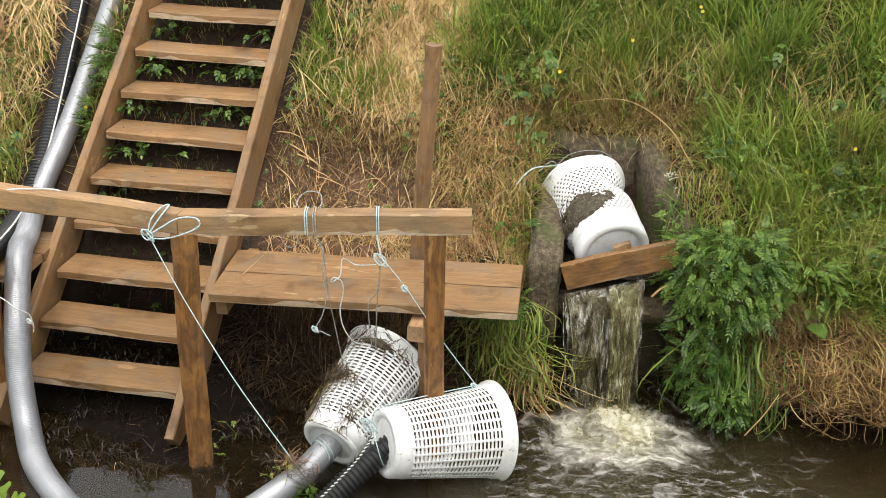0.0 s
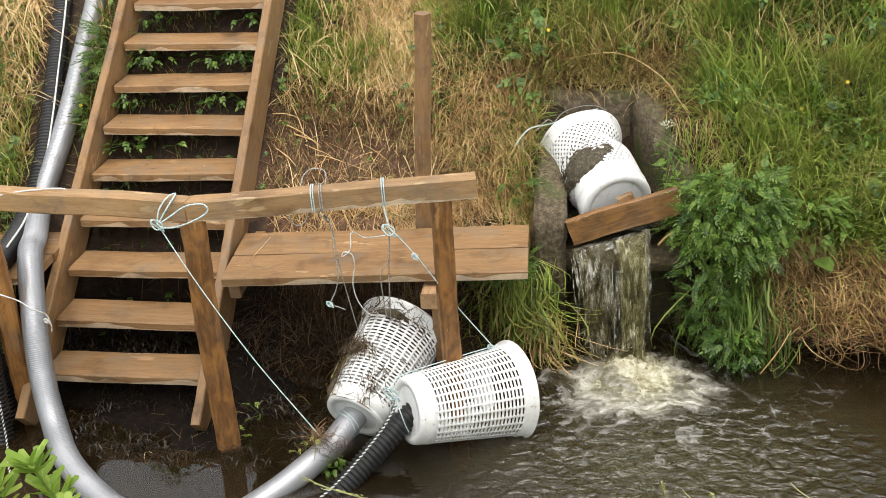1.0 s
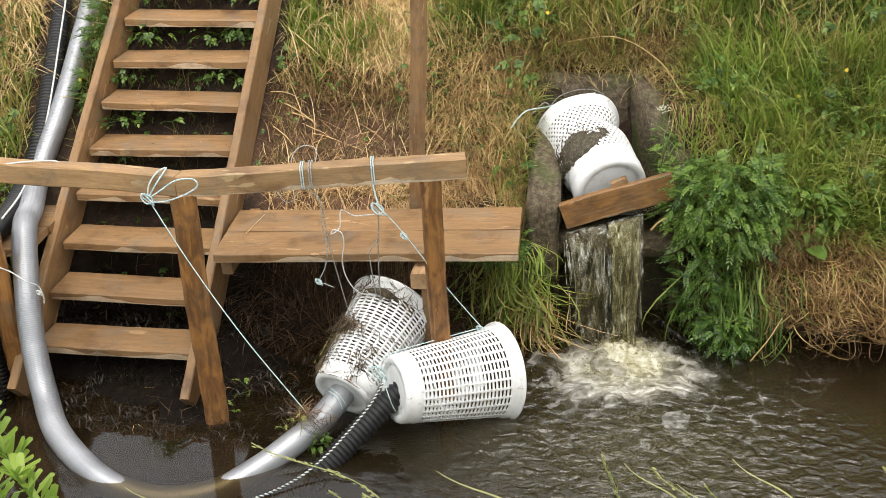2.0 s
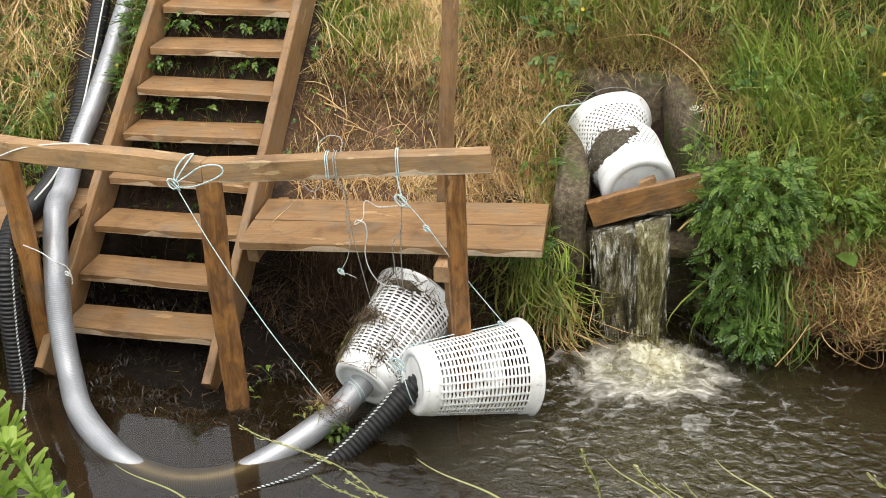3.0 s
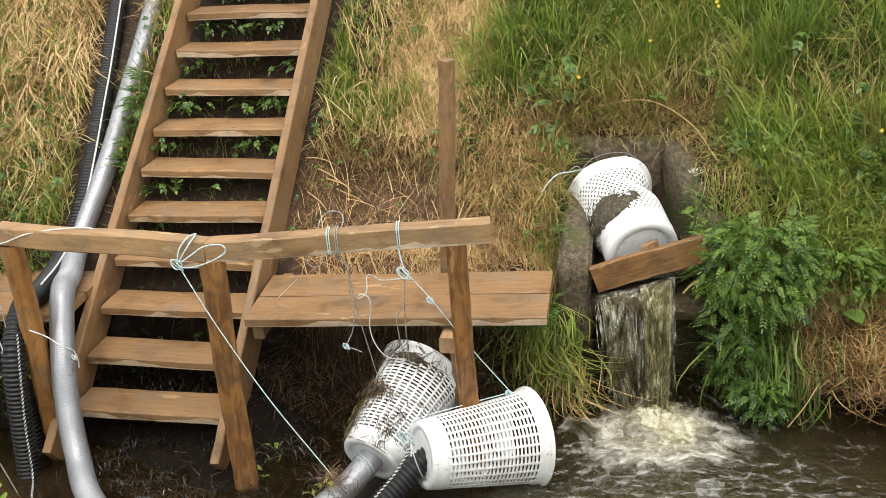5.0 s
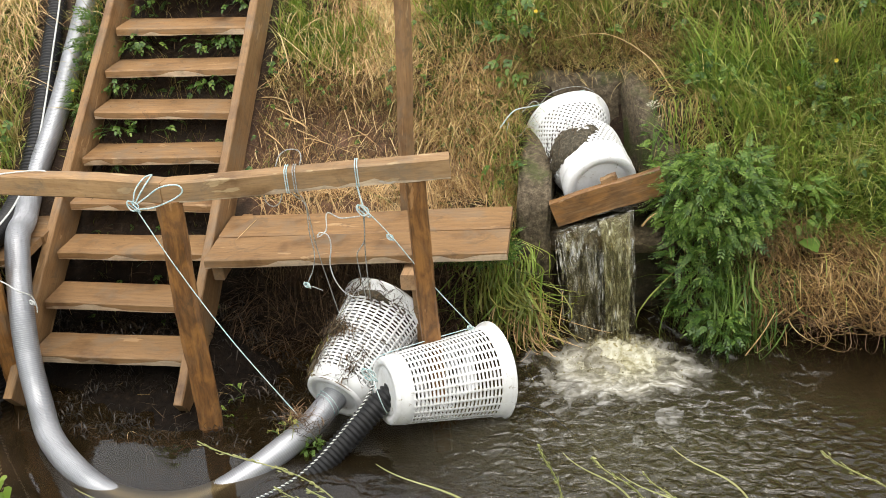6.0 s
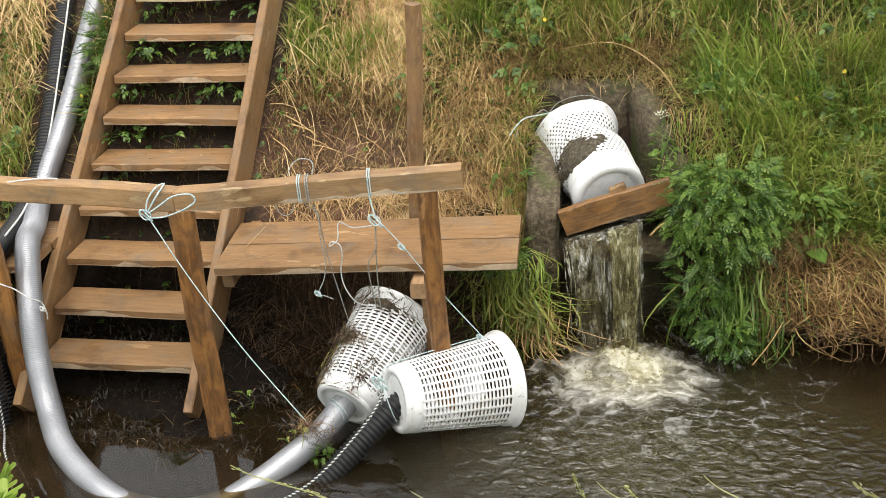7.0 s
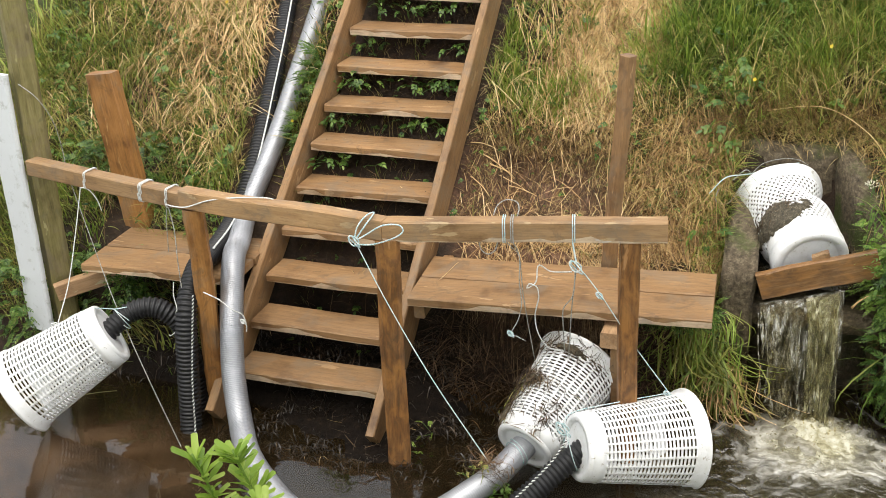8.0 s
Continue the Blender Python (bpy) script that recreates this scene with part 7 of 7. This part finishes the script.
nu = along.cross(Vector((0, 0, 1))).normalized()
nv = along.cross(nu)
rope([neck + along * (0.012 * math.sin(a * 0.5) + 0.003 * a) + 0.066 * (math.cos(a) * nu + math.sin(a) * nv) for a in np.linspace(0, 4 * math.pi, 40)], 0.0035, ROPE_BLUE, "blue-white cord bound round the short hose")
rope([(-0.50, 0.34, 0.655), (-0.56, 0.31, 0.65), (-0.66, 0.26, 0.665), (-0.76, 0.22, 0.63), (-0.85, 0.19, 0.565)], 0.004, ROPE_BLUE, "cord from the hose along the top of the basket")
rope([(-0.875, 0.18, 0.585), (-0.885, 0.175, 0.555), (-0.858, 0.18, 0.535), (-0.835, 0.19, 0.56), (-0.85, 0.185, 0.59), (-0.875, 0.18, 0.585)], 0.0055, ROPE_WHITE, "white ring of cord on the basket")
rope([(-0.20, 0.36, 0.83), (-0.20, 0.345, 0.76), (-0.185, 0.335, 0.69), (-0.20, 0.34, 0.66)], 0.004, ROPE_WHITE, "white cord tail on the black hose")
rope([(-0.20, 0.38, 0.60), (-0.215, 0.35, 0.55), (-0.25, 0.345, 0.515), (-0.275, 0.36, 0.505)], 0.004, ROPE_WHITE, "loose white cord between the black hoses")
rope([(-0.93, 0.38, 0.012), (-0.84, 0.42, 0.02), (-0.756, 0.461, 0.02)], 0.0025, PALE_SEED, "pale reed stalk floating on the ditch", "reed")
rope([(2.393, 1.75, 1.04), (2.469, 1.8, 1.12), (2.555, 1.9, 1.11), (2.615, 1.93, 1.115), (2.70, 1.97, 1.14), (2.85, 2.06, 1.15)], 0.005, ROPE_BLUE, "pale rope tied to the basket in the outlet")
rope([(2.44, 1.78, 1.06), (2.43, 1.76, 1.00), (2.49, 1.80, 0.97), (2.55, 1.86, 1.03), (2.60, 1.92, 1.10), (2.57, 1.90, 1.14), (2.51, 1.83, 1.10)], 0.0035, ROPE_DARK, "tangled grey cord beside the dented basket's rim")
rope([(2.61, 1.93, 1.12), (2.66, 1.96, 1.165), (2.75, 2.0, 1.185), (2.84, 2.04, 1.175), (2.90, 2.06, 1.14)], 0.003, ROPE_DARK, "thin cord along the dented basket's rim")
rope([(2.72, 1.80, 1.075), (2.78, 1.72, 1.06), (2.80, 1.66, 1.03)], 0.005, ROPE_BLUE, "rope end lying on the muddy basket")
rope([(1.52, 0.47, 1.335), (1.525, 0.52, 1.365), (1.56, 0.55, 1.385), (1.61, 0.55, 1.38), (1.63, 0.52, 1.36), (1.635, 0.47, 1.342)], 0.004, ROPE_DARK, "loop of greyed rope behind the rail")
rope([(1.47, 0.40, 1.25), (1.475, 0.40, 1.19), (1.51, 0.40, 1.165), (1.545, 0.40, 1.19), (1.56, 0.40, 1.24)], 0.004, ROPE_DARK, "slack loop of grey rope under the rail")
rope([(2.49, 0.46, 0.10), (2.608, 0.4, 0.118), (2.718, 0.406, 0.08), (2.846, 0.366, 0.005), (2.9, 0.34, -0.04)], 0.003, HOSE_BLACK, "thin black wire trailing from the basket", "wire")


# ---- dirt and weed caught on things ----
def on_cone(p0, p1, r0, r1, s, a, off=0.006):
    """Places on a basket's wall: s along it from the base, a round it from its upper side."""
    p0, p1 = np.array(p0), np.array(p1)
    ax = p1 - p0
    ln = np.linalg.norm(ax)
    ax = ax / ln
    up = np.array((0, 0, 1.0)) - ax * ax[2]
    up /= np.linalg.norm(up)
    sd = np.cross(ax, up)
    r = r0 + (r1 - r0) * s + off
    return p0 + ax * ln * s[..., None] + r[..., None] * (np.cos(a)[..., None] * up + np.sin(a)[..., None] * sd)


def caught_weed(args, n, s_mid, s_sd, a_mid, a_sd, size, mat, label, off=0.02):
    s0, a0 = RNG.normal(s_mid, s_sd, n), RNG.normal(a_mid, a_sd, n)
    k = np.linspace(0, 1, 5)
    ds, da = RNG.normal(0, size, n), RNG.normal(0, size * 3.2, n)
    s = s0[:, None] + ds[:, None] * k + 0.02 * np.sin(k * 6 + s0[:, None] * 40)
    a = a0[:, None] + da[:, None] * k
    p = on_cone(*args, np.clip(s, 0.0, 1.0), a, 0.004 + np.abs(RNG.normal(0, off, n))[:, None])
    strips("caught_weed", p, RNG.uniform(0.0025, 0.006, n), RNG.uniform(-3, 3, n), mat, label, "weed", 1.0)


C4 = ((1.685, 0.375, 0.136), (1.869, 0.893, 0.35), 0.155, 0.228)
caught_weed(C4, 240, 0.48, 0.05, -0.5, 0.32, 0.08, ROOTS, "dark dead weed caught across the basket")
caught_weed(C4, 22, 0.42, 0.08, -0.8, 0.2, 0.08, GRASS_MIX, "yellowed weed caught across the basket")
caught_weed(C4, 170, 0.86, 0.06, 0.0, 0.55, 0.09, ROOTS, "dark dead weed draped near the basket's rim")
caught_weed(C4, 26, 0.20, 0.14, -0.9, 0.15, 0.08, GRASS_MIX, "weed strands on the basket's lower edge")
caught_weed(C4, 110, 0.2, 0.16, -0.9, 0.3, 0.1, ROOTS, "dark wet weed on the basket's lower side", 0.01)
caught_weed(C4, 70, 0.2, 0.15, 0.5, 0.12, 0.1, ROOTS, "dark weed between the two baskets", 0.01)


def mud_material():
    m, nt, b = material("grey_mud")
    v = mapped(nt)
    n = noise_of(nt, v, 60, 6, 0.75)
    nt.links.new(ramp(nt, n, [(0.3, (0.025, 0.021, 0.013)), (0.52, (0.075, 0.062, 0.038)), (0.70, (0.26, 0.225, 0.15))]), b.inputs["Base Color"])
    b.inputs["Roughness"].default_value = 0.75
    bump(nt, b, n, 0.8, 0.01)
    return m


MUD = mud_material()


def mud_patch(cone, s0, s1, a0, a1, centre, reach, high, seed, label):
    """A crust of silt on a basket's wall, thickest at its middle and torn at the edge."""
    gs, ga = np.meshgrid(np.linspace(s0, s1, 70), np.linspace(a0, a1, 90), indexing="ij")
    blot = np.array([[0.9 * lump(p * 9, q * 2.6, seed) + 0.5 * lump(p * 26, q * 8, seed + 1.8) for p, q in zip(u, w)] for u, w in zip(gs, ga)])
    grit = np.array([[lump(p * 90, q * 28, seed + 0.5) for p, q in zip(u, w)] for u, w in zip(gs, ga)])
    thick = 1.1 - ((gs - centre[0]) / reach[0]) ** 2 - ((ga - centre[1]) / reach[1]) ** 2 + 1.3 * blot
    lift = np.clip(thick * 0.03, -0.03, high) + 0.5 * high * grit * (thick > 0)
    gi, gj = np.meshgrid(np.arange(69), np.arange(89), indexing="ij")
    quads = np.stack([gi * 90 + gj, (gi + 1) * 90 + gj, (gi + 1) * 90 + gj + 1, gi * 90 + gj + 1], -1).reshape(-1, 4)
    quads = quads[thick[:-1, :-1].ravel() > -0.4]
    tagged(link("mud", mesh_np("mud", on_cone(*cone, gs, ga, lift + 0.004).reshape(-1, 3), quads), MUD), label, "mud")


mud_patch((B1_BASE, B1_RIM, 0.20, 0.23), 0.16, 0.62, -1.9, 0.3, (0.38, -0.85), (0.13, 0.78), 0.010, 1.5, "thin crust of grey-brown mud on the dented basket")
mud_patch(C4, 0.34, 0.62, -1.2, 0.1, (0.48, -0.52), (0.045, 0.33), 0.014, 4.2, "clot of brown silt and dead leaves on the basket")
mud_patch(C4, 0.72, 0.98, -0.7, 0.9, (0.86, 0.05), (0.03, 0.45), 0.010, 7.7, "smear of dark silt below the basket's rim")
mud_patch(C4, 0.02, 0.32, -1.5, -0.5, (0.14, -1.0), (0.07, 0.22), 0.012, 9.1, "silt clinging to the basket's lower corner")

bush("water_weed", (1.62, 0.13, 0.035), (0.055, 0.04, 0.05), 46, (0.02, 0.042), RAGGED, LEAF_LIGHT, "clump of green water weed caught under the grey hose", "weed", root=(1.60, 0.17, 0.05), stems=4)
caught_weed(((2.965, 1.49, 0.795), (2.748, 2.02, 0.945), 0.20, 0.23), 120, 0.44, 0.07, -0.95, 0.45, 0.05, ROOTS, "dead leaves and stalks in the mud on the dented basket", 0.01)

# weed and twigs on the water under the steps
def muddy(x, y):
    return np.clip(2.2 * patchy(x, y, 6.0, 15.0) - 0.7, 0.03, 1)


for nd, size, width, mat, label in ((4600, (0.03, 0.10), (0.003, 0.009), ROOTS_WET, "dark wet heap of dead weed under the steps"), (850, (0.04, 0.14), (0.002, 0.0035), ROOTS, "thin brown roots and stalks on the wet silt"), (95, (0.04, 0.12), (0.002, 0.0035), ROOT_BROWN, "pale brown twigs on the wet silt"), (24, (0.03, 0.10), (0.002, 0.003), STRAW, "bleached twigs caught on the wet silt")):
    straws("dead_weed", nd, -1.1, 1.6, 0.08, 1.1, muddy, size, width, 0.035, mat, label, loft=0.05, curl=1.7)
small_weed(1.07, 0.36, 0.0, 9, (0.015, 0.03), WEED_LIGHT, 0.035, "little green sprigs at the foot of a post")
small_weed(1.14, 0.55, 0.0, 6, (0.015, 0.03), WEED_LIGHT, 0.03, "little green sprigs on the wet silt")
nd = 90
dx, dy = RNG.uniform(0.05, 1.5, nd), RNG.uniform(0.12, 0.85, nd)
dz = RNG.uniform(-0.01, 0.05, nd) + 0.10 * np.clip((dy - 0.5) / 0.35, 0, 1)
blades("floating_twigs", np.column_stack([dx, dy, dz]), RNG.uniform(0.04, 0.14, nd), RNG.uniform(0.0015, 0.0035, nd), RNG.uniform(-3.14, 3.14, nd), RNG.uniform(1.1, 1.6, nd), RNG.uniform(-0.4, 0.6, nd), ROOTS, "dark twigs and dead weed at the water's edge", 4, "debris")
nd = 12
dx, dy = RNG.uniform(0.15, 1.1, nd), RNG.uniform(0.15, 0.7, nd)
blades("floating_straw", np.column_stack([dx, dy, RNG.uniform(0.0, 0.06, nd)]), RNG.uniform(0.04, 0.14, nd), RNG.uniform(0.0015, 0.003, nd), RNG.uniform(-3.14, 3.14, nd), RNG.uniform(1.2, 1.7, nd), RNG.uniform(-0.5, 0.5, nd), GRASS_DRY, "pale straw bits at the water's edge", 4, "debris")
for nd, mid, spread, reach, mat, label in ((60, (1.56, 0.165, 0.165), 0.022, 0.09, ROOT_BROWN, "brown dead twigs caught on the grey hose"), (60, (1.62, 0.12, 0.15), 0.035, 0.07, ROOTS, "dark dead weed wound round the grey hose"), (9, (1.50, 0.13, 0.135), 0.025, 0.10, GRASS_MIX, "yellowed weed stalks caught on the grey hose")):
    k = np.linspace(0, 1, 6)[None, :, None]
    p0 = np.array(mid) + RNG.normal(0, spread, (nd, 3)) * (1, 1, 0.5)
    way, bend = RNG.normal(0, reach, (nd, 3)) * (1, 0.8, 0.45), RNG.normal(0, reach * 0.4, (nd, 3))
    strips("caught_weed", p0[:, None, :] + way[:, None, :] * (k - 0.4) + bend[:, None, :] * np.sin(k * 3.1), RNG.uniform(0.002, 0.005, nd), RNG.uniform(-3, 3, nd), mat, label, "weed", 1.0)
for lx, ly, lz in ((1.47, 0.11, 0.10), (1.53, 0.15, 0.13)):
    small_weed(lx, ly, lz, 3, (0.016, 0.03), GRASS_MIX, 0.02, "yellowed water weed lying over the grey hose")


# bits of straw and leaf trodden onto the steps and the platform
for per, size, width, mat, label in ((5, (0.015, 0.05), (0.002, 0.005), ROOTS, "dark leaf bits lying on the steps"), (3, (0.03, 0.09), (0.0015, 0.003), GRASS_DRY, "bits of straw lying on the steps")):
    step = np.repeat(np.arange(2, 12), per)
    n = len(step)
    az = RNG.uniform(-3.14, 3.14, n)
    k = np.linspace(-0.5, 0.5, 5)[None, :]
    ln = RNG.uniform(*size, n)[:, None]
    lx = RNG.uniform(0.06, STAIR_W - 0.06, n)[:, None] + np.cos(az)[:, None] * ln * k
    ly = (STEP_Y + step * RUN + RNG.uniform(0.05, 0.18, n))[:, None] + np.sin(az)[:, None] * ln * k + 0.1 * ln * k * k
    strips("step_litter", np.stack([lx, ly, (STEP_Z + step * RISE + 0.008)[:, None] + 0 * lx], -1), RNG.uniform(*width, n), az, mat, label, "litter", 0.2)


rope([(1.059, 0.987, 0.704), (1.076, 1.10, 0.708), (1.089, 1.225, 0.706)], 0.002, STRAW, "single straw stalk lying on the platform", "straw_stalk")


# ---- the near bank's plants ----
def tall_weed(tip, foot, n, size, mat, label):
    top = thing("leafy_weed", foot, label, "weed")
    line = smooth_path([foot, ((foot[0] + tip[0]) / 2 + 0.09, (foot[1] + tip[1]) / 2, (foot[2] + tip[2]) / 2), tip], 0.02)
    link("stem", tube("stem", line, np.linspace(0.007, 0.0025, len(line)), 7), LEAF_LIGHT, top)
    s = RNG.uniform(0.35, 1.0, n) ** 0.7
    idx = (s * (len(line) - 1)).astype(int)
    az = np.arange(n) * 2.4 + RNG.normal(0, 0.3, n)
    foliage("leaves", line[idx], az, RNG.uniform(0.5, 1.2, n), RNG.normal(0, 0.3, n), RNG.uniform(*size, n) * (1.25 - 0.35 * s), STRAP, mat, top)


STRAP = (np.array([(0, 0, 0), (0.45, 0.13, 0.02), (0.95, 0.12, -0.10), (1, 0, -0.12), (0.95, -0.12, -0.10), (0.45, -0.13, 0.02)]), SIMPLE[1])
tall_weed((1.69, -2.42, 1.955), (1.80, -2.25, 0.75), 130, (0.045, 0.075), WEED_LIGHT, "tall pale green weed with narrow leaves")
tall_weed((1.79, -2.42, 1.985), (1.88, -2.25, 0.75), 120, (0.045, 0.075), WEED_LIGHT, "tall pale weed leaning out from the near bank")
tall_weed((1.86, -2.46, 1.90), (1.93, -2.3, 0.75), 90, (0.04, 0.07), WEED_LIGHT, "young pale green weed on the near bank")


SLIM = (SIMPLE[0] * np.array((1, 0.5, 0.5)), SIMPLE[1])


def seed_grass(tip, foot, label, lean, headed):
    top = thing("seed_grass", foot, label, "grass", "grasses on the near bank")
    mid = (foot[0] * 0.45 + tip[0] * 0.55 - lean * 0.35, (foot[1] + tip[1]) / 2, foot[2] * 0.25 + tip[2] * 0.75 + 0.05)
    line = smooth_path([foot, mid, tip], 0.012)
    if headed:
        link("stalk", tube("stalk", line, np.linspace(0.0022, 0.0012, len(line)), 5), PALE_SEED, top)
        n = 90
        s = RNG.uniform(0.80, 1.0, n)
        idx = (s * (len(line) - 1)).astype(int)
        along = line[-1] - line[-8]
        foliage("seed_head", line[idx] + RNG.normal(0, 0.0022, (n, 3)), np.arctan2(along[1], along[0]) + RNG.normal(0, 0.2, n), np.arctan2(along[2], np.hypot(along[0], along[1])) + RNG.normal(0, 0.2, n), RNG.normal(0, 0.8, n), RNG.uniform(0.007, 0.012, n), SLIM, PALE_SEED, top)
    else:
        w = 0.0042 * np.sin(np.pi * np.clip(np.linspace(0.15, 1.0, len(line)), 0, 1)) + 0.0006
        side = np.array((0.25, 0.75, 0.6))
        v = np.concatenate([line - side * w[:, None], line + side * w[:, None]])
        k = np.arange(len(line) - 1)
        link("blade", mesh_np("blade", v, np.stack([k, k + 1, k + 1 + len(line), k + len(line)], -1)), PALE_SEED, top)


for i, (tx, tz) in enumerate(((2.69, 1.975), (2.99, 2.05), (3.03, 2.0), (3.47, 2.03), (3.13, 1.92), (2.31, 1.95), (2.80, 1.87), (3.17, 1.99), (3.22, 2.01), (2.54, 1.89), (2.04, 1.84), (2.47, 1.88), (2.86, 1.91), (3.08, 1.99))):
    lean = RNG.uniform(-0.38, -0.05)
    ty = -2.4 + RNG.uniform(-0.06, 0.06)
    seed_grass((tx, ty, tz - 0.035), (tx - lean, ty + 0.12, ground_z(tx, ty + 0.12) - 0.02), "thin arching grass stalk with a seed head" if i % 2 else "long arching green grass blade", lean, i % 2)
tufts("near_grass", 1300, 12, -0.5, 5.5, -4.3, -1.4, lambda x, y: np.where(y > -2.7, 1.0, 0.4), (0.25, 0.6), (0.004, 0.008), GRASS, "long green grass on the near bank", down=1.57, lean=(0.05, 0.4), droop=(0.3, 1.0), anywhere=True)
